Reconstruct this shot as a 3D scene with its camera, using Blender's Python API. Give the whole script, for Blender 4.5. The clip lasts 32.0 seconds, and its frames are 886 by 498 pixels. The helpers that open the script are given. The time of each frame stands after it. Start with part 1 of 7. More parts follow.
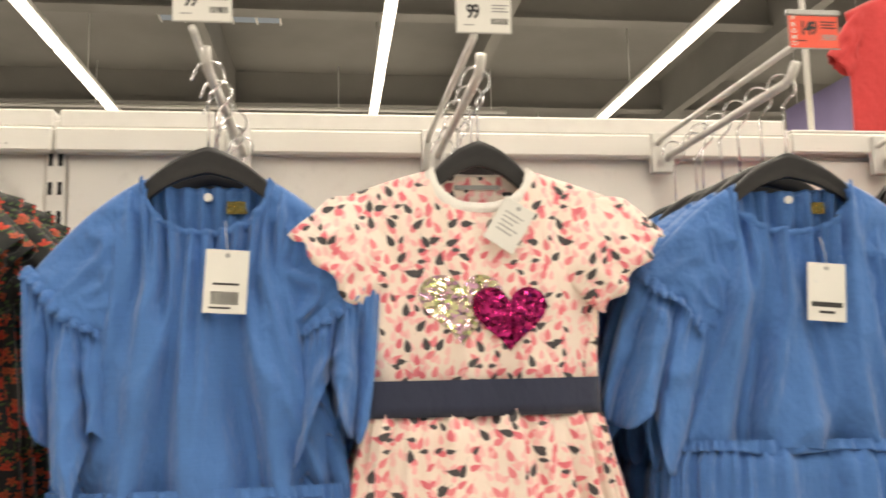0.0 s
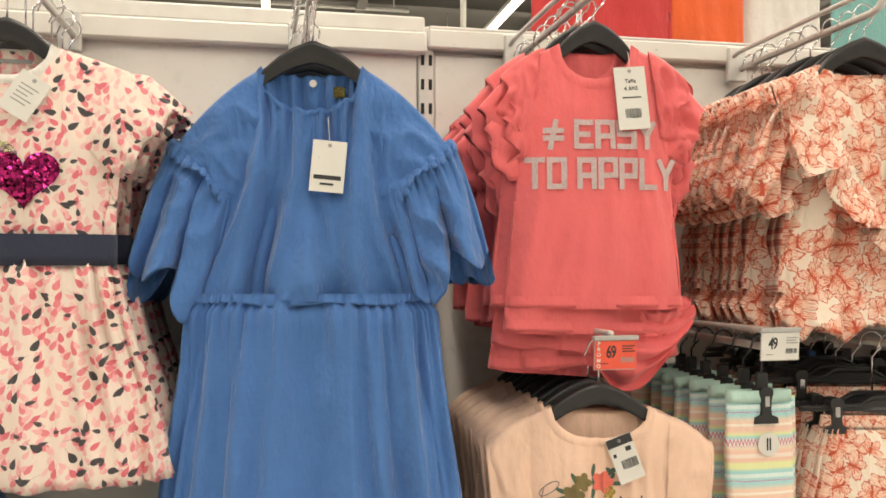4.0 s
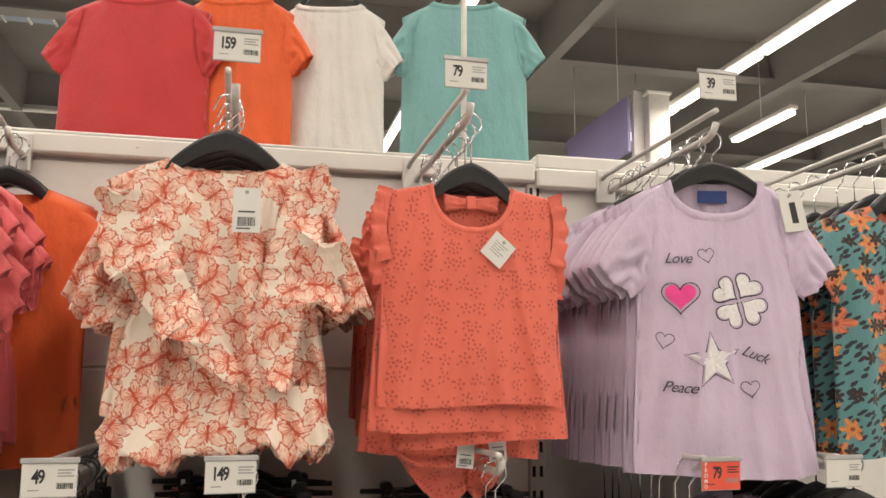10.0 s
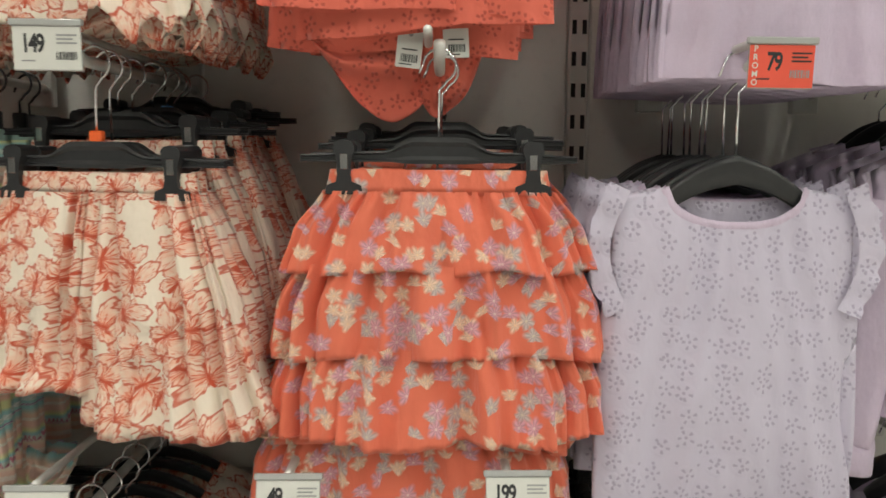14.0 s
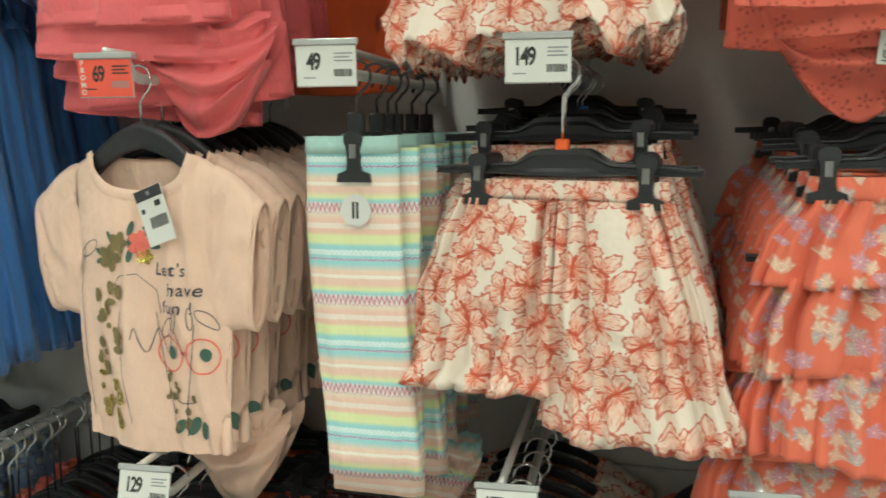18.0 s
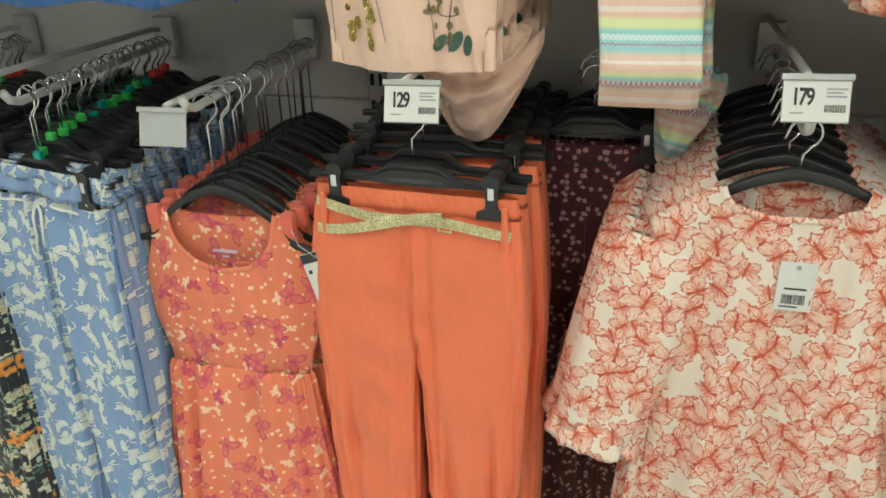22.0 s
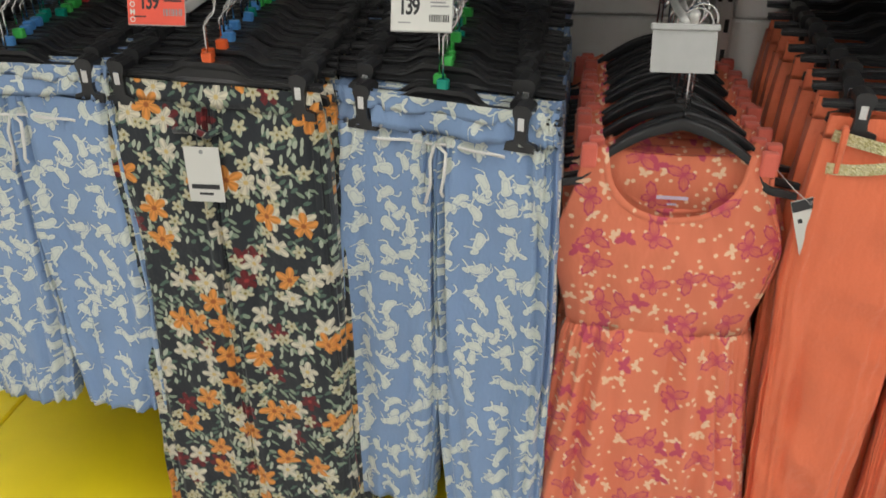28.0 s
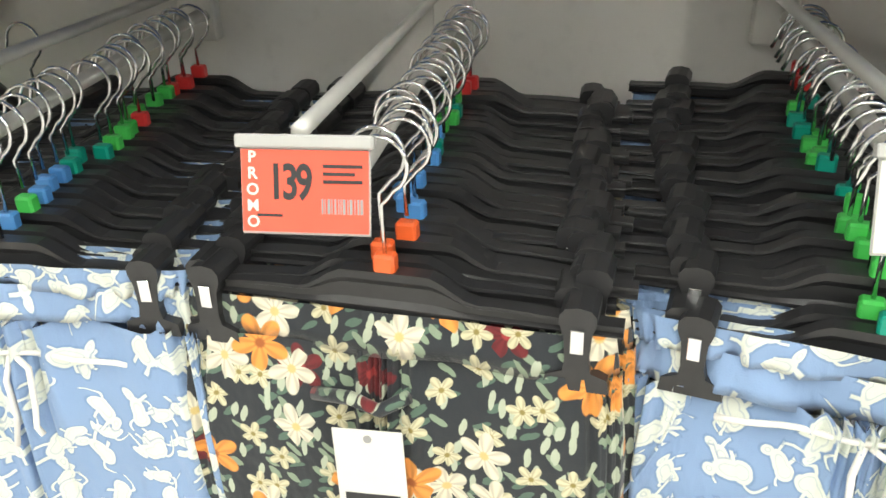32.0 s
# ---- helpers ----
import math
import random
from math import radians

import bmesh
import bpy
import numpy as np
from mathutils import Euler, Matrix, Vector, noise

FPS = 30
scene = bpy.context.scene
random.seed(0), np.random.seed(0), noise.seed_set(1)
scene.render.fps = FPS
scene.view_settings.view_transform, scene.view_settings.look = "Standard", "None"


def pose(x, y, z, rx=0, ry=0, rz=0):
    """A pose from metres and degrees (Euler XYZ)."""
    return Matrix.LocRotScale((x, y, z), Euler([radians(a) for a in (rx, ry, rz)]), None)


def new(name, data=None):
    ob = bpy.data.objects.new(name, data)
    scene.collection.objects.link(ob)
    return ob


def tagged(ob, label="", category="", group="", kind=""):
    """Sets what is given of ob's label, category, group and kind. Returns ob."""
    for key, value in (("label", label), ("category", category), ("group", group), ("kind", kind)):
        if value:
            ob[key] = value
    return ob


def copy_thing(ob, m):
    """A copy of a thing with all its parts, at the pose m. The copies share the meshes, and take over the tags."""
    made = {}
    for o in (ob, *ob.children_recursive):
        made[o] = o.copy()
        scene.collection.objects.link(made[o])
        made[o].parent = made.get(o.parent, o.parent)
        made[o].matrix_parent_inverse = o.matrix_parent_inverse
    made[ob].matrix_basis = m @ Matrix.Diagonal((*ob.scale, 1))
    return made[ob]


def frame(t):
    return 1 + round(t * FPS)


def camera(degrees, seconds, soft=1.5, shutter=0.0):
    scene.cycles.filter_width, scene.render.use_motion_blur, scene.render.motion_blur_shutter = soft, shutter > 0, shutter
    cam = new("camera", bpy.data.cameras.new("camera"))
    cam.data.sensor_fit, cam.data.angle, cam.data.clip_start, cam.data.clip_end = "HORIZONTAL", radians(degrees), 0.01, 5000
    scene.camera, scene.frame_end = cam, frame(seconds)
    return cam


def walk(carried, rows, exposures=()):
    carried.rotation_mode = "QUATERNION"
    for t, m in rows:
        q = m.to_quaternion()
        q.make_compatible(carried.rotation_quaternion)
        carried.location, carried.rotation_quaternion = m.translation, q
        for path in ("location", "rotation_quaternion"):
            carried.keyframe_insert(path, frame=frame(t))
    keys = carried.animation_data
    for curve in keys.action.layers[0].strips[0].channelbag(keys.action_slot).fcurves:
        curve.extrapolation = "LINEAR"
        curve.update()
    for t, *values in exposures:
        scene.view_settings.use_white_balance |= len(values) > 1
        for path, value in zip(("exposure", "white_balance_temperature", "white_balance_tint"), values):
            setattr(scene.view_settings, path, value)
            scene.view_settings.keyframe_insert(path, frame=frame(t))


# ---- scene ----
LENS = 54.84
ROWS = [
    (0, -1.0820, -1.4500, 1.7750, -7.42, 7.50, -1.20),
    (0.5, -0.9670, -1.4870, 1.7610, -12.77, 7.59, -2.40),
    (1, -0.8830, -1.4390, 1.7450, -18.11, 7.79, -3.30),
    (1.5, -0.8230, -1.4060, 1.7470, -21.22, 7.85, -3.60),
    (2, -0.7360, -1.4900, 1.7280, -18.13, 8.28, -2.60),
    (2.5, -0.6820, -1.5820, 1.7180, -17.02, 7.70, -2.40),
    (4.5, -0.4598, -1.6762, 1.7101, -10.35, 0.05, 0.38),
    (5, -0.3875, -1.5737, 1.7554, -14.61, 3.92, 0.72),
    (5.5, -0.3146, -1.5403, 1.7505, -19.1, 6.39, 0.32),
    (6, -0.1964, -1.5774, 1.7342, -16.86, 8.53, 0.1),
    (6.5, -0.0927, -1.6321, 1.7352, -14.06, 8.57, 0.65),
    (7, -0.0212, -1.6504, 1.7225, -12.94, 8.81, 0.37),
    (7.5, 0.0532, -1.6247, 1.7207, -12.38, 8.74, 0.09),
    (8, 0.1382, -1.5624, 1.7151, -11.43, 8.63, 0.75),
    (8.5, 0.2505, -1.5646, 1.7059, -13.8, 9.18, 0.13),
    (9, 0.3819, -1.635, 1.7173, -14.3, 9.27, 0.1),
    (9.5, 0.4585, -1.6927, 1.7158, -13.62, 9.19, 0.19),
    (10, 0.505, -1.7111, 1.7106, -12.92, 8.99, 0.29),
    (10.5, 0.5325, -1.7079, 1.6816, -11.59, 5.71, 0.11),
    (11, 0.5569, -1.6768, 1.5638, -9.79, -3.47, -0.54),
    (11.5, 0.5551, -1.6295, 1.5599, -9.4, -6.64, -0.22),
    (12, 0.5692, -1.5631, 1.5305, -9.21, -6.13, -0.36),
    (12.5, 0.6406, -1.5119, 1.5033, -8.54, -5.89, -0.24),
    (13, 0.7648, -1.4804, 1.4728, -4.75, -6.18, 0.26),
    (13.5, 0.8614, -1.4472, 1.4761, 0.4, -7.71, -0.04),
    (14, 0.9022, -1.349, 1.4782, 0.09, -6.42, 0.51),
    (14.5, 0.9394, -1.2535, 1.4944, 0.79, -6.39, -0.09),
    (16.5, 0.8247, -1.3624, 1.5146, -1.37, -8.56, 0.33),
    (17, 0.7692, -1.3809, 1.5258, 5.78, -9.44, -0.28),
    (17.5, 0.6777, -1.3661, 1.5221, 10.19, -9.12, -0.84),
    (18, 0.6032, -1.3606, 1.5187, 13.3, -8.42, -0.43),
    (18.5, 0.5463, -1.3416, 1.5119, 16.61, -9.08, -0.07),
    (19, 0.505, -1.3347, 1.5095, 17.46, -9.9, 0.73),
    (19.5, 0.5061, -1.3281, 1.4898, 17.38, -11.08, 0.87),
    (20, 0.5383, -1.3111, 1.4253, 19.56, -17.95, 0.12),
    (20.5, 0.5136, -1.3747, 1.3865, 18.57, -22.36, 0.72),
    (21, 0.4703, -1.4291, 1.3683, 17.28, -23.84, 1.13),
    (21.5, 0.3685, -1.4473, 1.3484, 15.7, -24.35, 1.17),
    (22, 0.3102, -1.4406, 1.3238, 15.55, -23.69, -2),
    (22.5, 0.2299, -1.3992, 1.2869, 15.46, -25.64, -2.68),
    (23, 0.1166, -1.3284, 1.2817, 14.43, -28.74, -2.95),
    (23.5, -0.0238, -1.3238, 1.2648, 13.22, -28.17, -2.78),
    (24, -0.1607, -1.3374, 1.2657, 12.40, -28.15, -2.61),
    (24.5, -0.2348, -1.3782, 1.2568, 9.13, -28.77, -1.44),
    (25, -0.2584, -1.4662, 1.2592, 8.65, -28.9, -1.6),
    (25.5, -0.2487, -1.5592, 1.2482, 10.15, -28.1, -2.45),
    (27.5, -0.4348, -1.4556, 1.2849, 8.19, -29.77, 0.08),
    (28, -0.482, -1.4098, 1.2783, 7.76, -28.59, 0.13),
    (28.5, -0.5158, -1.3192, 1.2697, 8.04, -27.16, 0.1),
    (29, -0.5261, -1.2385, 1.2812, 9.93, -27.07, -0.8),
    (29.5, -0.529, -1.2229, 1.2802, 9.93, -25.67, -0.52),
    (30, -0.5472, -1.1988, 1.2759, 9.43, -25.28, -0.49),
    (30.5, -0.5909, -1.1196, 1.2592, 8.94, -25.67, 0.3),
    (31, -0.7184, -0.9613, 1.2357, 10.47, -25.45, -0.29),
    (31.5, -0.8125, -0.8576, 1.2133, 10.26, -25.6, -1.37),
    (32, -0.7995, -0.8544, 1.2202, 10.87, -26.29, -2.01),
]
EXPO = [(0, 0.1, 7350, 11), (1, -0.12, 7200, 11), (2, -0.15, 7200, 11), (5, 0.05, 7400, 9), (6, -0.19, 7150, 10), (9, -0.23, 7050, 12), (11, -0.27, 6950, 15), (12, -0.17, 6850, 9), (13, -0.27, 6600, 4), (14, -0.28, 6500, 2), (17, -0.22, 6600, -2), (18, -0.11, 6200, -7), (19, -0.07, 6050, -8), (21, -0.05, 6250, 0), (22, -0.1, 6200, -4), (23, -0.17, 6250, 0), (24, -0.17, 6000, -2), (25, -0.17, 5750, -2), (28, -0.27, 6250, 7), (29, 0.08, 6350, 6), (30, 0.43, 6300, 4), (31, 0.51, 6350, 4), (32, 0.93, 6400, 4)]
cam = camera(LENS, 32.0, soft=1.6, shutter=0.3)
walk(cam, [(t0, pose(x, y, z, 90 + pitch, 0, yaw) @ pose(0, 0, 0, 0, 0, roll)) for t0, x, y, z, yaw, pitch, roll in ROWS], EXPO)

# ---------------------------------------------------------------- light
world = bpy.data.worlds.new("shop_air")
scene.world = world
world.use_nodes = True
world.node_tree.nodes["Background"].inputs[0].default_value = (0.55, 0.57, 0.6, 1)
world.node_tree.nodes["Background"].inputs[1].default_value = 0.05

STRIP_Z = 4.6
STRIPS = [-6.3, -3.46, -0.62, 2.06, 4.78, 7.0, 9.8]


def strip_lamp(x):
    data = bpy.data.lights.new("strip_light", "AREA")
    data.shape, data.size, data.size_y = "RECTANGLE", 0.085, 22.0
    data.energy, data.color = LAMP_W, (1.0, 0.955, 0.88)
    ob = new("strip_light", data)
    ob.matrix_world = pose(x, 0.5, STRIP_Z - 0.09)
    return ob


LAMP_W = 330.0
for sx in STRIPS:
    strip_lamp(sx)


# ---------------------------------------------------------------- materials
class Net:
    """A small writer for node materials."""

    def __init__(self, name, rough=0.85, metal=0.0):
        self.mat = bpy.data.materials.new(name)
        self.mat.use_nodes = True
        self.nt = self.mat.node_tree
        self.bsdf = self.nt.nodes["Principled BSDF"]
        self.bsdf.inputs["Roughness"].default_value = rough
        self.bsdf.inputs["Metallic"].default_value = metal
        self._co = None

    def node(self, kind, **inputs):
        n = self.nt.nodes.new(kind)
        for k, v in inputs.items():
            self.put(n.inputs[k.replace("_", " ")], v)
        return n

    def put(self, socket, v):
        if isinstance(v, bpy.types.NodeSocket):
            self.nt.links.new(v, socket)
        elif isinstance(v, tuple) and len(v) == 3 and socket.type == "RGBA":
            socket.default_value = (*v, 1)
        else:
            socket.default_value = v

    def m(self, op, a, b=0.0, c=0.0):
        n = self.nt.nodes.new("ShaderNodeMath")
        n.operation = op
        for s, v in zip(n.inputs, (a, b, c)):
            self.put(s, v)
        return n.outputs[0]

    def v(self, op, a, b=(0, 0, 0)):
        n = self.nt.nodes.new("ShaderNodeVectorMath")
        n.operation = op
        self.put(n.inputs[0], a)
        if op == "SCALE":
            self.put(n.inputs["Scale"], b)
        else:
            self.put(n.inputs[1], b)
        return n.outputs["Value"] if op in ("LENGTH", "DOT_PRODUCT", "DISTANCE") else n.outputs[0]

    def co(self):
        """Cloth coordinates: along the body and round it, in metres."""
        if self._co is None:
            self._co = self.nt.nodes.new("ShaderNodeTexCoord").outputs["Object"]
        return self._co

    def flat(self, spread=0.0):
        """x and z of the thing, with front and back kept apart, shifted from piece to piece."""
        s = self.nt.nodes.new("ShaderNodeSeparateXYZ")
        self.put(s.inputs[0], self.co())
        side = self.m("GREATER_THAN", s.outputs[1], 0.0)
        rnd = self.nt.nodes.new("ShaderNodeObjectInfo").outputs["Random"]
        c = self.nt.nodes.new("ShaderNodeCombineXYZ")
        self.put(c.inputs[0], self.m("ADD", s.outputs[0], self.m("MULTIPLY", side, 0.37)))
        self.put(c.inputs[1], s.outputs[2])
        self.put(c.inputs[2], self.m("MULTIPLY", rnd, spread))
        return c.outputs[0]

    def noise(self, vec, scale, detail=2.0, rough=0.5):
        n = self.node("ShaderNodeTexNoise", Scale=scale, Detail=detail, Roughness=rough)
        self.put(n.inputs["Vector"], vec)
        return n.outputs[0]

    def vor(self, vec, scale, feature="F1", rnd=1.0):
        n = self.nt.nodes.new("ShaderNodeTexVoronoi")
        n.voronoi_dimensions, n.feature = "2D", feature
        self.put(n.inputs["Vector"], vec)
        n.inputs["Scale"].default_value, n.inputs["Randomness"].default_value = scale, rnd
        return n

    def mix(self, f, a, b):
        n = self.nt.nodes.new("ShaderNodeMix")
        n.data_type = "RGBA"
        self.put(n.inputs[0], f)
        self.put(n.inputs[6], a)
        self.put(n.inputs[7], b)
        return n.outputs[2]

    def step(self, a, lo, hi):
        n = self.nt.nodes.new("ShaderNodeMapRange")
        n.clamp = True
        for k, v in zip(range(5), (a, lo, hi, 0.0, 1.0)):
            self.put(n.inputs[k], v)
        return n.outputs[0]

    def petals(self, vec, scale, count, r0, r1, rnd=1.0, skew=0.0):
        """Rosettes scattered over the cloth: distance past the petal's rim, the angle, the radius and the cell's colour."""
        vo = self.vor(vec, scale, rnd=rnd)
        d = self.v("SCALE", self.v("SUBTRACT", self.v("SCALE", vec, scale), self.v("SCALE", vo.outputs["Position"], scale)), 1.0)
        s = self.nt.nodes.new("ShaderNodeSeparateXYZ")
        self.put(s.inputs[0], d)
        col = self.nt.nodes.new("ShaderNodeSeparateColor")
        self.put(col.inputs[0], vo.outputs["Color"])
        turn = self.m("MULTIPLY", col.outputs[0], 6.28)
        ang = self.m("ADD", self.m("ARCTAN2", s.outputs[1], s.outputs[0]), turn)
        r = self.v("LENGTH", d)
        lobe = self.m("ABSOLUTE", self.m("COSINE", self.m("MULTIPLY", ang, count * 0.5)))
        if skew:
            lobe = self.m("MULTIPLY", lobe, self.m("ADD", 1.0 - skew, self.m("MULTIPLY", self.m("ABSOLUTE", self.m("COSINE", ang)), skew)))
        rim = self.m("ADD", r0, self.m("MULTIPLY", lobe, r1 - r0))
        return self.m("SUBTRACT", r, rim), ang, r, col

    def wings(self, vec, scale, size=0.52, rnd=0.8):
        """Four-winged shapes scattered over the cloth, the upper pair larger: distance past the rim, the angle from the body, the radius and the cell's colour."""
        vo = self.vor(vec, scale, rnd=rnd)
        d = self.v("SUBTRACT", self.v("SCALE", vec, scale), self.v("SCALE", vo.outputs["Position"], scale))
        s = self.nt.nodes.new("ShaderNodeSeparateXYZ")
        self.put(s.inputs[0], self.v("SCALE", d, 0.52 / size))
        col = self.nt.nodes.new("ShaderNodeSeparateColor")
        self.put(col.inputs[0], vo.outputs["Color"])
        turn = self.m("MULTIPLY", col.outputs[0], 6.28)
        ca, sa = self.m("COSINE", turn), self.m("SINE", turn)
        x = self.m("ABSOLUTE", self.m("ADD", self.m("MULTIPLY", s.outputs[0], ca), self.m("MULTIPLY", s.outputs[1], sa)))
        y = self.m("SUBTRACT", self.m("MULTIPLY", s.outputs[1], ca), self.m("MULTIPLY", s.outputs[0], sa))

        def oval_past(cx, cy, rx, ry, tilt):
            ct, st = math.cos(tilt), math.sin(tilt)
            px, py = self.m("SUBTRACT", x, cx), self.m("SUBTRACT", y, cy)
            u = self.m("DIVIDE", self.m("ADD", self.m("MULTIPLY", px, ct), self.m("MULTIPLY", py, st)), rx)
            w = self.m("DIVIDE", self.m("SUBTRACT", self.m("MULTIPLY", py, ct), self.m("MULTIPLY", px, st)), ry)
            return self.m("MULTIPLY", self.m("SUBTRACT", self.m("SQRT", self.m("ADD", self.m("MULTIPLY", u, u), self.m("MULTIPLY", w, w))), 1.0), ry)

        past = self.m("MINIMUM", oval_past(0.265, 0.135, 0.285, 0.150, 0.50), oval_past(0.145, -0.150, 0.165, 0.118, -0.95))
        ang = self.m("ARCTAN2", y, x)
        ripple = self.m("MULTIPLY", self.m("SINE", self.m("MULTIPLY", ang, 22.0)), 0.012)
        return self.m("ADD", past, ripple), ang, self.v("LENGTH", s.inputs[0].links[0].from_socket), col, x, y

    def drops(self, vec, scale, lean=1.5):
        """Teardrops scattered over the cloth: distance past the rim and the cell's colour."""
        vo = self.vor(vec, scale, rnd=0.85)
        s = self.nt.nodes.new("ShaderNodeSeparateXYZ")
        self.put(s.inputs[0], self.v("SUBTRACT", self.v("SCALE", vec, scale), self.v("SCALE", vo.outputs["Position"], scale)))
        col = self.nt.nodes.new("ShaderNodeSeparateColor")
        self.put(col.inputs[0], vo.outputs["Color"])
        turn = self.m("MULTIPLY", self.m("SUBTRACT", col.outputs[0], 0.5), lean)
        ca, sa = self.m("COSINE", turn), self.m("SINE", turn)
        x = self.m("ADD", self.m("MULTIPLY", s.outputs[0], ca), self.m("MULTIPLY", s.outputs[1], sa))
        y = self.m("SUBTRACT", self.m("MULTIPLY", s.outputs[1], ca), self.m("MULTIPLY", s.outputs[0], sa))
        t0 = self.m("MINIMUM", 1.0, self.m("MAXIMUM", 0.0, self.m("DIVIDE", self.m("ADD", y, 0.36), 0.76)))
        wide = self.m("MULTIPLY", self.m("MULTIPLY", self.m("SQRT", t0), self.m("SUBTRACT", 1.0, t0)), 0.52)
        return self.m("SUBTRACT", self.m("ABSOLUTE", x), wide), col

    def finish(self, colour, bump=None, strength=0.15, distance=0.002, sheen=0.0):
        self.put(self.bsdf.inputs["Base Color"], colour)
        if sheen:
            self.bsdf.inputs["Sheen Weight"].default_value = sheen
        if bump is not None:
            b = self.nt.nodes.new("ShaderNodeBump")
            b.inputs["Strength"].default_value, b.inputs["Distance"].default_value = strength, distance
            self.put(b.inputs["Height"], bump)
            self.put(self.bsdf.inputs["Normal"], b.outputs[0])
        return self.mat


def weave(n, vec, fine=900.0, crisp=1.0):
    """Fine thread relief, soft creases and longer hanging folds under it."""
    rnd = n.nt.nodes.new("ShaderNodeObjectInfo").outputs["Random"]
    off = n.nt.nodes.new("ShaderNodeCombineXYZ")
    n.put(off.inputs[1], n.m("MULTIPLY", rnd, 7.0))
    moved = n.v("ADD", vec, off.outputs[0])
    creases = n.noise(n.v("MULTIPLY", moved, (26, 26, 15)), 1.0, 3.0, 0.6)
    swing = n.m("SUBTRACT", n.noise(n.v("MULTIPLY", moved, (12, 9, 3.6)), 1.0, 2.0, 0.4), 0.5)
    ridged = n.m("MULTIPLY", n.m("MULTIPLY", swing, swing), 5.0)
    return n.m("ADD", n.m("MULTIPLY", n.noise(vec, fine, 1.0), 0.10), n.m("ADD", n.m("MULTIPLY", creases, 3.0 * crisp), n.m("MULTIPLY", ridged, -4.0 * crisp)))


def plain_cloth(name, colour, rough=0.9, vary=0.12, sheen=0.2, strength=0.25, slub=0.0, crisp=0.95):
    n = Net(name, rough)
    vec = n.co()
    big = n.noise(vec, 9.0, 3.0)
    dark = tuple(c * (1 - vary) for c in colour)
    light = tuple(min(1, c * (1 + vary)) for c in colour)
    col = n.mix(n.step(big, 0.3, 0.7), dark, light)
    grain = n.noise(vec, 420.0, 1.0)
    col = n.mix(n.m("MULTIPLY", n.step(grain, 0.35, 0.75), 0.12), col, tuple(c * 0.7 for c in colour))
    if slub:
        stretch = n.v("MULTIPLY", vec, (22, 22, 420))
        col = n.mix(n.m("MULTIPLY", n.step(n.noise(stretch, 1.6, 2.0), 0.42, 0.75), slub), col, tuple(c * 0.62 for c in colour))
    return n.finish(col, weave(n, vec, 900.0, crisp), strength * 1.6, 0.006, sheen)


def smooth_stuff(name, colour, rough=0.45, metal=0.0, vary=0.08, scale=60.0, strength=0.05):
    n = Net(name, rough, metal)
    vec = n.co()
    g = n.noise(vec, scale, 3.0)
    col = n.mix(n.step(g, 0.3, 0.75), tuple(c * (1 - vary) for c in colour), tuple(min(1, c * (1 + vary)) for c in colour))
    n.put(n.bsdf.inputs["Roughness"], n.m("ADD", rough - 0.08, n.m("MULTIPLY", n.noise(vec, scale * 0.4, 2.0), 0.16)))
    return n.finish(col, g, strength, 0.001)


# ---------------------------------------------------------------- mesh helpers
def make_mesh(name, verts, faces, smooth=True):
    me = bpy.data.meshes.new(name)
    me.from_pydata([tuple(p) for p in verts], [], faces)
    if smooth:
        me.polygons.foreach_set("use_smooth", [True] * len(me.polygons))
    me.update()
    return me


def part(name, me, material, parent, label="", at=(0, 0, 0)):
    ob = new(name, me)
    if material and not me.materials:
        me.materials.append(material)
    ob.parent = parent
    ob.location = at
    if label:
        tagged(ob, label)
    return ob


def thing(name, label, category, group="", at=None, kind=""):
    ob = new(name)
    ob.empty_display_size = 0.02
    if at is not None:
        ob.matrix_basis = at
    return tagged(ob, label, category, group, kind)


def solid(name, me, material, label="", category="", kind="", group=""):
    ob = new(name, me)
    if material and not me.materials:
        me.materials.append(material)
    return tagged(ob, label, category, group, kind)


def box_mesh(name, x0, x1, y0, y1, z0, z1, bevel=0.0, seg=1):
    bm = bmesh.new()
    bmesh.ops.create_cube(bm, size=1)
    for p in bm.verts:
        p.co = Vector(((x0 + x1) / 2 + p.co.x * (x1 - x0), (y0 + y1) / 2 + p.co.y * (y1 - y0), (z0 + z1) / 2 + p.co.z * (z1 - z0)))
    if bevel:
        bmesh.ops.bevel(bm, geom=list(bm.edges), offset=bevel, segments=seg, affect="EDGES", profile=0.6)
    me = bpy.data.meshes.new(name)
    bm.to_mesh(me)
    bm.free()
    return me


def tube_mesh(name, path, radius, sides=8, closed=False):
    """A round bar along a list of points."""
    pts = [Vector(p) for p in path]
    verts, faces = [], []
    up = Vector((0.13, 1.0, 0.21)).normalized()
    for i, p in enumerate(pts):
        d = (pts[min(i + 1, len(pts) - 1)] - pts[max(i - 1, 0)]).normalized()
        a = d.cross(up)
        a = a.normalized() if a.length > 1e-4 else Vector((1, 0, 0))
        b = d.cross(a)
        r = radius[i] if isinstance(radius, (list, tuple)) else radius
        for k in range(sides):
            w = 2 * math.pi * k / sides
            verts.append(p + (a * math.cos(w) + b * math.sin(w)) * r)
    for i in range(len(pts) - 1):
        for k in range(sides):
            n = (k + 1) % sides
            faces.append((i * sides + k, i * sides + n, (i + 1) * sides + n, (i + 1) * sides + k))
    faces.append(tuple(range(sides))[::-1])
    faces.append(tuple(range((len(pts) - 1) * sides, len(pts) * sides)))
    return make_mesh(name, verts, faces)


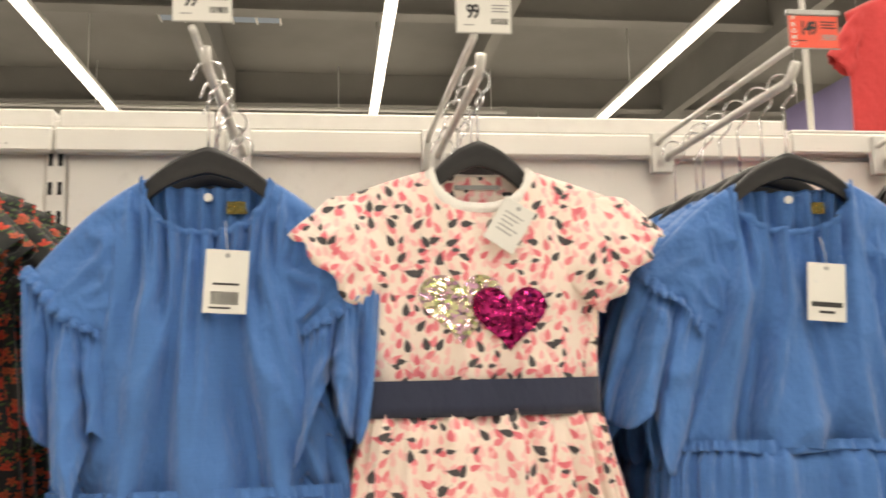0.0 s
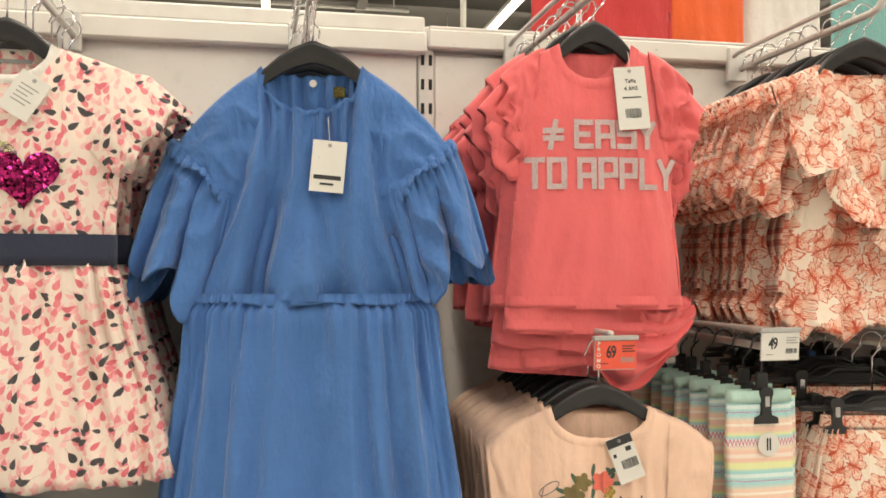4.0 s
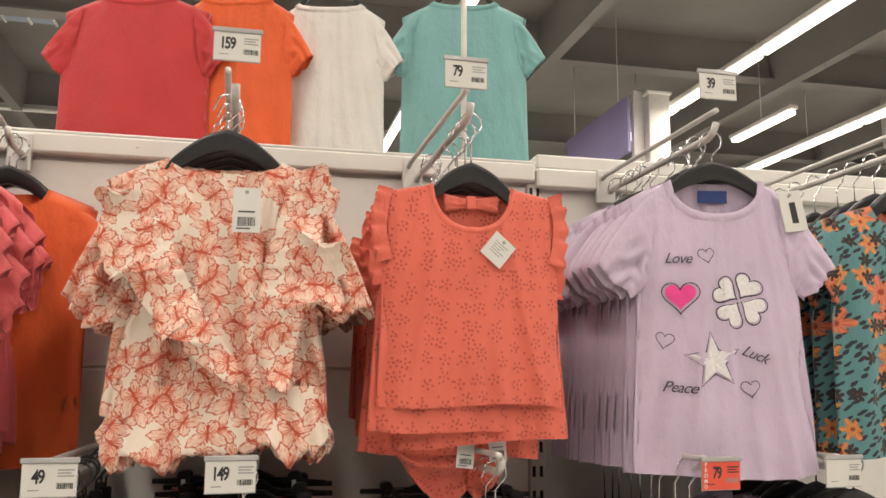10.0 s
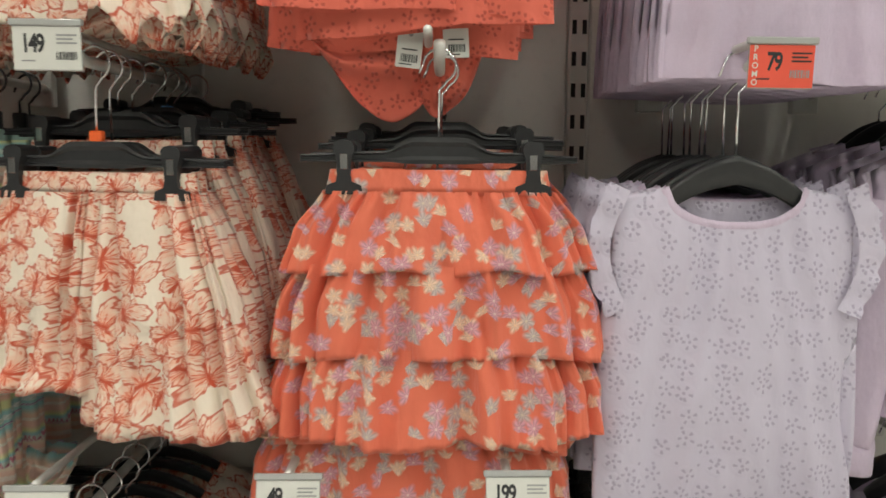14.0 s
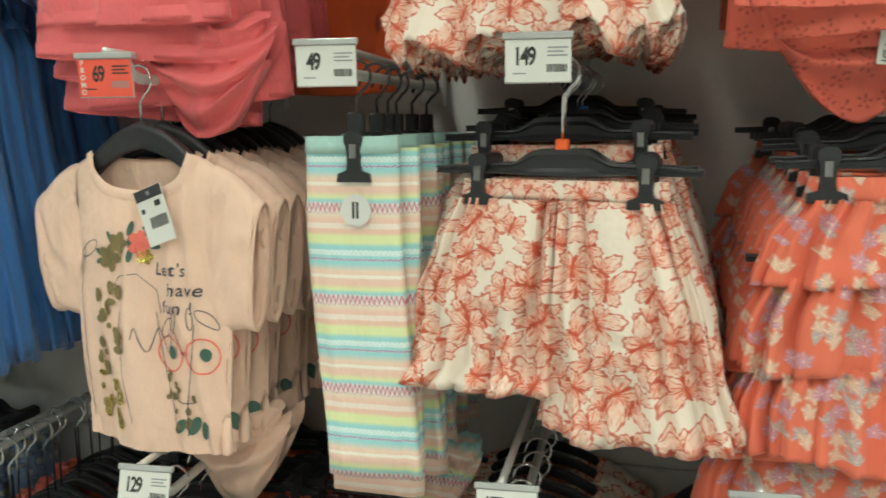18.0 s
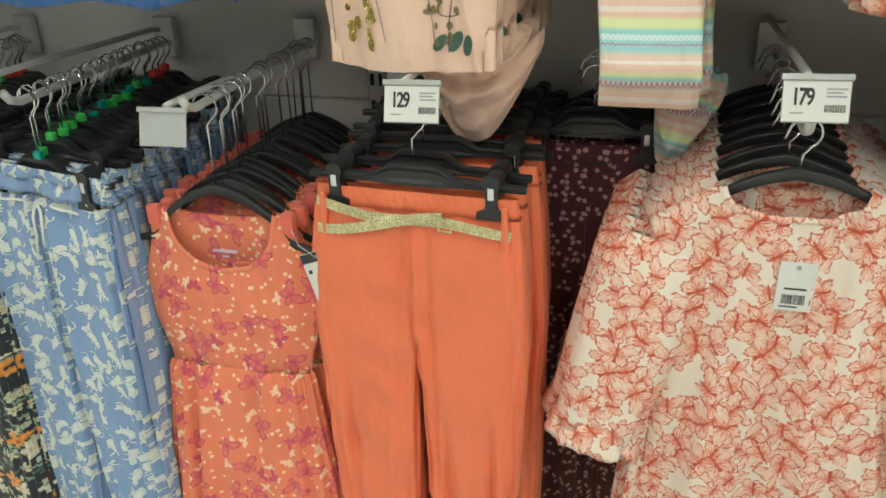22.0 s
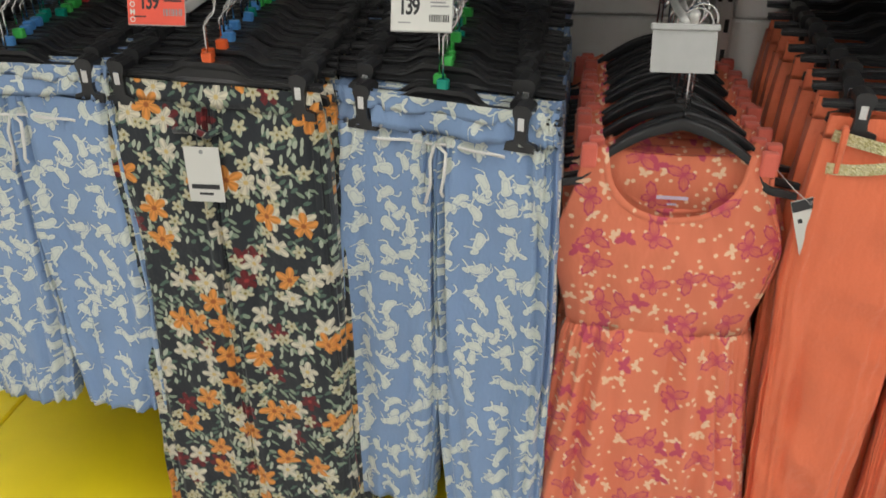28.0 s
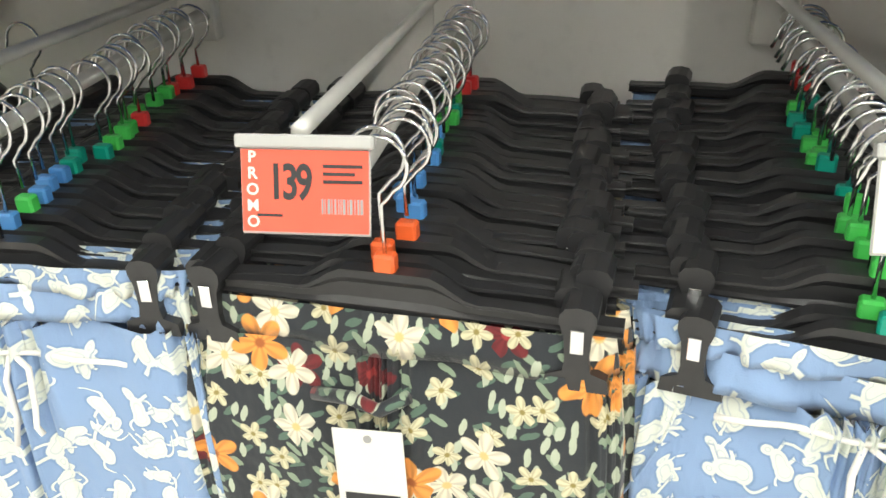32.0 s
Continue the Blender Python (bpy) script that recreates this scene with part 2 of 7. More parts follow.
def plate_mesh(name, outline, y0, y1, smooth=False):
    """A plate with the given outline in x and z, between two depths."""
    n = len(outline)
    verts = [(x, y0, z) for x, z in outline] + [(x, y1, z) for x, z in outline]
    faces = [tuple(range(n)), tuple(range(2 * n - 1, n - 1, -1))]
    faces += [(i, i + n, (i + 1) % n + n, (i + 1) % n) for i in range(n)]
    me = make_mesh(name, verts, faces, smooth)
    bm = bmesh.new()
    bm.from_mesh(me)
    bmesh.ops.recalc_face_normals(bm, faces=bm.faces)
    bm.to_mesh(me)
    bm.free()
    return me


def round_rect(cx, cz, w, h, r, steps=4):
    out = []
    for qx, qz, a0 in ((1, 1, 0), (-1, 1, 90), (-1, -1, 180), (1, -1, 270)):
        for k in range(steps + 1):
            a = radians(a0 + 90 * k / steps)
            out.append((cx + qx * (w / 2 - r) + r * math.cos(a), cz + qz * (h / 2 - r) + r * math.sin(a)))
    return out


def smoothstep(a, b, x):
    k = min(1.0, max(0.0, (x - a) / (b - a)))
    return k * k * (3 - 2 * k)


def nz(x, y, z):
    return noise.noise(Vector((x, y, z)))


def cusp(p):
    """A wave with round ridges and sharp, narrow valleys, as gathered cloth has."""
    return 2 * abs(math.sin(p / 2)) ** 0.55 - 1.2


# ---------------------------------------------------------------- garment cloth
def crumple(x, z, seed):
    """Small slanting wrinkles, a few centimetres apart."""
    a = nz(x * 16 + z * 9 + seed, z * 7 - x * 5, seed * 1.7)
    b = nz(x * 30 - z * 16 + seed, z * 12 + x * 9, seed * 2.3 + 4)
    where = 0.35 + 0.65 * max(0.0, nz(x * 5 + seed, z * 5, 7.7) + 0.35)
    return where * (0.0075 * (0.28 - abs(a)) + 0.0032 * (0.25 - abs(b)))


def ring_cloth(name, levels, seg=72, rows=18, fold=0.0, count=7, seed=0.0, cx=0.0, square=0.62, gather=0.0, hem_wave=0.0, y_shift=0.0, lip=True, square_end=None, ridge=0.0, square_from=0.0, joined=0, ridge_freq=7.0, wrinkle=1.0):
    """A tube of cloth that hangs: levels are (z, half width, half depth, sideways shift) from the top to the hem."""
    verts, faces = [], []
    zs = [l[0] for l in levels]
    total = rows + (2 if lip else 0)
    for j in range(total):
        v = min(1.0, j / (rows - 1))
        z = zs[0] + (zs[-1] - zs[0]) * v
        k = max(i for i in range(len(levels) - 1) if levels[i][0] >= z - 1e-9) if z < zs[0] else 0
        k = min(k, len(levels) - 2)
        a, b = levels[k], levels[k + 1]
        f = smoothstep(0, 1, (a[0] - z) / (a[0] - b[0])) * 0.5 + 0.5 * (a[0] - z) / (a[0] - b[0])
        w, d = a[1] + (b[1] - a[1]) * f, a[2] + (b[2] - a[2]) * f
        sx = (a[3] if len(a) > 3 else 0) * (1 - f) + (b[3] if len(b) > 3 else 0) * f
        inner = 0.0015 * max(0, j - rows + 1)
        for i in range(seg):
            t0 = 2 * math.pi * i / seg
            c, s = math.cos(t0), math.sin(t0)
            sq = square if square_end is None else square + (square_end - square) * smoothstep(square_from, 1, v) ** 0.5
            x = math.copysign(abs(c) ** sq, c)
            y = math.copysign(abs(s) ** (sq + 0.12), s)
            grip = abs(s) ** 0.5
            if joined and c * joined < 0 and v < square_from:
                stay = 1 - smoothstep(square_from * 0.8, square_from, v)
                y = y * (1 - stay) + math.copysign(stay, s if abs(s) > 1e-6 else 1)
                grip = grip * (1 - stay) + stay
            fall = v ** 0.8
            drift = 2.6 * nz(x * 1.7 + seed, z * 3.2, y * 1.7) + 1.3 * nz(x * 5 + seed, z * 5, y * 4)
            wave = cusp(count * t0 + seed * 3.1 + drift) * (0.75 + 0.6 * nz(x * 3.1, y * 3 + seed, z * 2)) + 0.45 * math.sin(round(count * 1.7) * t0 + seed * 5.3 - v - drift)
            amp = fold * (1 - math.exp(-v * 9.0) if gather else fall) + gather * math.exp(-v * 7.0)
            if gather:
                wave = wave + 0.7 * math.exp(-v * 9.0) * math.sin(count * 4.3 * t0 + seed)
            if ridge:
                wave += ridge / max(amp, 1e-5) * (0.5 - abs(nz(x * ridge_freq + seed, z * 1.6 + 0.3 * nz(x * 3, z * 5, seed), y * 3 + seed)) * 2.4) * (0.35 + 0.65 * fall) if amp > 0 else 0
            push = amp * wave + 0.004 * nz(x * 3 + seed, z * 9, y * 2 + 1.7) * (0.3 + v) + crumple(x * w * 1.0, z, seed + (3 if s > 0 else 0)) * wrinkle
            zz = z + hem_wave * fall ** 3 * (nz(x * 2.6 + seed, y * 1.5, seed) * 1.1 + 0.25 * min(1.0, max(-1.0, wave)))
            verts.append((cx + sx + x * (w - inner) + push * 0.35 * x, y_shift + y * (d - inner) + push * (1 if s > 0 else -1) * grip, zz + 0.0008 * (j - rows + 1 if j >= rows else 0)))
    for j in range(total - 1):
        for i in range(seg):
            n = (i + 1) % seg
            faces.append((j * seg + i, (j + 1) * seg + i, (j + 1) * seg + n, j * seg + n))
    return make_mesh(name, verts, faces)


class Top:
    """The body of a top: front and back panels closed at the sides and along the shoulders. z = 0 is the bar it hangs from."""

    def __init__(self, neck=0.062, z_neck=-0.088, shoulder=0.14, z_sh=-0.115, chest=0.135, hem=0.135, z_hem=-0.48, drop=0.055, back_drop=0.012,
                 depth=0.022, fold=0.006, count=5, seed=1.0, hem_dip=0.0, armhole=0.6, gather=0.0, lean=0.0, vneck=False, crease=0.007, wrinkle=0.8):
        self.neck = neck
        self.shoulder = shoulder
        self.chest = chest
        self.hem = hem
        self.z_neck = z_neck
        self.z_sh = z_sh
        self.z_hem = z_hem
        self.drop = drop
        self.back_drop = back_drop
        self.depth = depth
        self.fold = fold
        self.count = count
        self.seed = seed
        self.hem_dip = hem_dip
        self.armhole = armhole
        self.gather = gather
        self.lean = lean
        self.vneck = vneck
        self.crease = crease
        self.wrinkle = wrinkle

    def half(self, v):
        a = self.armhole
        if v < a:
            return self.hem + (self.chest - self.hem) * smoothstep(0, a, v)
        return self.chest + (self.shoulder - self.chest) * smoothstep(a, 1, v) - 0.05 * self.shoulder * math.sin(math.pi * (v - a) / (1 - a))

    def top(self, s, front):
        x = abs(s) * self.shoulder
        if x < self.neck:
            q = x / self.neck
            curve = (1 - q) if self.vneck else math.sqrt(max(0, 1 - q ** 2.4))
            return self.z_neck - (self.drop if front else self.back_drop) * curve
        return self.z_neck + (self.z_sh - self.z_neck) * ((x - self.neck) / (self.shoulder - self.neck)) ** 1.15

    def bottom(self, s):
        return self.z_hem - self.hem_dip * (1 - s * s) + 0.004 * math.sin(3.1 * s + self.seed)

    def point(self, s, v, front):
        zb, zt = self.bottom(s), self.top(s, front)
        z = zb + (zt - zb) * v
        x = s * self.half(v) + self.lean * (1 - v)
        closed = smoothstep(self.neck / self.shoulder * 0.9, min(1.0, self.neck / self.shoulder * 1.15), abs(s)) if abs(s) > 0 else 0
        belly = self.depth * (1 - abs(s) ** 3.2) * (0.55 + 0.45 * math.sin(math.pi * min(1, v * 0.9 + 0.1)))
        belly *= 1 - closed * v ** 16
        hang = (1 - v) ** 0.75
        f = self.fold * hang * (math.sin(self.count * s * 2.2 + self.seed + 1.2 * nz(s * 1.3, v * 1.1, self.seed)) + 0.6 * math.sin(self.count * s * 4.1 + self.seed * 2.7 + v * 2))
        f += 0.0055 * nz(s * 2.2 + self.seed, v * 3.0, 3.3 + self.seed) + crumple(x, z, self.seed + (0 if front else 5)) * self.wrinkle
        slant = s * 4.2 + (v - 0.5) * 2.2 * math.copysign(1, s) * abs(s) ** 0.5
        f += self.crease * (0.4 - abs(nz(slant + self.seed, v * 1.3, self.seed * 2.1)) * 2.6) * (0.45 + 0.55 * hang)
        if self.gather:
            near = math.exp(-((1 - v) * 4.2) ** 1.2)
            f += self.gather * near * (math.sin(s * 46 + self.seed + 2.0 * nz(s * 5, v * 2, self.seed)) + 0.6 * math.sin(s * 27 + self.seed * 2))
        f *= 1 - closed * v ** 14
        y = -belly - f if front else belly * 0.8 + f * 0.6
        return x, y, z

    def mesh(self, name, nu=44, nv=34):
        verts, faces = [], []
        for front in (True, False):
            for j in range(nv + 1):
                for i in range(nu + 1):
                    s = -1 + 2 * i / nu
                    s = math.copysign(abs(s) ** 0.9, s)
                    v = j / nv
                    verts.append(self.point(s, v, front))
        off = (nu + 1) * (nv + 1)
        for j in range(nv):
            for i in range(nu):
                a = j * (nu + 1) + i
                faces.append((a, a + 1, a + nu + 2, a + nu + 1))
                b = a + off
                faces.append((b + 1, b, b + nu + 1, b + nu + 2))
        for j in range(nv):
            a = j * (nu + 1)
            faces.append((a + off, a, a + nu + 1, a + nu + 1 + off))
            a = j * (nu + 1) + nu
            faces.append((a, a + off, a + nu + 1 + off, a + nu + 1))
        me = make_mesh(name, verts, faces)
        bm = bmesh.new()
        bm.from_mesh(me)
        bmesh.ops.remove_doubles(bm, verts=bm.verts, dist=0.0006)
        bm.to_mesh(me)
        bm.free()
        me.polygons.foreach_set("use_smooth", [True] * len(me.polygons))
        return me

    def on_front(self, x, z):
        """The depth of the front panel at a place of it."""
        v = 0.5
        s = 0.0
        for _ in range(6):
            s = max(-0.97, min(0.97, (x - self.lean * (1 - v)) / self.half(v)))
            zb, zt = self.bottom(s), self.top(s, True)
            v = max(0.0, min(1.0, (z - zb) / (zt - zb)))
        return self.point(s, v, True)[1]

    def collar(self, name, width=0.013, proud=0.0018):
        """The band round the neck opening."""
        verts, faces = [], []
        n = 26
        for front in (True, False):
            for i in range(n + 1):
                q = -1 + 2 * i / n
                s = q * self.neck / self.shoulder
                x, y, z = self.point(s, 1.0, front)
                nxt = (x * (1 + width / self.neck * 0.9), self.point(min(0.99, max(-0.99, s * (1 + width / self.neck))), 1 - width / 0.36, front)[1], z - width * (0.9 if front else 0.5) * (1 - 0.6 * abs(q) ** 3))
                sign = -1 if front else 1
                verts += [(x * 0.97, y + sign * proud * 0.2, z + 0.003), (x, y + sign * proud * 1.6, z + 0.001), ((x + nxt[0]) / 2, (y + nxt[1]) / 2 + sign * proud * 2, (z + nxt[2]) / 2), (nxt[0], nxt[1] + sign * proud * 0.3, nxt[2])]
        for side in range(2):
            o = side * (n + 1) * 4
            for i in range(n):
                for k in range(3):
                    a = o + i * 4 + k
                    faces.append((a, a + 1, a + 5, a + 4))
        return make_mesh(name, verts, faces)


def sleeve_mesh(name, side, c0, c1, r0, r1, seg=28, rows=12, ruffle=0.0, count=6, seed=0.0, sag=0.0, pinch=0.0):
    """A sleeve from the armhole c0 to the cuff c1 (x, y, z); r are (across, deep)."""
    c0, c1 = Vector(c0), Vector(c1)
    d = (c1 - c0).normalized()
    across = Vector((-d.z, 0, d.x)).normalized()
    verts, faces = [], []
    for j in range(-1, rows + 1):
        v = min(1.0, max(0, j) / (rows - 1))
        c = c0.lerp(c1, v) - d * (0.030 if j < 0 else 0) + Vector((0, 0, -sag * math.sin(math.pi * v)))
        inner = 0.002 if j == rows else 0
        pin = 1 - pinch * math.exp(-((v - 0.28) * 9) ** 2)
        a, b = (r0[0] + (r1[0] - r0[0]) * v) * pin - inner, r0[1] + (r1[1] - r0[1]) * v - inner
        if j <= 0:
            a, b = (a * 0.62, b * 0.30) if j < 0 else (a * 0.95, b * 0.72)
        for i in range(seg):
            w = 2 * math.pi * i / seg
            f = ruffle * v ** 1.1 * (math.sin(count * w + seed + 1.6 * nz(math.cos(w) * 1.4 + seed, math.sin(w) * 1.4, v * 0.6)) + 0.5 * math.sin(round(count * 1.9) * w + seed * 3)) + ruffle * 0.28 * math.exp(-v * 6) * math.sin(count * 4 * w + seed) + 0.003 * nz(w * 1.2 + seed, v * 4, seed)
            p = c + across * (math.cos(w) * (a + f * 0.5)) + Vector((0, 1, 0)) * (math.sin(w) * b + f * math.copysign(abs(math.sin(w)) ** 0.6, math.sin(w)))
            p += d * (ruffle * 0.8 * v ** 3 * math.sin(count * w * 0.8 + seed * 2))
            verts.append((p.x * side, p.y, p.z))
    for j in range(rows + 1):
        for i in range(seg):
            n = (i + 1) % seg
            q = (j * seg + i, (j + 1) * seg + i, (j + 1) * seg + n, j * seg + n)
            faces.append(q if side > 0 else q[::-1])
    return make_mesh(name, verts, faces)


def panel_sleeve(name, side, s, a, c1, c2, depth=0.013, nu=24, nw=20, seed=0.0, crease=0.004, flute=0.0, count=4.0, puff=0.0, ragged=0.0, forward=0.0, gather=0.0):
    """A sleeve cut from two flat panels: s and a are the top and foot of the armhole, c1 and c2 those of the cuff, as (x, z)."""
    s, a, c1, c2 = (Vector((p[0], 0, p[1])) for p in (s, a, c1, c2))
    along = ((c1 + c2) / 2 - (s + a) / 2).normalized()
    verts, faces = [], []
    ring = 2 * nw
    for j in range(nu + 2):
        u = min(1.0, j / nu)
        top = s.lerp(c1, u) + (s - a).normalized() * puff * math.sin(math.pi * min(1.0, u * 1.05)) ** 0.8
        foot = a.lerp(c2, u)
        for k in range(ring):
            front = k < nw
            w = k / nw if front else 2 - k / nw
            lens = max(0.0, 4 * w * (1 - w)) ** 0.45
            sign = -1 if front else 1
            p = top.lerp(foot, w)
            drift = 1.7 * nz(w * 2.1 + seed, u * 0.9, sign + seed) + 0.7 * nz(w * 6 + seed, u * 2.0, sign * 3 + seed)
            f = flute * u ** 0.85 * cusp(count * 2 * math.pi * w + seed + drift + sign) * (0.85 + 0.7 * nz(w * 3 + seed, sign, 2.0))
            f += gather * math.exp(-u * 6) * cusp(count * 8.4 * math.pi * w + seed + 2 * drift)
            f += crease * (0.35 - 2.4 * abs(nz(u * 2.2 + w * 3.2 + seed, w * 3.0 - u * 1.4, seed * 1.3 + sign))) * lens
            y = forward + sign * (lens * depth * (0.6 + 0.4 * u) + f * lens ** 0.6) - sign * (0.0015 if j > nu else 0)
            p = p + along * (ragged * u * u * nz(w * 2.7 + seed, sign * 0.7, seed) + 0.3 * f * u)
            verts.append((p.x * side, y, p.z))
    for j in range(nu + 1):
        for k in range(ring):
            m = (k + 1) % ring
            q = (j * ring + k, (j + 1) * ring + k, (j + 1) * ring + m, j * ring + m)
            faces.append(q[::-1] if side > 0 else q)
    return make_mesh(name, verts, faces)


def ribbon_mesh(name, path, width, normal_y=-1, wave=0.0, count=10, seed=0.0, thick=0.0012, out=0):
    """A flounce or band that follows a path on the cloth; width is (up, down)."""
    verts, faces = [], []
    n = len(path)
    for i, p in enumerate(path):
        p = Vector(p)
        d = (Vector(path[min(i + 1, n - 1)]) - Vector(path[max(i - 1, 0)])).normalized()
        dn = Vector((d.z, 0, -d.x))
        if (out and dn.x * out < 0) or (not out and dn.z > 0):
            dn = -dn
        t0 = i / (n - 1)
        for k in range(4):
            f = k / 3
            off = wave * f * (math.sin(count * t0 * 6.28 + seed) + 0.5 * math.sin(count * 1.7 * t0 * 6.28 + seed * 2))
            q = p + dn * (-width[0] + (width[0] + width[1]) * f)
            verts.append((q.x + off * 0.3, q.y + normal_y * (0.002 + 0.5 * wave * f + off), q.z + 0.4 * off))
    for i in range(n - 1):
        for k in range(3):
            a = i * 4 + k
            faces.append((a, a + 1, a + 5, a + 4))
    return make_mesh(name, verts, faces)


def flounce_mesh(name, path, width, wave, count, seed=0.0, lift=0.012, out=0):
    """A gathered flounce sewn along a path: its free edge swings out in deep flutes."""
    verts, faces = [], []
    n, rows = len(path), 9
    for i, p in enumerate(path):
        p = Vector(p)
        d = (Vector(path[min(i + 1, n - 1)]) - Vector(path[max(i - 1, 0)])).normalized()
        dn = Vector((d.z, 0, -d.x))
        if (out and dn.x * out < 0) or (not out and dn.z > 0):
            dn = -dn
        t0 = i / (n - 1)
        full = max(0.12, math.sin(math.pi * (0.08 + 0.90 * t0))) ** 0.7
        ph = count * t0 * 2 * math.pi + seed + 1.4 * nz(t0 * 3, seed, 0.4)
        for k in range(rows):
            f = k / (rows - 1)
            w = width * full * f * (1 + 0.16 * math.sin(ph * 0.5 + seed))
            fine = 0.0022 * math.sin(ph * 4.3) * (1 - f)
            q = p + dn * w + d * (wave * 0.9 * f * f * math.cos(ph))
            verts.append((q.x, q.y - 0.003 - lift * math.sin(f * 1.7) - wave * f ** 1.2 * (0.6 + 0.6 * math.sin(ph)) - fine, q.z))
    for i in range(n - 1):
        for k in range(rows - 1):
            a = i * rows + k
            faces.append((a, a + 1, a + rows + 1, a + rows))
    return make_mesh(name, verts, faces)


def slump_mesh(name, w, deep, seed=0.0, folds=4):
    """A slipped garment's cloth, sagging in nested round folds between two held corners; z = 0 is where it is held."""
    verts, faces = [], []
    nu, nv = 44, 40
    for j in range(nv + 1):
        v = j / nv
        for i in range(nu + 1):
            u = -1 + 2 * i / nu
            sag = (1 - abs(u) ** 2.1) ** 0.85 if abs(u) < 1 else 0
            side = w * (1 - 0.22 * v * v) * u + 0.12 * w * v
            z = -deep * (0.10 + 0.90 * v) * sag - 0.30 * deep * v * (1 - sag) - 0.012 * nz(u * 2, v * 3, seed)
            ridge = math.sin(folds * math.pi * 2 * v + 1.4 * u + seed + 1.5 * nz(u * 1.5, v * 2, seed))
            y = -0.030 * math.sin(math.pi * min(1, v * 1.1)) * (0.3 + 0.7 * sag) - 0.0085 * ridge * sag ** 0.5 * (0.4 + 0.6 * math.sin(math.pi * v)) - 0.006 * nz(u * 4 + seed, v * 6, 1.0)
            verts.append((side, y, z))
    for j in range(nv):
        for i in range(nu):
            a = j * (nu + 1) + i
            faces.append((a, a + nu + 1, a + nu + 2, a + 1))
    off = len(verts)
    verts += [(x * 0.97, 0.030 + 0.010 * math.sin(x * 40 + seed), z * 0.97 + 0.002) for x, y, z in verts]
    faces += [tuple(q + off for q in f[::-1]) for f in faces]
    row = nu + 1
    faces += [(nv * row + i, off + nv * row + i, off + nv * row + i + 1, nv * row + i + 1) for i in range(nu)]
    return make_mesh(name, verts, faces)


# ---------------------------------------------------------------- hangers
def hook_path(shank, r=0.0185):
    pts = [(0, 0, -shank), (0, 0, -0.034), (0.004, 0, -0.030)]
    for k in range(15):
        a = radians(-62 + k * 17)
        pts.append((r * math.cos(a), 0, -0.0075 + r * math.sin(a)))
    pts.append((-r - 0.004, 0, -0.016))
    return pts


def top_hanger_mesh(name, apex=-0.05, body=None, tall=0.032, end=0.012, thick=0.006, reach=0.80):
    """The broad shoulders of a moulded plastic hanger, lying just under the shoulders of the garment that it carries."""
    neck, z_neck, shoulder, z_sh = (body.neck, body.z_neck, body.shoulder, body.z_sh) if body else (0.065, apex - 0.04, 0.15, apex - 0.07)
    half = shoulder * reach
    verts, faces = [], []
    n = 34
    for i in range(n + 1):
        q = -1 + 2 * i / n
        x = q * half
        a = abs(x)
        if a < neck:
            f = a / neck
            crown = apex + (z_neck - 0.006 - apex) * (0.05 * smoothstep(0, 0.2, f) + 0.95 * f ** 1.75)
        else:
            crown = z_neck - 0.006 + (z_sh - z_neck) * ((a - neck) / (shoulder - neck)) ** 1.1 - 0.022 * smoothstep(neck * 0.95, neck + 0.02, a) - 0.010 * smoothstep(neck, shoulder, a)
        h = end + (tall - end) * (1 - abs(q)) ** 0.6
        th = thick * (1.2 if a < neck else 0.55)
        ring = [(-th, 0.0), (-th * 1.15, -0.22), (-th * 0.6, -0.5), (-th, -1.0), (th, -1.0), (th * 0.6, -0.5), (th * 1.15, -0.22), (th, 0.0), (0, 0.06)]
        for yy, f in ring:
            verts.append((x, yy, crown + f * h))
    m = 9
    for i in range(n):
        for k in range(m):
            nk = (k + 1) % m
            faces.append((i * m + k, i * m + nk, (i + 1) * m + nk, (i + 1) * m + k))
    faces += [tuple(range(m)), tuple(range(n * m + m - 1, n * m - 1, -1))]
    return make_mesh(name, verts, faces, True)


def clip_bar_mesh(name, half=0.155, apex=-0.068):
    """The double-ribbed bar of a clip hanger with its raised middle plate."""
    top, bot = [], []
    n = 40
    for i in range(n + 1):
        x = -half + 2 * half * i / n
        a = abs(x)
        up = apex - 0.016 * smoothstep(0.028, 0.062, a) - 0.004 * smoothstep(0.07, half, a)
        top.append((x, up))
        bot.append((x, apex - 0.030 + 0.002 * smoothstep(0.03, 0.06, a)))
    verts, faces = [], []
    for (x, u), (_, b) in zip(top, bot):
        h = u - b
        for yy, f in ((-0.006, 0.0), (-0.0065, -0.18), (-0.0035, -0.34), (-0.0035, -0.7), (-0.0065, -0.84), (-0.006, -1.0), (0.006, -1.0), (0.0035, -0.7), (0.0035, -0.34), (0.006, 0.0)):
            verts.append((x, yy, u + f * h))
    m = 10
    for i in range(n):
        for k in range(m):
            nk = (k + 1) % m
            faces.append((i * m + k, i * m + nk, (i + 1) * m + nk, (i + 1) * m + k))
    faces += [tuple(range(m)), tuple(range(n * m + m - 1, n * m - 1, -1))]
    return make_mesh(name, verts, faces, False)


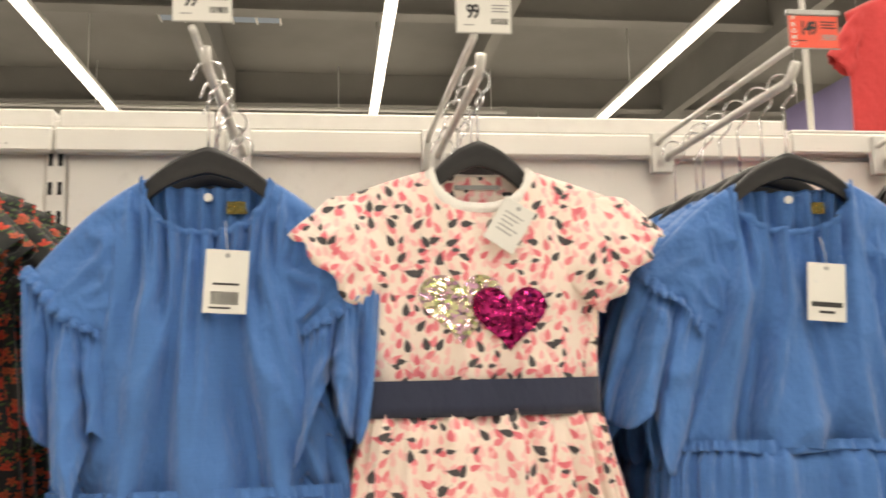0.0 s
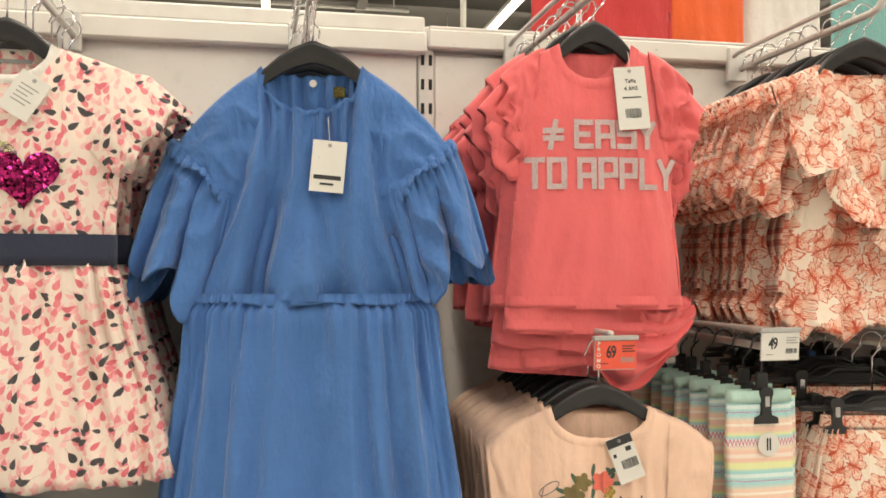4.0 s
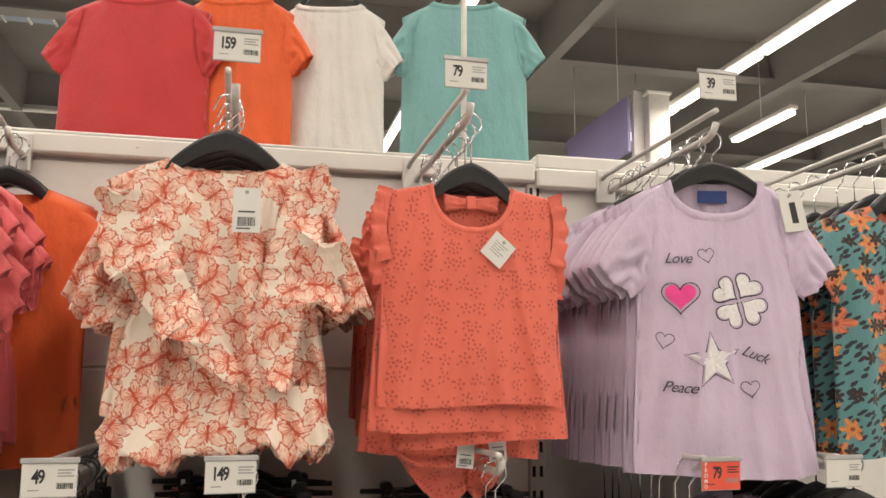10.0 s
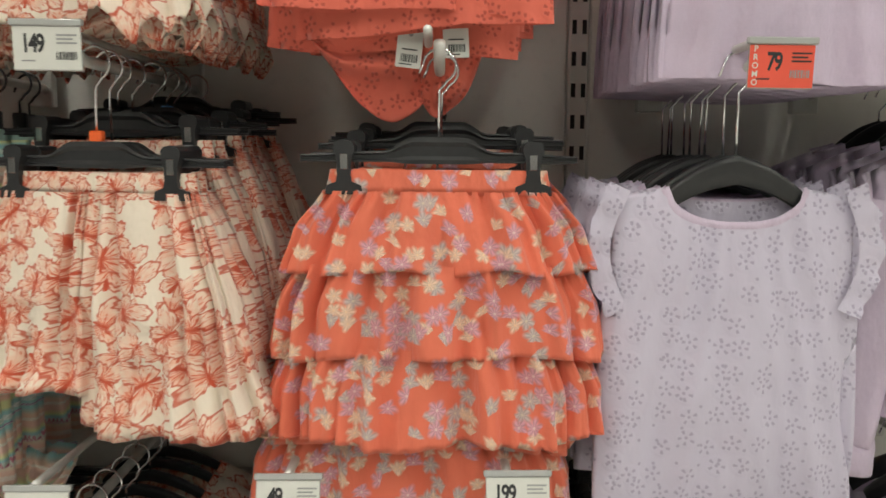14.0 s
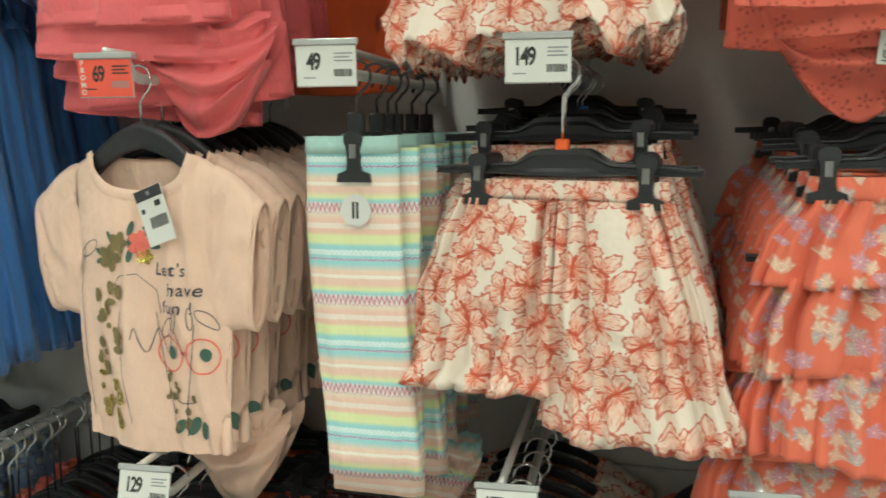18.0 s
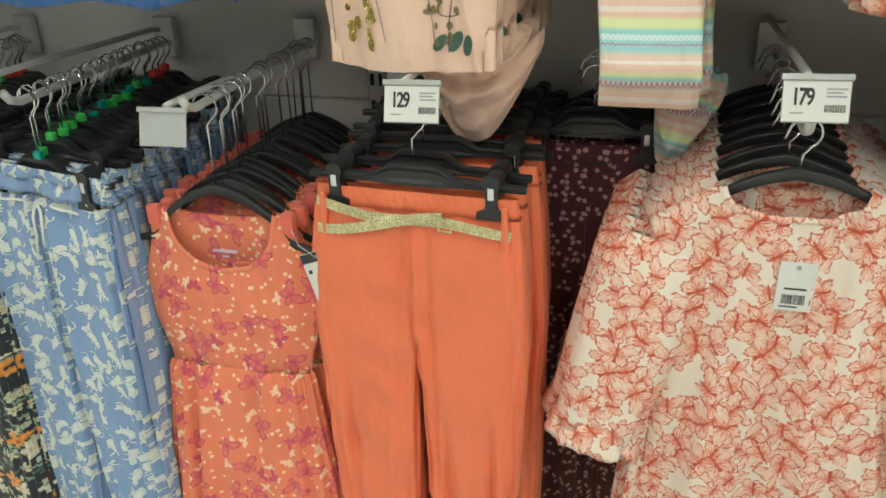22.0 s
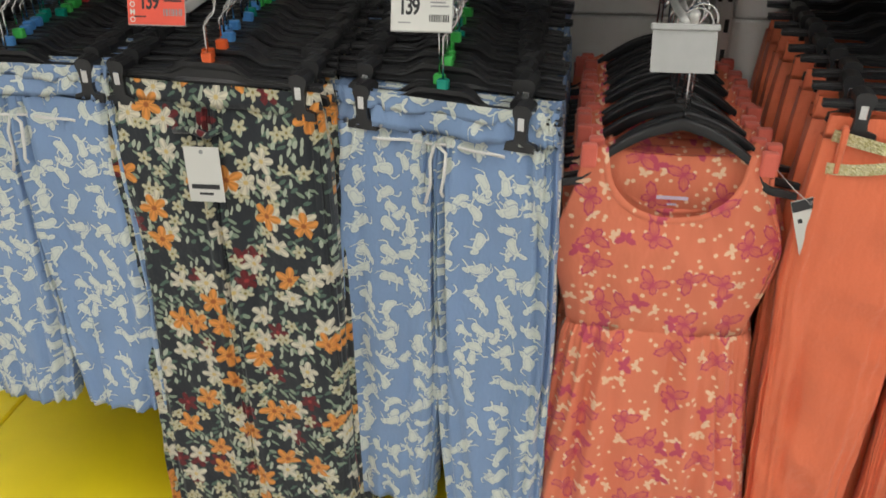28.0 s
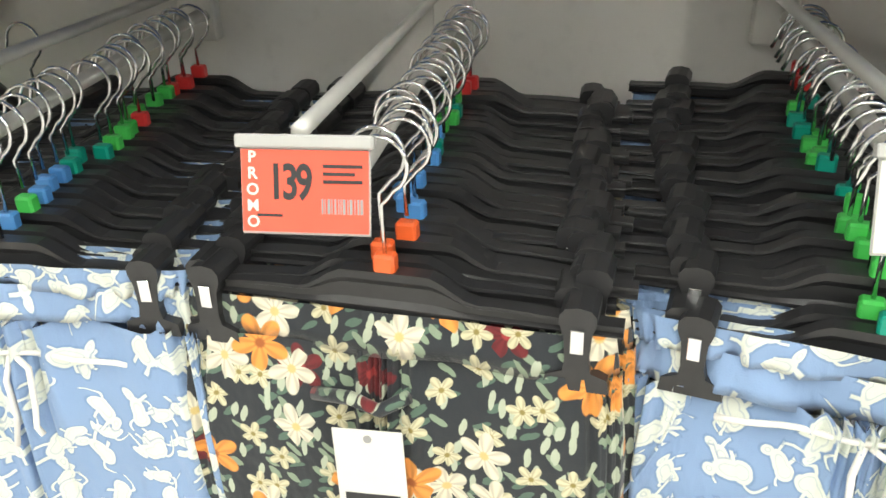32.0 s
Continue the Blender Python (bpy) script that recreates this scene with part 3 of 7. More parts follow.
def clip_mesh(name):
    """One jaw clip: a rounded thumb above, a flared jaw below."""
    out = [(-0.0085, -0.004), (-0.0075, -0.022), (-0.009, -0.030), (-0.0195, -0.034), (-0.021, -0.044), (0.021, -0.044), (0.0195, -0.034), (0.009, -0.030), (0.0075, -0.022), (0.0085, -0.004)]
    out += [(0.0115, 0.004), (0.0115, 0.010), (0.008, 0.0145), (0, 0.016), (-0.008, 0.0145), (-0.0115, 0.010), (-0.0115, 0.004)]
    return plate_mesh(name, out, -0.016, 0.014)


# ---------------------------------------------------------------- material set
M = {}
M["black_plastic"] = smooth_stuff("black_plastic", (0.022, 0.022, 0.024), 0.40, 0.0, 0.15, 90, 0.12)
M["chrome"] = smooth_stuff("chrome", (0.72, 0.72, 0.73), 0.16, 1.0, 0.05, 40, 0.02)
M["grey_rod"] = smooth_stuff("grey_rod", (0.62, 0.61, 0.58), 0.38, 0.35, 0.08, 30, 0.05)
M["white_metal"] = smooth_stuff("white_metal", (0.74, 0.72, 0.68), 0.5, 0.0, 0.05, 25, 0.05)
M["paper"] = smooth_stuff("paper", (0.66, 0.65, 0.61), 0.7, 0.0, 0.02, 30, 0.03)
M["red_paper"] = smooth_stuff("red_paper", (0.78, 0.10, 0.06), 0.55, 0.0, 0.05, 30, 0.03)
M["ink"] = smooth_stuff("ink", (0.03, 0.03, 0.032), 0.7, 0.0, 0.1)
M["grey_ink"] = smooth_stuff("grey_ink", (0.30, 0.30, 0.30), 0.7, 0.0, 0.1)
M["navy_cloth"] = plain_cloth("navy_cloth", (0.020, 0.026, 0.055))
M["clear_plastic"] = smooth_stuff("clear_plastic", (0.42, 0.42, 0.41), 0.16, 0.0, 0.04)
M["blue_bead"] = smooth_stuff("blue_bead", (0.09, 0.29, 0.66), 0.35)
M["green_bead"] = smooth_stuff("green_bead", (0.08, 0.55, 0.10), 0.35)
M["teal_bead"] = smooth_stuff("teal_bead", (0.01, 0.30, 0.22), 0.35)
M["orange_bead"] = smooth_stuff("orange_bead", (0.80, 0.13, 0.03), 0.35)
M["red_bead"] = smooth_stuff("red_bead", (0.75, 0.05, 0.05), 0.35)
M["pink_cloth"] = plain_cloth("pink_cloth", (0.76, 0.140, 0.148), 0.85, 0.06)
M["blue_cloth"] = plain_cloth("blue_cloth", (0.052, 0.162, 0.425), 0.85, 0.06, 0.2, 0.3, 0.16, 1.7)
M["coral_cloth"] = plain_cloth("coral_cloth", (0.75, 0.160, 0.110), 0.85, 0.06)
M["orange_cloth"] = plain_cloth("orange_cloth", (0.81, 0.185, 0.080), 0.44, 0.04, 0.1, 0.26, 0.0, 1.2)
M["lilac_cloth"] = plain_cloth("lilac_cloth", (0.57, 0.47, 0.60), 0.85, 0.05)
M["peach_cloth"] = plain_cloth("peach_cloth", (0.80, 0.55, 0.42), 0.85, 0.05)
M["red_cloth"] = plain_cloth("red_cloth", (0.56, 0.045, 0.048), 0.85, 0.06)
M["bright_orange_cloth"] = plain_cloth("bright_orange_cloth", (0.79, 0.130, 0.035), 0.85, 0.06)
M["white_cloth"] = plain_cloth("white_cloth", (0.74, 0.72, 0.68), 0.85, 0.05)
M["teal_cloth"] = plain_cloth("teal_cloth", (0.20, 0.44, 0.43), 0.85, 0.05)
M["mint_cloth"] = plain_cloth("mint_cloth", (0.42, 0.62, 0.56), 0.85, 0.05)
M["black_cloth"] = plain_cloth("black_cloth", (0.030, 0.030, 0.033), 0.85, 0.1)


def butterfly_print(name, ground, line, fill, scale=16.0):
    """Red line-drawn butterflies, veined, with burning centres, over a cream ground."""
    n = Net(name, 0.85)
    vec = n.flat(0.0)
    warp = n.v("ADD", vec, n.v("SCALE", n.v("SUBTRACT", n.node("ShaderNodeTexNoise", Vector=vec, Scale=26.0).outputs[1], (0.5, 0.5, 0.5)), 0.012))
    c = n.mix(n.step(n.noise(vec, 14.0), 0.35, 0.7), ground, tuple(g * 0.95 for g in ground))
    ragged = n.noise(warp, 150.0, 3.0)
    for k, (sc, size, off, rnd, chance) in enumerate(((scale * 1.3, 0.52, (0.31, 0.17, 0), 0.9, 1.1), (scale * 1.2, 0.50, (0.13, 0.67, 0), 0.9, 0.9), (scale * 1.1, 0.50, (0.77, 0.41, 0), 0.9, 0.85), (scale, 0.50, (0, 0, 0), 0.8, 0.75))):
        past, ang, r, col, x, y = n.wings(n.v("ADD", warp, off), sc, size, rnd)
        gate = n.m("LESS_THAN", col.outputs[1], chance)
        inside = n.m("MULTIPLY", n.m("LESS_THAN", past, 0.0), gate)
        tone = n.m("ADD", 0.30, n.m("MULTIPLY", n.m("SUBTRACT", 1.0, n.step(r, 0.05, 0.5)), 0.55))
        body = n.mix(n.m("MULTIPLY", tone, n.step(ragged, 0.2, 0.6)), ground, fill)
        vein = n.step(n.m("COSINE", n.m("MULTIPLY", ang, 19.0)), 0.86, 0.98)
        body = n.mix(n.m("MULTIPLY", n.m("MULTIPLY", vein, n.step(past, -0.13, -0.03)), 0.55), body, line)
        inner = n.m("SUBTRACT", 1.0, n.step(n.m("ABSOLUTE", n.m("ADD", past, 0.062)), 0.006, 0.014))
        body = n.mix(n.m("MULTIPLY", n.m("MULTIPLY", inner, n.step(n.m("SINE", n.m("MULTIPLY", ang, 34.0)), -0.1, 0.4)), 0.6), body, line)
        teeth = n.m("ADD", 0.055, n.m("MULTIPLY", n.step(n.m("COSINE", n.m("MULTIPLY", ang, 13.0)), 0.0, 0.95), n.m("ADD", 0.02, n.m("MULTIPLY", ragged, 0.34))))
        burn = n.m("SUBTRACT", 1.0, n.step(n.m("SUBTRACT", r, teeth), -0.05, 0.02))
        body = n.mix(n.m("MULTIPLY", burn, 0.9), body, line)
        c = n.mix(inside, c, body)
        rim = n.m("SUBTRACT", 1.0, n.step(n.m("ABSOLUTE", past), 0.009, 0.020))
        trunk = n.m("MULTIPLY", n.m("LESS_THAN", x, 0.022), n.m("LESS_THAN", n.m("ABSOLUTE", y), 0.24))
        c = n.mix(n.m("MULTIPLY", gate, n.m("MAXIMUM", n.m("MULTIPLY", rim, 0.85), trunk)), c, tuple(v * 0.85 for v in line))
    return n.finish(c, weave(n, n.co()), 0.5, 0.006, 0.15)


def winged_print(name, ground, wine, cream):
    """Outlined and plain little butterflies in dark pink and cream among cream dots."""
    n = Net(name, 0.85)
    vec = n.flat(0.0)
    c = n.mix(n.step(n.noise(vec, 12.0), 0.3, 0.7), tuple(g * 0.94 for g in ground), ground)
    for sc, off, size, chance in ((62.0, (0.1, 0.2, 0), 0.13, 0.42), (48.0, (0.5, 0.7, 0), 0.12, 0.35)):
        p, a, r, col = n.petals(n.v("ADD", vec, off), sc, 5, 0.0, 1.0, 1.0)
        c = n.mix(n.m("MULTIPLY", n.m("LESS_THAN", col.outputs[1], chance), n.m("SUBTRACT", 1.0, n.step(r, size, size + 0.05))), c, cream)
    for sc, off, size, chance, colour in ((23.0, (0.23, 0.61, 0), 0.21, 0.62, cream), (16.0, (0.71, 0.13, 0), 0.21, 0.60, wine)):
        past, ang, r, col, x, y = n.wings(n.v("ADD", vec, off), sc, size, 1.0)
        c = n.mix(n.m("MULTIPLY", n.m("LESS_THAN", col.outputs[1], chance), n.m("SUBTRACT", 1.0, n.step(past, 0.0, 0.04))), c, colour)
    past, ang, r, col, x, y = n.wings(vec, 16.5, 0.34, 0.85)
    gate = n.m("LESS_THAN", col.outputs[1], 0.85)
    spots = n.step(n.m("SINE", n.m("MULTIPLY", ang, 16.0)), 0.3, 0.8)
    tone = n.m("ADD", 0.38, n.m("MULTIPLY", n.m("SUBTRACT", 1.0, n.step(r, 0.08, 0.30)), 0.5))
    body = n.mix(n.m("MULTIPLY", tone, n.m("SUBTRACT", 1.0, n.m("MULTIPLY", spots, 0.45))), ground, wine)
    c = n.mix(n.m("MULTIPLY", gate, n.m("LESS_THAN", past, 0.0)), c, body)
    c = n.mix(n.m("MULTIPLY", gate, n.m("SUBTRACT", 1.0, n.step(n.m("ABSOLUTE", past), 0.014, 0.034))), c, wine)
    return n.finish(c, weave(n, n.co(), 900.0, 0.7), 0.4, 0.006, 0.15)


def fleck_print(name, ground):
    """Loose teardrops, pink, pale pink and black, over a cream ground."""
    n = Net(name, 0.85)
    vec = n.flat(0.0)
    c = n.mix(n.step(n.noise(vec, 12.0), 0.3, 0.7), tuple(g * 0.95 for g in ground), ground)
    pits = n.vor(vec, 420.0)
    for k, (colour, scale, chance) in enumerate((((0.80, 0.50, 0.48), 58.0, 0.80), ((0.74, 0.22, 0.25), 50.0, 0.62), ((0.80, 0.42, 0.42), 62.0, 0.55), ((0.70, 0.16, 0.20), 54.0, 0.34), ((0.055, 0.050, 0.055), 46.0, 0.36), ((0.07, 0.06, 0.065), 70.0, 0.16))):
        past, col = n.drops(n.v("ADD", vec, (0.13 * k, 0.29 * k, 0)), scale, 1.5 + 0.4 * k)
        gate = n.m("LESS_THAN", col.outputs[1], chance)
        ink = n.mix(n.m("MULTIPLY", n.step(pits.outputs["Distance"], 0.0010, 0.0004), 0.0), colour, ground)
        c = n.mix(n.m("MULTIPLY", gate, n.m("SUBTRACT", 1.0, n.step(past, -0.01, 0.02))), c, ink)
    return n.finish(c, weave(n, n.co()), 0.4, 0.006, 0.15)


def eyelet_print(name, ground, hole, scale=26.0):
    """Small punched rosettes of five holes with a dot between."""
    n = Net(name, 0.88)
    vec = n.flat(0.0)
    past, ang, r, col = n.petals(vec, scale, 5, 0.0, 1.0, 0.7)
    ring = n.m("MULTIPLY", n.m("SUBTRACT", 1.0, n.step(n.m("ABSOLUTE", n.m("SUBTRACT", r, 0.24)), 0.05, 0.10)), n.step(n.m("SINE", n.m("MULTIPLY", ang, 5.0)), 0.25, 0.7))
    dot = n.m("SUBTRACT", 1.0, n.step(r, 0.04, 0.08))
    past2, ang2, r2, col2 = n.petals(n.v("ADD", vec, (0.013, 0.021, 0)), scale * 1.2, 4, 0.0, 1.0, 0.5)
    dots2 = n.m("SUBTRACT", 1.0, n.step(r2, 0.05, 0.10))
    mask = n.m("MAXIMUM", n.m("MAXIMUM", ring, dot), dots2)
    soft = n.m("SUBTRACT", 1.0, n.step(n.m("ABSOLUTE", n.m("SUBTRACT", r, 0.24)), 0.1, 0.22))
    base = n.mix(n.step(n.noise(n.co(), 9.0, 3.0), 0.3, 0.7), tuple(c * 0.94 for c in ground), ground)
    return n.finish(n.mix(n.m("MULTIPLY", mask, 0.62), base, hole), n.m("SUBTRACT", n.m("ADD", weave(n, n.co()), n.m("MULTIPLY", soft, 0.5)), n.m("MULTIPLY", mask, 1.2)), 0.35, 0.003, 0.15)


def blossom_print(name, ground, colours, scale=20.0, leaf=None, petals_n=5, dense=1.0, spread=0.0, sharp=0.03, winged=(), leaf_gate=0.35):
    """Layers of little blossoms in several colours, with leaf flecks between them."""
    n = Net(name, 0.85)
    vec = n.flat(spread)
    c = n.mix(n.step(n.noise(vec, 12.0), 0.3, 0.7), tuple(g * 0.9 for g in ground), ground)
    if leaf:
        for k, (lc, turn) in enumerate(leaf):
            mp = n.node("ShaderNodeMapping", Vector=vec)
            mp.vector_type = "TEXTURE"
            mp.inputs["Rotation"].default_value = (0, 0, turn)
            mp.inputs["Scale"].default_value = (1.0, 0.42, 1.0)
            p, a, r, col = n.petals(mp.outputs[0], scale * 1.7, 2, 0.22, 0.36, 1.0)
            gate = n.m("GREATER_THAN", col.outputs[1], leaf_gate)
            c = n.mix(n.m("MULTIPLY", gate, n.m("SUBTRACT", 1.0, n.step(p, 0.0, 0.05))), c, lc)
    for k, (fc, centre, size, chance) in enumerate(colours):
        off = (0.173 * k + 0.05, 0.291 * k, 0)
        if k in winged:
            p, a, r, col, _, _ = n.wings(n.v("ADD", vec, off), scale / size, 0.50, 0.9)
        else:
            p, a, r, col = n.petals(n.v("ADD", vec, off), scale / size, petals_n, 0.16, 0.44, 1.0)
        gate = n.m("LESS_THAN", col.outputs[1], chance * dense)
        mask = n.m("MULTIPLY", gate, n.m("SUBTRACT", 1.0, n.step(p, 0.0, sharp)))
        shade = n.mix(n.step(n.m("COSINE", n.m("MULTIPLY", a, petals_n * 2.0)), -0.9, 0.6), tuple(v * 0.72 for v in fc), fc)
        c = n.mix(mask, c, shade)
        c = n.mix(n.m("MULTIPLY", gate, n.m("SUBTRACT", 1.0, n.step(r, 0.06, 0.10))), c, centre)
    return n.finish(c, weave(n, n.co()), 0.4, 0.006, 0.15)


def curl_print(name, ground, ink, line, scale=23.0):
    """Pale rounded shapes with curled tails and thin feet, lined in darker blue, all over a plain ground."""
    n = Net(name, 0.85)
    flat = n.flat(0.0)
    vec = n.v("ADD", flat, n.v("SCALE", n.v("SUBTRACT", n.node("ShaderNodeTexNoise", Vector=flat, Scale=45.0).outputs[1], (0.5, 0.5, 0.5)), 0.006))
    c = n.mix(n.step(n.noise(n.co(), 8.0, 3.0), 0.3, 0.7), tuple(g * 0.9 for g in ground), ground)
    for off, sc, keep, rnd in (((0.37, 0.21, 0), scale * 1.25, 0.55, 0.9), ((0, 0, 0), scale, 1.1, 0.55)):
        at = n.v("ADD", vec, off)
        vo = n.vor(at, sc, rnd=rnd)
        s = n.nt.nodes.new("ShaderNodeSeparateXYZ")
        n.put(s.inputs[0], n.v("SUBTRACT", n.v("SCALE", at, sc), n.v("SCALE", vo.outputs["Position"], sc)))
        col = n.nt.nodes.new("ShaderNodeSeparateColor")
        n.put(col.inputs[0], vo.outputs["Color"])
        t0 = n.m("MULTIPLY", col.outputs[0], 6.28)
        ca, sa = n.m("COSINE", t0), n.m("SINE", t0)
        x = n.m("ADD", n.m("MULTIPLY", s.outputs[0], ca), n.m("MULTIPLY", s.outputs[1], sa))
        y = n.m("SUBTRACT", n.m("MULTIPLY", s.outputs[1], ca), n.m("MULTIPLY", s.outputs[0], sa))
        y = n.m("ADD", y, n.m("MULTIPLY", n.m("MULTIPLY", x, x), n.m("MULTIPLY", n.m("SUBTRACT", col.outputs[2], 0.5), 2.4)))

        def oval_past(cx, cy, rx, ry):
            u, w = n.m("DIVIDE", n.m("SUBTRACT", x, cx), rx), n.m("DIVIDE", n.m("SUBTRACT", y, cy), ry)
            return n.m("MULTIPLY", n.m("SUBTRACT", n.m("SQRT", n.m("ADD", n.m("MULTIPLY", u, u), n.m("MULTIPLY", w, w))), 1.0), ry)

        def bar_past(along, a0, half_long, across, half_wide):
            return n.m("MAXIMUM", n.m("SUBTRACT", n.m("ABSOLUTE", n.m("SUBTRACT", along, a0)), half_long), n.m("SUBTRACT", n.m("ABSOLUTE", across), half_wide))

        past = n.m("MINIMUM", oval_past(0.0, 0.0, 0.32, 0.16), oval_past(-0.16, -0.02, 0.19, 0.19))
        past = n.m("MINIMUM", past, oval_past(0.32, 0.09, 0.13, 0.115))
        tail = n.m("SUBTRACT", y, n.m("ADD", 0.08, n.m("MULTIPLY", n.m("SINE", n.m("MULTIPLY", n.m("ADD", x, 0.5), 9.0)), 0.13)))
        past = n.m("MINIMUM", past, bar_past(x, -0.36, 0.19, tail, 0.040))
        for foot in (0.20, -0.10):
            past = n.m("MINIMUM", past, bar_past(y, -0.17, 0.14, n.m("ADD", n.m("SUBTRACT", x, foot), n.m("MULTIPLY", y, 0.5)), 0.044))
        gate = n.m("LESS_THAN", col.outputs[1], keep)
        rim = n.m("SUBTRACT", 1.0, n.step(n.m("ABSOLUTE", past), 0.012, 0.034))
        c = n.mix(n.m("MULTIPLY", gate, n.m("MULTIPLY", rim, 0.5)), c, line)
        c = n.mix(n.m("MULTIPLY", gate, n.m("SUBTRACT", 1.0, n.step(past, -0.022, -0.004))), c, ink)
        spine = n.m("SUBTRACT", 1.0, n.step(n.m("ABSOLUTE", n.m("ADD", past, 0.075)), 0.004, 0.016))
        c = n.mix(n.m("MULTIPLY", gate, n.m("MULTIPLY", spine, 0.32)), c, line)
    return n.finish(c, weave(n, n.co()), 0.5, 0.006, 0.15)


def stripe_print(name):
    """Pastel bands with rows of woven zigzag between them."""
    n = Net(name, 0.85)
    s = n.nt.nodes.new("ShaderNodeSeparateXYZ")
    n.put(s.inputs[0], n.co())
    z = n.m("FRACT", n.m("MULTIPLY", s.outputs[2], 1 / 0.112))
    ramp = n.nt.nodes.new("ShaderNodeValToRGB")
    ramp.color_ramp.interpolation = "LINEAR"
    bands = [(0.0, (0.36, 0.66, 0.66)), (0.13, (0.36, 0.66, 0.66)), (0.17, (0.74, 0.78, 0.42)), (0.24, (0.74, 0.78, 0.42)), (0.28, (0.80, 0.54, 0.42)), (0.42, (0.82, 0.56, 0.46)), (0.46, (0.80, 0.66, 0.52)),
             (0.62, (0.36, 0.66, 0.66)), (0.66, (0.74, 0.78, 0.42)), (0.72, (0.82, 0.56, 0.46)), (0.86, (0.82, 0.62, 0.5)), (0.94, (0.36, 0.66, 0.66))]
    el = ramp.color_ramp.elements
    while len(el) < len(bands):
        el.new(0.5)
    for e, (p, c) in zip(el, bands):
        e.position, e.color = p, (*c, 1)
    n.put(ramp.inputs[0], z)
    zig = n.m("PINGPONG", n.m("MULTIPLY", s.outputs[0], 330.0), 1.0)
    def row(at, half, colour, base):
        inside = n.m("LESS_THAN", n.m("ABSOLUTE", n.m("SUBTRACT", z, at)), half)
        rel = n.m("DIVIDE", n.m("SUBTRACT", z, at), half)
        line = n.m("LESS_THAN", n.m("ABSOLUTE", n.m("SUBTRACT", n.m("FRACT", n.m("ADD", n.m("MULTIPLY", rel, 0.5), n.m("MULTIPLY", zig, 0.8))), 0.5)), 0.24)
        return n.mix(n.m("MULTIPLY", inside, line), n.mix(n.m("MULTIPLY", inside, 0.5), base, (0.85, 0.82, 0.76)), colour)
    c = row(0.54, 0.060, (0.62, 0.22, 0.30), ramp.outputs[0])
    c = row(0.06, 0.03, (0.75, 0.85, 0.85), c)
    c = row(0.985, 0.014, (0.30, 0.10, 0.35), c)
    c = row(0.35, 0.03, (0.85, 0.75, 0.68), c)
    c = row(0.80, 0.02, (0.9, 0.85, 0.75), c)
    return n.finish(c, weave(n, n.co()), 0.4, 0.006, 0.15)


def glitter(name, a, b, scale=420.0, rough=0.25, metal=0.8, tilt=0.0):
    n = Net(name, rough, metal)
    vo = n.vor(n.flat(0.0), scale)
    col = n.nt.nodes.new("ShaderNodeSeparateColor")
    n.put(col.inputs[0], vo.outputs["Color"])
    mat = n.finish(n.mix(col.outputs[0], a, b), None if tilt else vo.outputs["Distance"], 0.9, 0.003)
    if tilt:
        up = n.nt.nodes.new("ShaderNodeNewGeometry").outputs["Normal"]
        lean = n.v("SCALE", n.v("SUBTRACT", vo.outputs["Color"], (0.5, 0.5, 0.5)), tilt)
        n.put(n.bsdf.inputs["Normal"], n.v("NORMALIZE", n.v("ADD", up, lean)))
    return mat


M["butterfly"] = butterfly_print("butterfly_lawn", (0.80, 0.69, 0.58), (0.62, 0.095, 0.042), (0.78, 0.36, 0.23))
M["coral_eyelet"] = eyelet_print("coral_eyelet", (0.75, 0.158, 0.108), (0.34, 0.045, 0.030), 34.0)
M["lilac_eyelet"] = eyelet_print("lilac_eyelet", (0.57, 0.52, 0.64), (0.30, 0.26, 0.37), 34.0)
M["fleck"] = fleck_print("fleck_jersey", (0.80, 0.68, 0.60))
M["coral_blossom"] = blossom_print("coral_blossom", (0.76, 0.172, 0.10), [((0.55, 0.44, 0.42), (0.6, 0.5, 0.4), 1.0, 0.30), ((0.80, 0.56, 0.42), (0.80, 0.55, 0.36), 0.85, 0.26), ((0.66, 0.34, 0.40), (0.7, 0.5, 0.5), 1.0, 0.28)], 56.0, None, 5, 0.75, 0.0, 0.32)
M["dark_blossom"] = blossom_print("dark_blossom", (0.020, 0.024, 0.030), [((0.14, 0.012, 0.016), (0.3, 0.03, 0.03), 1.2, 0.18), ((0.58, 0.54, 0.36), (0.25, 0.2, 0.06), 0.75, 0.34), ((0.68, 0.63, 0.50), (0.6, 0.45, 0.18), 1.25, 0.34), ((0.76, 0.30, 0.06), (0.35, 0.10, 0.02), 1.45, 0.24)], 30.0, [((0.08, 0.13, 0.10), 0.5), ((0.22, 0.28, 0.20), -0.7), ((0.40, 0.44, 0.34), 1.4)], 5, leaf_gate=0.70)
M["red_blossom"] = blossom_print("red_blossom", (0.012, 0.014, 0.014), [((0.55, 0.05, 0.025), (0.4, 0.02, 0.01), 0.9, 0.5), ((0.45, 0.08, 0.03), (0.2, 0.02, 0.01), 0.7, 0.4)], 48.0, [((0.05, 0.09, 0.03), 0.5)], 5, leaf_gate=0.6)
M["teal_blossom"] = blossom_print("teal_blossom", (0.10, 0.26, 0.27), [((0.72, 0.20, 0.10), (0.3, 0.05, 0.03), 1.8, 0.45), ((0.70, 0.26, 0.08), (0.3, 0.05, 0.02), 1.2, 0.4), ((0.04, 0.03, 0.03), (0.1, 0.05, 0.03), 0.8, 0.35)], 26.0, [((0.03, 0.03, 0.04), 0.6)], 6)
M["maroon_dot"] = blossom_print("maroon_dot", (0.06, 0.008, 0.014), [((0.45, 0.25, 0.25), (0.5, 0.3, 0.3), 0.6, 0.4)], 60.0, None, 5)
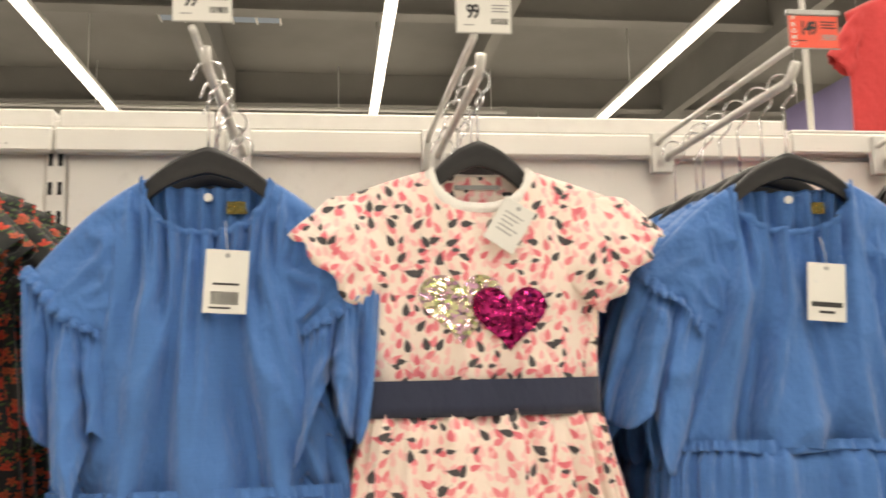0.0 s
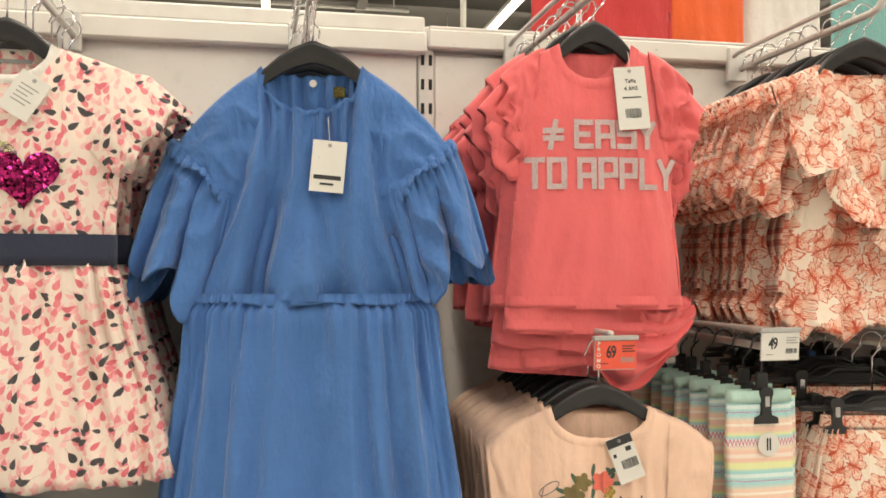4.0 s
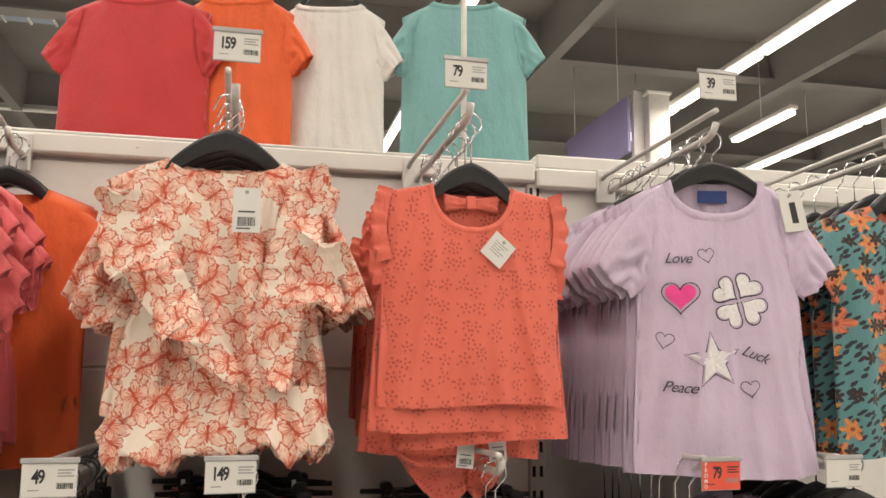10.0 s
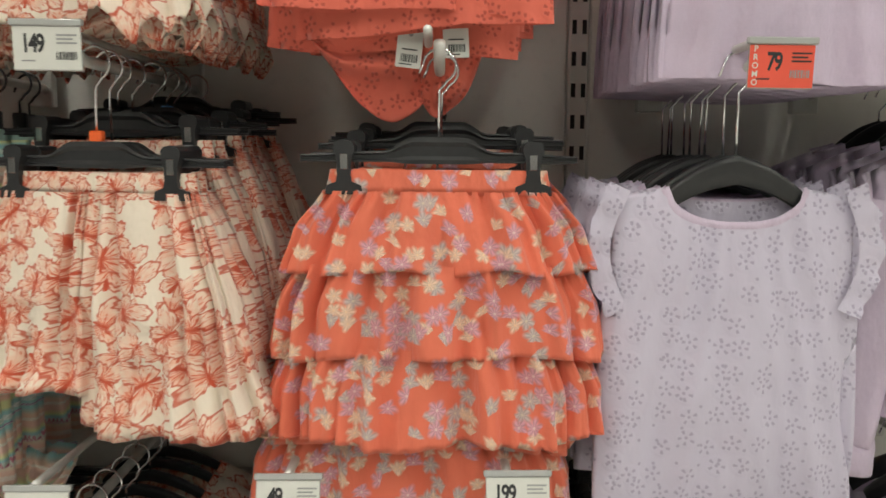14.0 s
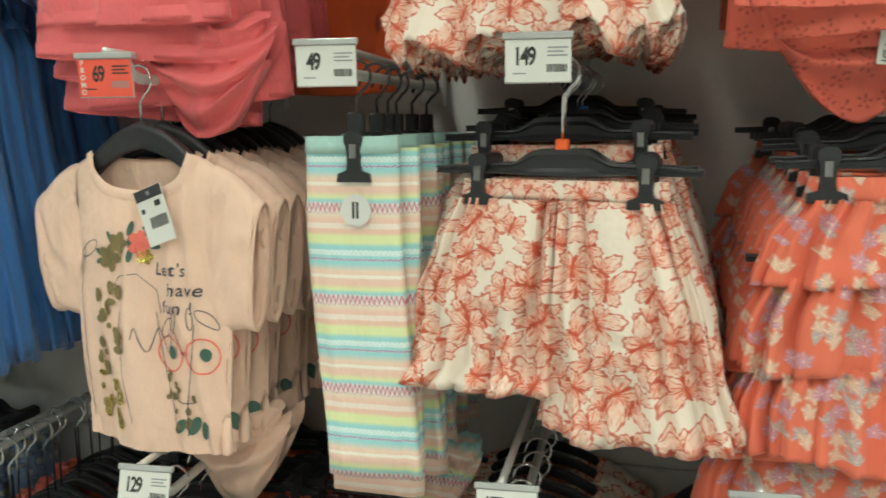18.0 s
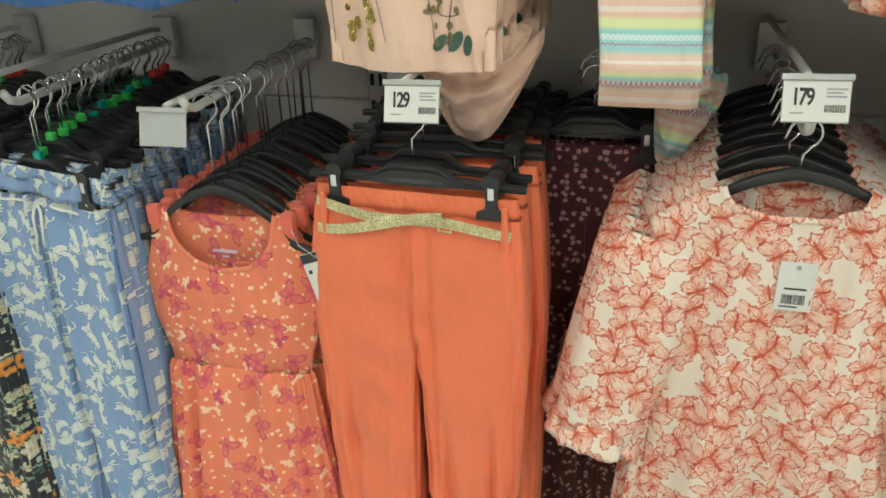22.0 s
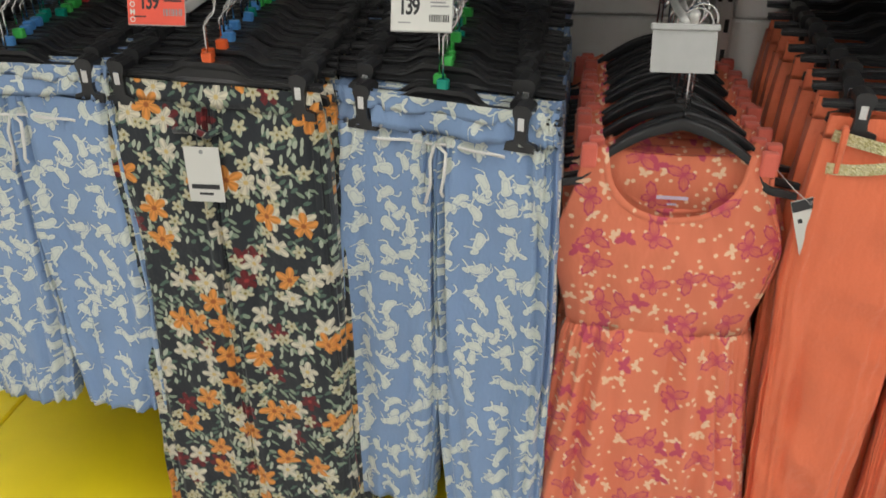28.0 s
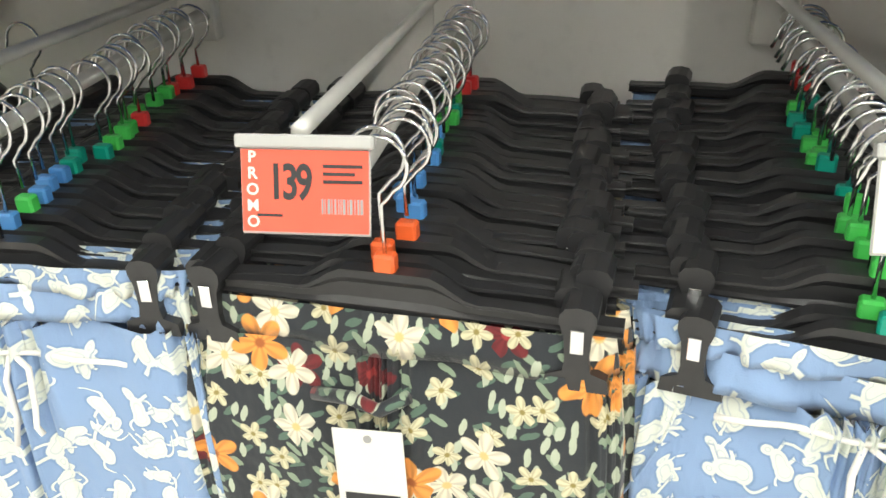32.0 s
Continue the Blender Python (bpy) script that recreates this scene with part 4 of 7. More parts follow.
M["squiggle"] = curl_print("curl_cotton", (0.23, 0.34, 0.55), (0.66, 0.69, 0.62), (0.13, 0.21, 0.38))
M["wing_jersey"] = winged_print("wing_jersey", (0.77, 0.215, 0.115), (0.56, 0.075, 0.13), (0.86, 0.58, 0.38))
M["stripe"] = stripe_print("stripe_jersey")
M["gold_belt"] = glitter("gold_belt", (0.60, 0.54, 0.22), (0.88, 0.84, 0.56), 420.0, 0.35, 0.5)
M["gold_foil"] = glitter("gold_foil", (0.42, 0.30, 0.06), (0.70, 0.55, 0.18), 300.0)
M["pink_sequin"] = glitter("pink_sequin", (0.07, 0.003, 0.022), (0.60, 0.03, 0.22), 230.0, 0.16, 0.9, 1.1)
M["green_sequin"] = glitter("green_sequin", (0.62, 0.30, 0.55), (0.62, 0.72, 0.30), 230.0, 0.16, 0.75, 1.1)


# ---------------------------------------------------------------- the building
def chipped_paint():
    n = Net("chipped_white_paint", 0.45)
    vec = n.co()
    base = n.mix(n.step(n.noise(vec, 6.0, 3.0), 0.3, 0.7), (0.72, 0.70, 0.65), (0.80, 0.78, 0.73))
    spots = n.noise(n.v("MULTIPLY", vec, (16, 40, 60)), 1.4, 4.0, 0.7)
    col = n.mix(n.step(spots, 0.70, 0.76), base, (0.22, 0.20, 0.18))
    return n.finish(col, spots, 0.1, 0.002)


def panel_paint():
    n = Net("back_panel_paint", 0.55)
    vec = n.co()
    col = n.mix(n.step(n.noise(vec, 3.0, 4.0), 0.3, 0.75), (0.74, 0.72, 0.68), (0.82, 0.80, 0.76))
    return n.finish(n.mix(n.m("MULTIPLY", n.step(n.noise(vec, 40.0, 4.0), 0.55, 0.8), 0.25), col, (0.5, 0.48, 0.45)), n.noise(vec, 200.0), 0.05, 0.001)


def dark_ceiling():
    n = Net("dark_ceiling_paint", 0.8)
    vec = n.co()
    return n.finish(n.mix(n.step(n.noise(vec, 0.7, 4.0), 0.3, 0.75), (0.19, 0.182, 0.17), (0.27, 0.258, 0.24)), n.noise(vec, 20.0), 0.2, 0.01)


def floor_tile():
    n = Net("floor_tile", 0.35)
    vec = n.co()
    col = n.mix(n.step(n.noise(vec, 2.0, 5.0), 0.3, 0.75), (0.56, 0.54, 0.51), (0.68, 0.66, 0.62))
    return n.finish(col, n.noise(vec, 60.0, 3.0), 0.05, 0.002)


M["chipped"] = chipped_paint()
M["panel"] = panel_paint()
M["ceiling"] = dark_ceiling()
M["floor"] = floor_tile()
M["yellow"] = smooth_stuff("yellow_shelf_paint", (0.80, 0.62, 0.012), 0.35, 0.0, 0.04, 8, 0.03)
M["store_wall"] = smooth_stuff("store_wall_paint", (0.42, 0.41, 0.39), 0.8, 0.0, 0.1, 2, 0.1)
M["purple_board"] = smooth_stuff("purple_board", (0.30, 0.26, 0.48), 0.5, 0.0, 0.06, 3, 0.03)
M["dark_hole"] = smooth_stuff("dark_hole", (0.02, 0.02, 0.02), 0.8)


def glow(name, colour, power):
    mat = bpy.data.materials.new(name)
    mat.use_nodes = True
    nt = mat.node_tree
    e = nt.nodes.new("ShaderNodeEmission")
    e.inputs[0].default_value, e.inputs[1].default_value = (*colour, 1), power
    nt.links.new(e.outputs[0], nt.nodes["Material Output"].inputs[0])
    return mat


M["tube_glow"] = glow("tube_glow", (1.0, 0.96, 0.88), 4.0)
M["sky_panel"] = glow("roof_light_glow", (0.62, 0.68, 0.72), 0.35)

solid("floor", box_mesh("floor", -14, 18, -16, 20, -0.1, 0), M["floor"], "pale grey polished shop floor", "floor", "structure")
solid("ceiling", box_mesh("ceiling", -14, 18, -16, 20, 5.6, 5.75), M["ceiling"], "dark painted hall ceiling", "ceiling", "structure")
for nm, b in (("wall_north", (-14, 18, 20, 20.2, 0, 5.6)), ("wall_south", (-14, 18, -16.2, -16, 0, 5.6)), ("wall_west", (-14.2, -14, -16, 20, 0, 5.6)), ("wall_east", (18, 18.2, -16, 20, 0, 5.6))):
    solid(nm, box_mesh(nm, *b), M["store_wall"], "dark hall wall far behind the racks", "wall", "structure")


def beam(x0, x1, y0, y1, z0, z1):
    ob = thing("ceiling_beam", "dark steel beam under the hall ceiling", "beam", "ceiling beams")
    w = x1 - x0 if x1 - x0 < y1 - y0 else y1 - y0
    part("flange", box_mesh("flange", x0, x1, y0, y1, z0, z0 + 0.02), M["ceiling"], ob)
    if x1 - x0 < y1 - y0:
        part("web", box_mesh("web", (x0 + x1) / 2 - 0.01, (x0 + x1) / 2 + 0.01, y0, y1, z0 + 0.02, z1), M["ceiling"], ob)
    else:
        part("web", box_mesh("web", x0, x1, (y0 + y1) / 2 - 0.01, (y0 + y1) / 2 + 0.01, z0 + 0.02, z1), M["ceiling"], ob)
    return ob


for by in (6.5, 9.5, 12.5, 15.5):
    beam(-14, 18, by, by + 0.2, 5.15, 5.6)
for bx in (-8.2, -2.4, 0.5, 3.4, 6.2, 9.0):
    beam(bx, bx + 0.12, -15, 19.8, 5.0, 5.6)


def strip_fixture(x):
    ob = thing("strip_luminaire", "long white fluorescent strip luminaire, lit, under the dark ceiling", "ceiling light", "strip luminaires")
    part("housing", box_mesh("housing", x - 0.036, x + 0.036, -10.5, 11.5, STRIP_Z + 0.0, STRIP_Z + 0.06, 0.01), M["white_metal"], ob)
    k = -10.4
    while k < 11.3:
        part("tube", box_mesh("tube", x - 0.046, x + 0.046, k, k + 1.44, STRIP_Z - 0.06, STRIP_Z - 0.006, 0.012), M["tube_glow"], ob)
        k += 1.5
    for sy in (-9, -5, -1, 3, 7, 11):
        part("suspension_rod", tube_mesh("suspension_rod", [(x, sy, STRIP_Z + 0.055), (x, sy, 5.62)], 0.006, 6), M["grey_rod"], ob)
    return ob


for sx in STRIPS:
    strip_fixture(sx)

# ---------------------------------------------------------------- wall unit
BAYS = [(-2.885, -1.55), (-1.55, -0.22), (-0.22, 1.115), (1.115, 2.45)]
PY = 0.06


def back_wall():
    wall = solid("wall_rack_back", box_mesh("back_core", -2.885, 2.45, PY + 0.004, PY + 0.03, 0.0, 2.16), M["panel"], "white metal back panels of a wall rack, scuffed", "wall", "structure")
    for x0, x1 in BAYS:
        z = 0.14
        for h in (0.40, 0.40, 0.40, 0.40, 0.405):
            part("panel", box_mesh("panel", x0 + 0.018, x1 - 0.018, PY - 0.008, PY + 0.004, z + 0.0015, z + h - 0.0015, 0.003), M["panel"], wall)
            z += h
    return wall


back_wall()


def upright(x):
    ob = thing("rack_upright", "white slotted steel upright between the back panels", "upright", "rack uprights")
    part("post", box_mesh("post", x - 0.016, x + 0.016, PY - 0.014, PY + 0.02, 0, 2.2, 0.003), M["white_metal"], ob)
    slot = box_mesh("slot", -0.0035, 0.0035, -0.0006, 0.001, -0.011, 0.011)
    for k in range(40):
        for dx in (-0.008, 0.008):
            part("slot", slot, M["dark_hole"], ob, at=(x + dx, PY - 0.0146, 0.18 + k * 0.05))
    return ob


for ux in (-1.55, -0.22, 1.115, 2.45):
    upright(ux)


def top_rail(x0, x1, tall):
    ob = thing("top_rail", "white painted top rail of the rack, paint chipped along the edge", "rail", "top rails")
    if tall:
        part("cap", box_mesh("cap", x0 + 0.004, x1 - 0.004, PY - 0.02, PY + 0.06, 2.185, 2.218, 0.004), M["white_metal"], ob)
        part("lip", box_mesh("lip", x0 + 0.002, x1 - 0.002, PY - 0.034, PY + 0.03, 2.140, 2.183, 0.004), M["chipped"], ob)
    else:
        part("lip", box_mesh("lip", x0 + 0.002, x1 - 0.002, PY - 0.03, PY + 0.05, 2.152, 2.192, 0.004), M["chipped"], ob)
        part("cap", box_mesh("cap", x0 + 0.004, x1 - 0.004, PY - 0.026, PY + 0.06, 2.1925, 2.199, 0.002), M["white_metal"], ob)
    return ob


for (bx0, bx1), tall in zip(BAYS, (True, True, False, True)):
    top_rail(bx0, bx1, tall)


def base_shelf(x0, x1):
    ob = thing("base_shelf", "bright yellow metal base shelf with a punched front edge", "shelf", "base shelves")
    part("deck", box_mesh("deck", x0 + 0.002, x1 - 0.002, -0.42, PY - 0.02, 0.12, 0.14, 0.004), M["yellow"], ob)
    part("front_lip", box_mesh("front_lip", x0 + 0.002, x1 - 0.002, -0.428, -0.4205, 0.105, 0.143, 0.002), M["yellow"], ob)
    part("kick_plate", box_mesh("kick_plate", x0 + 0.002, x1 - 0.002, -0.415, -0.39, 0.0, 0.119, 0.002), M["white_metal"], ob, "white kick plate")
    hole = plate_mesh("hole", [(0.0035 * math.cos(a * 0.785), 0.0035 * math.sin(a * 0.785)) for a in range(8)], -0.0003, 0.0003)
    k = x0 + 0.03
    while k < x1 - 0.02:
        h = part("hole", hole, M["dark_hole"], ob, at=(k, -0.395, 0.1404))
        h.rotation_euler = (radians(90), 0, 0)
        k += 0.033
    return ob


for bx0, bx1 in BAYS:
    base_shelf(bx0, bx1)

# ---------------------------------------------------------------- arms and price labels
HOOK = tube_mesh("hook", hook_path(0.056), 0.0016, 6)
DARK_HOOK = tube_mesh("dark_hook", hook_path(0.056), 0.0019, 6)
LONG_HOOK = tube_mesh("long_hook", hook_path(0.092), 0.0016, 6)
HANGERS = {}
CLIP_BAR = clip_bar_mesh("clip_bar")
CLIP = clip_mesh("clip")
SPRING = box_mesh("spring", -0.0042, 0.0042, -0.0178, -0.0161, -0.016, 0.001, 0.0005)
BEAD = {k: box_mesh("bead", -0.0075, 0.0075, -0.0055, 0.0055, -0.007, 0.007, 0.0018) for k in ("blue_bead", "green_bead", "teal_bead", "orange_bead", "red_bead")}


# the arms of the lowest row climb a little towards the wall
ROW_SLOPE = {1.035: 0.014}


def arm(x, z, y_tip=-0.425, dx=0.0, rise=0.035):
    up = ROW_SLOPE.get(z, 0.0)
    ob = thing("display_arm", "grey steel display arm with a label rod above it", "display arm", "display arms", pose(x, 0, z))
    part("bar", tube_mesh("bar", [(0, PY - 0.03, up - 0.006), (0, PY - 0.05, up), (dx, y_tip + 0.03, 0.0), (dx, y_tip + 0.012, 0.006), (dx, y_tip, 0.020)], 0.0065, 10), M["grey_rod"], ob)
    part("label_rod", tube_mesh("label_rod", [(-0.018, PY - 0.03, rise - 0.012), (-0.018, PY - 0.06, rise - 0.006), (dx - 0.012, y_tip - 0.006, rise), (dx - 0.012, y_tip - 0.022, rise)], 0.005, 8), M["grey_rod"], ob)
    part("bracket", box_mesh("bracket", -0.03, 0.012, PY - 0.04, PY - 0.022, up - 0.03, up + 0.045, 0.002), M["grey_rod"], ob)
    return ob


TEXTS = {}


def text_mesh(words, size, name="lettering", shear=0.0, space=1.0, bold=0.0, extrude=0.0):
    key = (words, size, shear, space, bold)
    if key not in TEXTS:
        cu = bpy.data.curves.new("lettering", "FONT")
        cu.body, cu.size, cu.shear, cu.space_character = words, size, shear, space
        cu.align_x, cu.align_y, cu.offset = "CENTER", "CENTER", bold
        cu.resolution_u = 3
        tmp = bpy.data.objects.new("lettering", cu)
        me = bpy.data.meshes.new_from_object(tmp)
        bm = bmesh.new()
        bm.from_mesh(me)
        bmesh.ops.triangulate(bm, faces=bm.faces)
        for _ in range(2 if size > 0.03 else 0):
            bmesh.ops.subdivide_edges(bm, edges=[e for e in bm.edges if e.calc_length() > 0.012], cuts=1)
            bmesh.ops.triangulate(bm, faces=bm.faces)
        bm.to_mesh(me)
        bm.free()
        TEXTS[key] = [(p.co.x, p.co.y) for p in me.vertices], [tuple(q.vertices) for q in me.polygons]
        bpy.data.objects.remove(tmp)
        bpy.data.curves.remove(cu)
        bpy.data.meshes.remove(me)
    pts, faces = TEXTS[key]
    return make_mesh(name, [(x, 0, z) for x, z in pts], faces, False)


def bars_mesh(name, rects):
    """Plain bars for writing that cannot be read: (x, z, width, height) each."""
    verts, faces = [], []
    for x, z, w, h in rects:
        o = len(verts)
        verts += [(x, 0, z), (x + w, 0, z), (x + w, 0, z + h), (x, 0, z + h)]
        faces.append((o, o + 1, o + 2, o + 3))
    return make_mesh(name, verts, faces, False)


def barcode(x, z, w, h, seed=1):
    rnd = random.Random(seed)
    out, k = [], 0.0
    while k < w:
        t0 = rnd.choice((0.0006, 0.0010, 0.0015))
        out.append((x + k, z, t0, h))
        k += t0 + rnd.choice((0.0006, 0.0010))
    return out


def price_label(x, y, z, price, red=False, blank=False, hang=True, tilt=0.0, turn=0.0, seed=1):
    """A card in a clear holder at the end of a label rod; z is its upper edge."""
    what = "empty price clip" if blank else ("red promotion price card" if red else "white price card with black figures")
    ob = thing("price_label", what + " in a clear holder", "price label", "price labels", pose(x, y, z, tilt, 0, turn))
    w, h = 0.068, 0.044
    part("holder", box_mesh("holder", -w / 2 - 0.0008, w / 2 + 0.0008, 0.0002, 0.0018, -h - 0.0015, 0.004, 0.0005), M["clear_plastic"], ob, "clear plastic holder")
    part("clamp", box_mesh("clamp", -w / 2 - 0.003, w / 2 + 0.003, -0.003, 0.004, 0.0, 0.007, 0.001), M["clear_plastic"], ob)
    if blank:
        return ob
    card = part("card", box_mesh("card", -w / 2, w / 2, -0.0008, 0.0002, -h, -0.001), M["red_paper"] if red else M["paper"], ob)
    if price:
        me = text_mesh(price, 0.023, "price_numeral", 0, 0.82, 0.0006)
        part("price_numeral", me, M["ink"], card, at=(-w * 0.20 + (0.006 if red else 0), -0.0012, -h * 0.42)).scale = (0.80, 1, 1.12)
    rects = [(0.010, -0.010 - 0.004 * k, 0.021 - 0.004 * (k % 2), 0.0018) for k in range(3)]
    part("small_print", bars_mesh("small_print", rects + [(-0.026, -0.036, 0.014, 0.0015)]), M["ink"] if red else M["grey_ink"], card, at=(0, -0.0012, 0))["kind"] = "stuff"
    part("barcode", bars_mesh("barcode", barcode(0.009, -0.034, 0.021, 0.008, seed)), M["ink"] if not red else M["grey_ink"], card, at=(0, -0.0012, 0))["kind"] = "stuff"
    if red:
        me = text_mesh("P\nR\nO\nM\nO", 0.0085, "promo_word", 0, 1, 0.0002)
        part("promo_word", me, M["paper"], card, at=(-w / 2 + 0.006, -0.0012, -h / 2))
    return ob


# ---------------------------------------------------------------- hanging
def top_hanger(m, bead=None, apex=-0.05, body=None, group="", slim=False):
    ob = thing("clothes_hanger", "black plastic clothes hanger with a chrome wire hook", "hanger", group or "top hangers", m)
    key = (apex, body, slim)
    if key not in HANGERS:
        HANGERS[key] = top_hanger_mesh("hanger_body", apex, body, 0.014 if slim else 0.032, 0.008 if slim else 0.012, 0.005 if slim else 0.006, slim or 0.80), tube_mesh("hook", hook_path(0.004 - apex), 0.0016, 6)
    part("body", HANGERS[key][0], M["black_plastic"], ob)
    part("hook", HANGERS[key][1], M["chrome"], ob)
    if bead:
        part("size_bead", BEAD[bead], M[bead], ob, at=(0, 0, apex + 0.006))
    return ob


def clip_hanger(m, bead=None, span=0.118, group="", lower=0.0):
    ob = thing("clip_hanger", "black plastic clip hanger with two jaw clips", "hanger", group or "clip hangers", m)
    part("bar", CLIP_BAR, M["black_plastic"], ob, at=(0, 0, -lower))
    part("hook", LONG_HOOK if lower > 0.008 else HOOK, M["chrome"], ob)
    for sx in (-span, span):
        c = part("clip", CLIP, M["black_plastic"], ob, at=(sx, 0, -0.088 - lower))
        part("spring", SPRING, M["chrome"], c, "bright steel spring")
    if bead:
        part("size_bead", BEAD[bead], M[bead], ob, at=(0, 0, -0.063 - lower))
    return ob


def single_clip(m):
    ob = thing("clip_hanger", "small black plastic hanger with one jaw clip", "hanger", "single clip hangers", m)
    part("hook", DARK_HOOK, M["black_plastic"], ob)
    part("stem", box_mesh("stem", -0.010, 0.010, -0.005, 0.005, -0.084, -0.050, 0.002), M["black_plastic"], ob)
    c = part("clip", CLIP, M["black_plastic"], ob, at=(0, 0, -0.088))
    part("spring", SPRING, M["chrome"], c, "bright steel spring")
    return ob


BEADS = ["blue_bead", "blue_bead", "green_bead", "green_bead", "teal_bead", "orange_bead", "red_bead"]


def stack(x, bar_z, garment, hanger, n, y_front=-0.385, y_back=-0.02, seed=1, jx=0.009, jr=4.0, jz=0.004, front_turn=0.0, beads=0.0, apex=-0.05, lower=0.0, dx=0.0, bead_front=None, drop_back=0.0, sway=0.0, span=0.118, lift_back=0.0, run=(), sink=0.0):
    """Hangers with garments along an arm, from the front to the wall. garment(m, rank) hangs one; rank 0 is the front one."""
    rnd = random.Random(seed)
    for k in range(n):
        f = k / max(1, n - 1)
        y = y_front + (y_back - y_front) * f
        q = 0 if k == 0 else 1
        m = pose(x + dx * (1 - f) + q * rnd.uniform(-jx, jx), y + q * rnd.uniform(-0.004, 0.004), bar_z + 0.0065 + ROW_SLOPE.get(bar_z, 0.0) * (y + 0.395) / 0.405, q * rnd.uniform(-1.5, 1.5), q * rnd.uniform(-1.2, 1.2) + sway * (1 if k else 0.3), front_turn * (1 - 0.5 * f) + q * rnd.uniform(-jr, jr))
        pick = run[min(len(run) - 1, int(f * len(run)))] if run and rnd.random() < 0.85 else rnd.choice(BEADS)
        bead = bead_front if k == 0 else (pick if rnd.random() < beads else None)
        if hanger == "top":
            top_hanger(m, bead, garment.apex, garment.body, "", garment.slim)
        elif hanger == "single":
            single_clip(m)
        else:
            lift = lift_back * (0.35 + 0.65 * f) * rnd.uniform(0.8, 1.2) if k > 1 else 0.0
            clip_hanger(m, bead, span, "", lower - lift)
            m = m @ pose(0, 0, lift)
        g = pose(0, 0, -drop_back * rnd.random() - sink if k > 1 else 0)
        garment(m @ g, k)


# ---------------------------------------------------------------- garments
class Kind:
    """One kind of garment: build(ob, fine) hangs its parts under ob, details(ob) adds what only the front piece shows."""

    def __init__(self, name, label, category, build, details=None, front_label="", body=None, apex=-0.05):
        self.body, self.apex, self.slim = body, apex, False
        self.name, self.label, self.category, self.build, self.details, self.front_label, self.base = name, label, category, build, details, front_label, None

    def __call__(self, m, rank):
        if rank and self.base:
            return copy_thing(self.base, m)
        ob = thing(self.name, (self.front_label if rank == 0 and self.front_label else self.label), self.category, self.label.split(",")[0] + " row", m)
        self.build(ob, rank == 0)
        if rank == 0:
            if self.details:
                self.details(ob)
        else:
            self.base = ob
        return ob


def res(fine):
    return (72, 64) if fine else (34, 28)


def hang_tag(parent, x, y, z, w, h, turn=0.0, style="bars", string_to=None, seed=1, name="hang_tag"):
    """A card on a string: z is its upper edge."""
    tag = part(name, box_mesh("card", -w / 2, w / 2, -0.0006, 0.0006, -h, 0, 0.0004), M["paper"], parent, "white card hang tag", (x, y, z))
    tag.rotation_euler = (radians(-3), radians(turn), radians(4))
    ink = []
    if style == "bars":
        ink = [(-w * 0.36, -h * 0.93, w * 0.5, h * 0.03), (-w * 0.3, -h * 0.56, w * 0.6, h * 0.035)] + barcode(-w * 0.32, -h * 0.86, w * 0.62, h * 0.2, seed)
    elif style == "brand":
        ink = [(-w * 0.40, -h * 0.76, w * 0.8, h * 0.085), (-w * 0.2, -h * 0.87, w * 0.4, h * 0.045)]
    elif style == "size":
        ink = [(-w * 0.30, -h * 0.5, w * 0.6, h * 0.02)] + barcode(-w * 0.26, -h * 0.82, w * 0.52, h * 0.15, seed)
        for k, word in enumerate(("Taille", "4 ANS")):
            part("tag_word", text_mesh(word, 0.0085, "tag_word", 0, 1, 0.0002), M["ink"], tag, at=(0, -0.0012, -h * (0.23 + 0.12 * k)))
    elif style == "block":
        ink = barcode(-w * 0.2, -h * 0.72, w * 0.6, h * 0.2, seed) + [(-w * 0.4, -h * 0.42, w * 0.12, h * 0.08), (w * 0.12, -h * 0.36, w * 0.22, h * 0.1)]
        part("header", box_mesh("header", -w / 2 + 0.0004, w / 2 - 0.0004, -0.0012, -0.0007, -h * 0.2, -0.0006), M["ink"], tag)
    elif style == "mono":
        ink = [(-w * 0.12, -h * 0.8, w * 0.28, h * 0.52), (-w * 0.1, -h * 0.16, w * 0.06, h * 0.05)]
    elif style == "side":
        ink = [(-w * 0.3, -h * (0.3 + 0.1 * k), w * (0.6 - 0.1 * (k % 3)), h * 0.03) for k in range(5)]
    if ink:
        part("print", bars_mesh("print", ink), M["ink"] if style != "side" else M["grey_ink"], tag, at=(0, -0.0010, 0))
    part("eyelet", plate_mesh("eyelet", [(0.003 * math.cos(a * 0.6283), 0.003 * math.sin(a * 0.6283)) for a in range(10)], -0.0012, 0.0012), M["grey_ink"], tag, at=(0, 0, -0.007))
    if string_to:
        part("string", tube_mesh("string", [(x, y - 0.001, z - 0.006), ((x + string_to[0]) / 2, y - 0.004, (z + string_to[2]) / 2 - 0.004), string_to], 0.0005, 5), M["paper"], parent)
    return tag


def in_front(body, x, z, w, h):
    """A depth that clears the cloth over the whole of a tag."""
    return min(body.on_front(x + dx * w / 2, z - dz * h) for dx in (-1, 0, 1) for dz in (0, 0.5, 1)) - 0.004


def decal(body, pts, faces, cx, cz, name, material, parent, lift=0.0026, turn=0.0, label=""):
    """Lays flat print on the front of a top: pts are (x, z) round (cx, cz)."""
    a = radians(turn)
    out = []
    for x, z in pts:
        px, pz = cx + x * math.cos(a) - z * math.sin(a), cz + x * math.sin(a) + z * math.cos(a)
        out.append((px, body.on_front(px, pz) - lift, pz))
    return part(name, make_mesh(name, out, faces, False), material, parent, label)


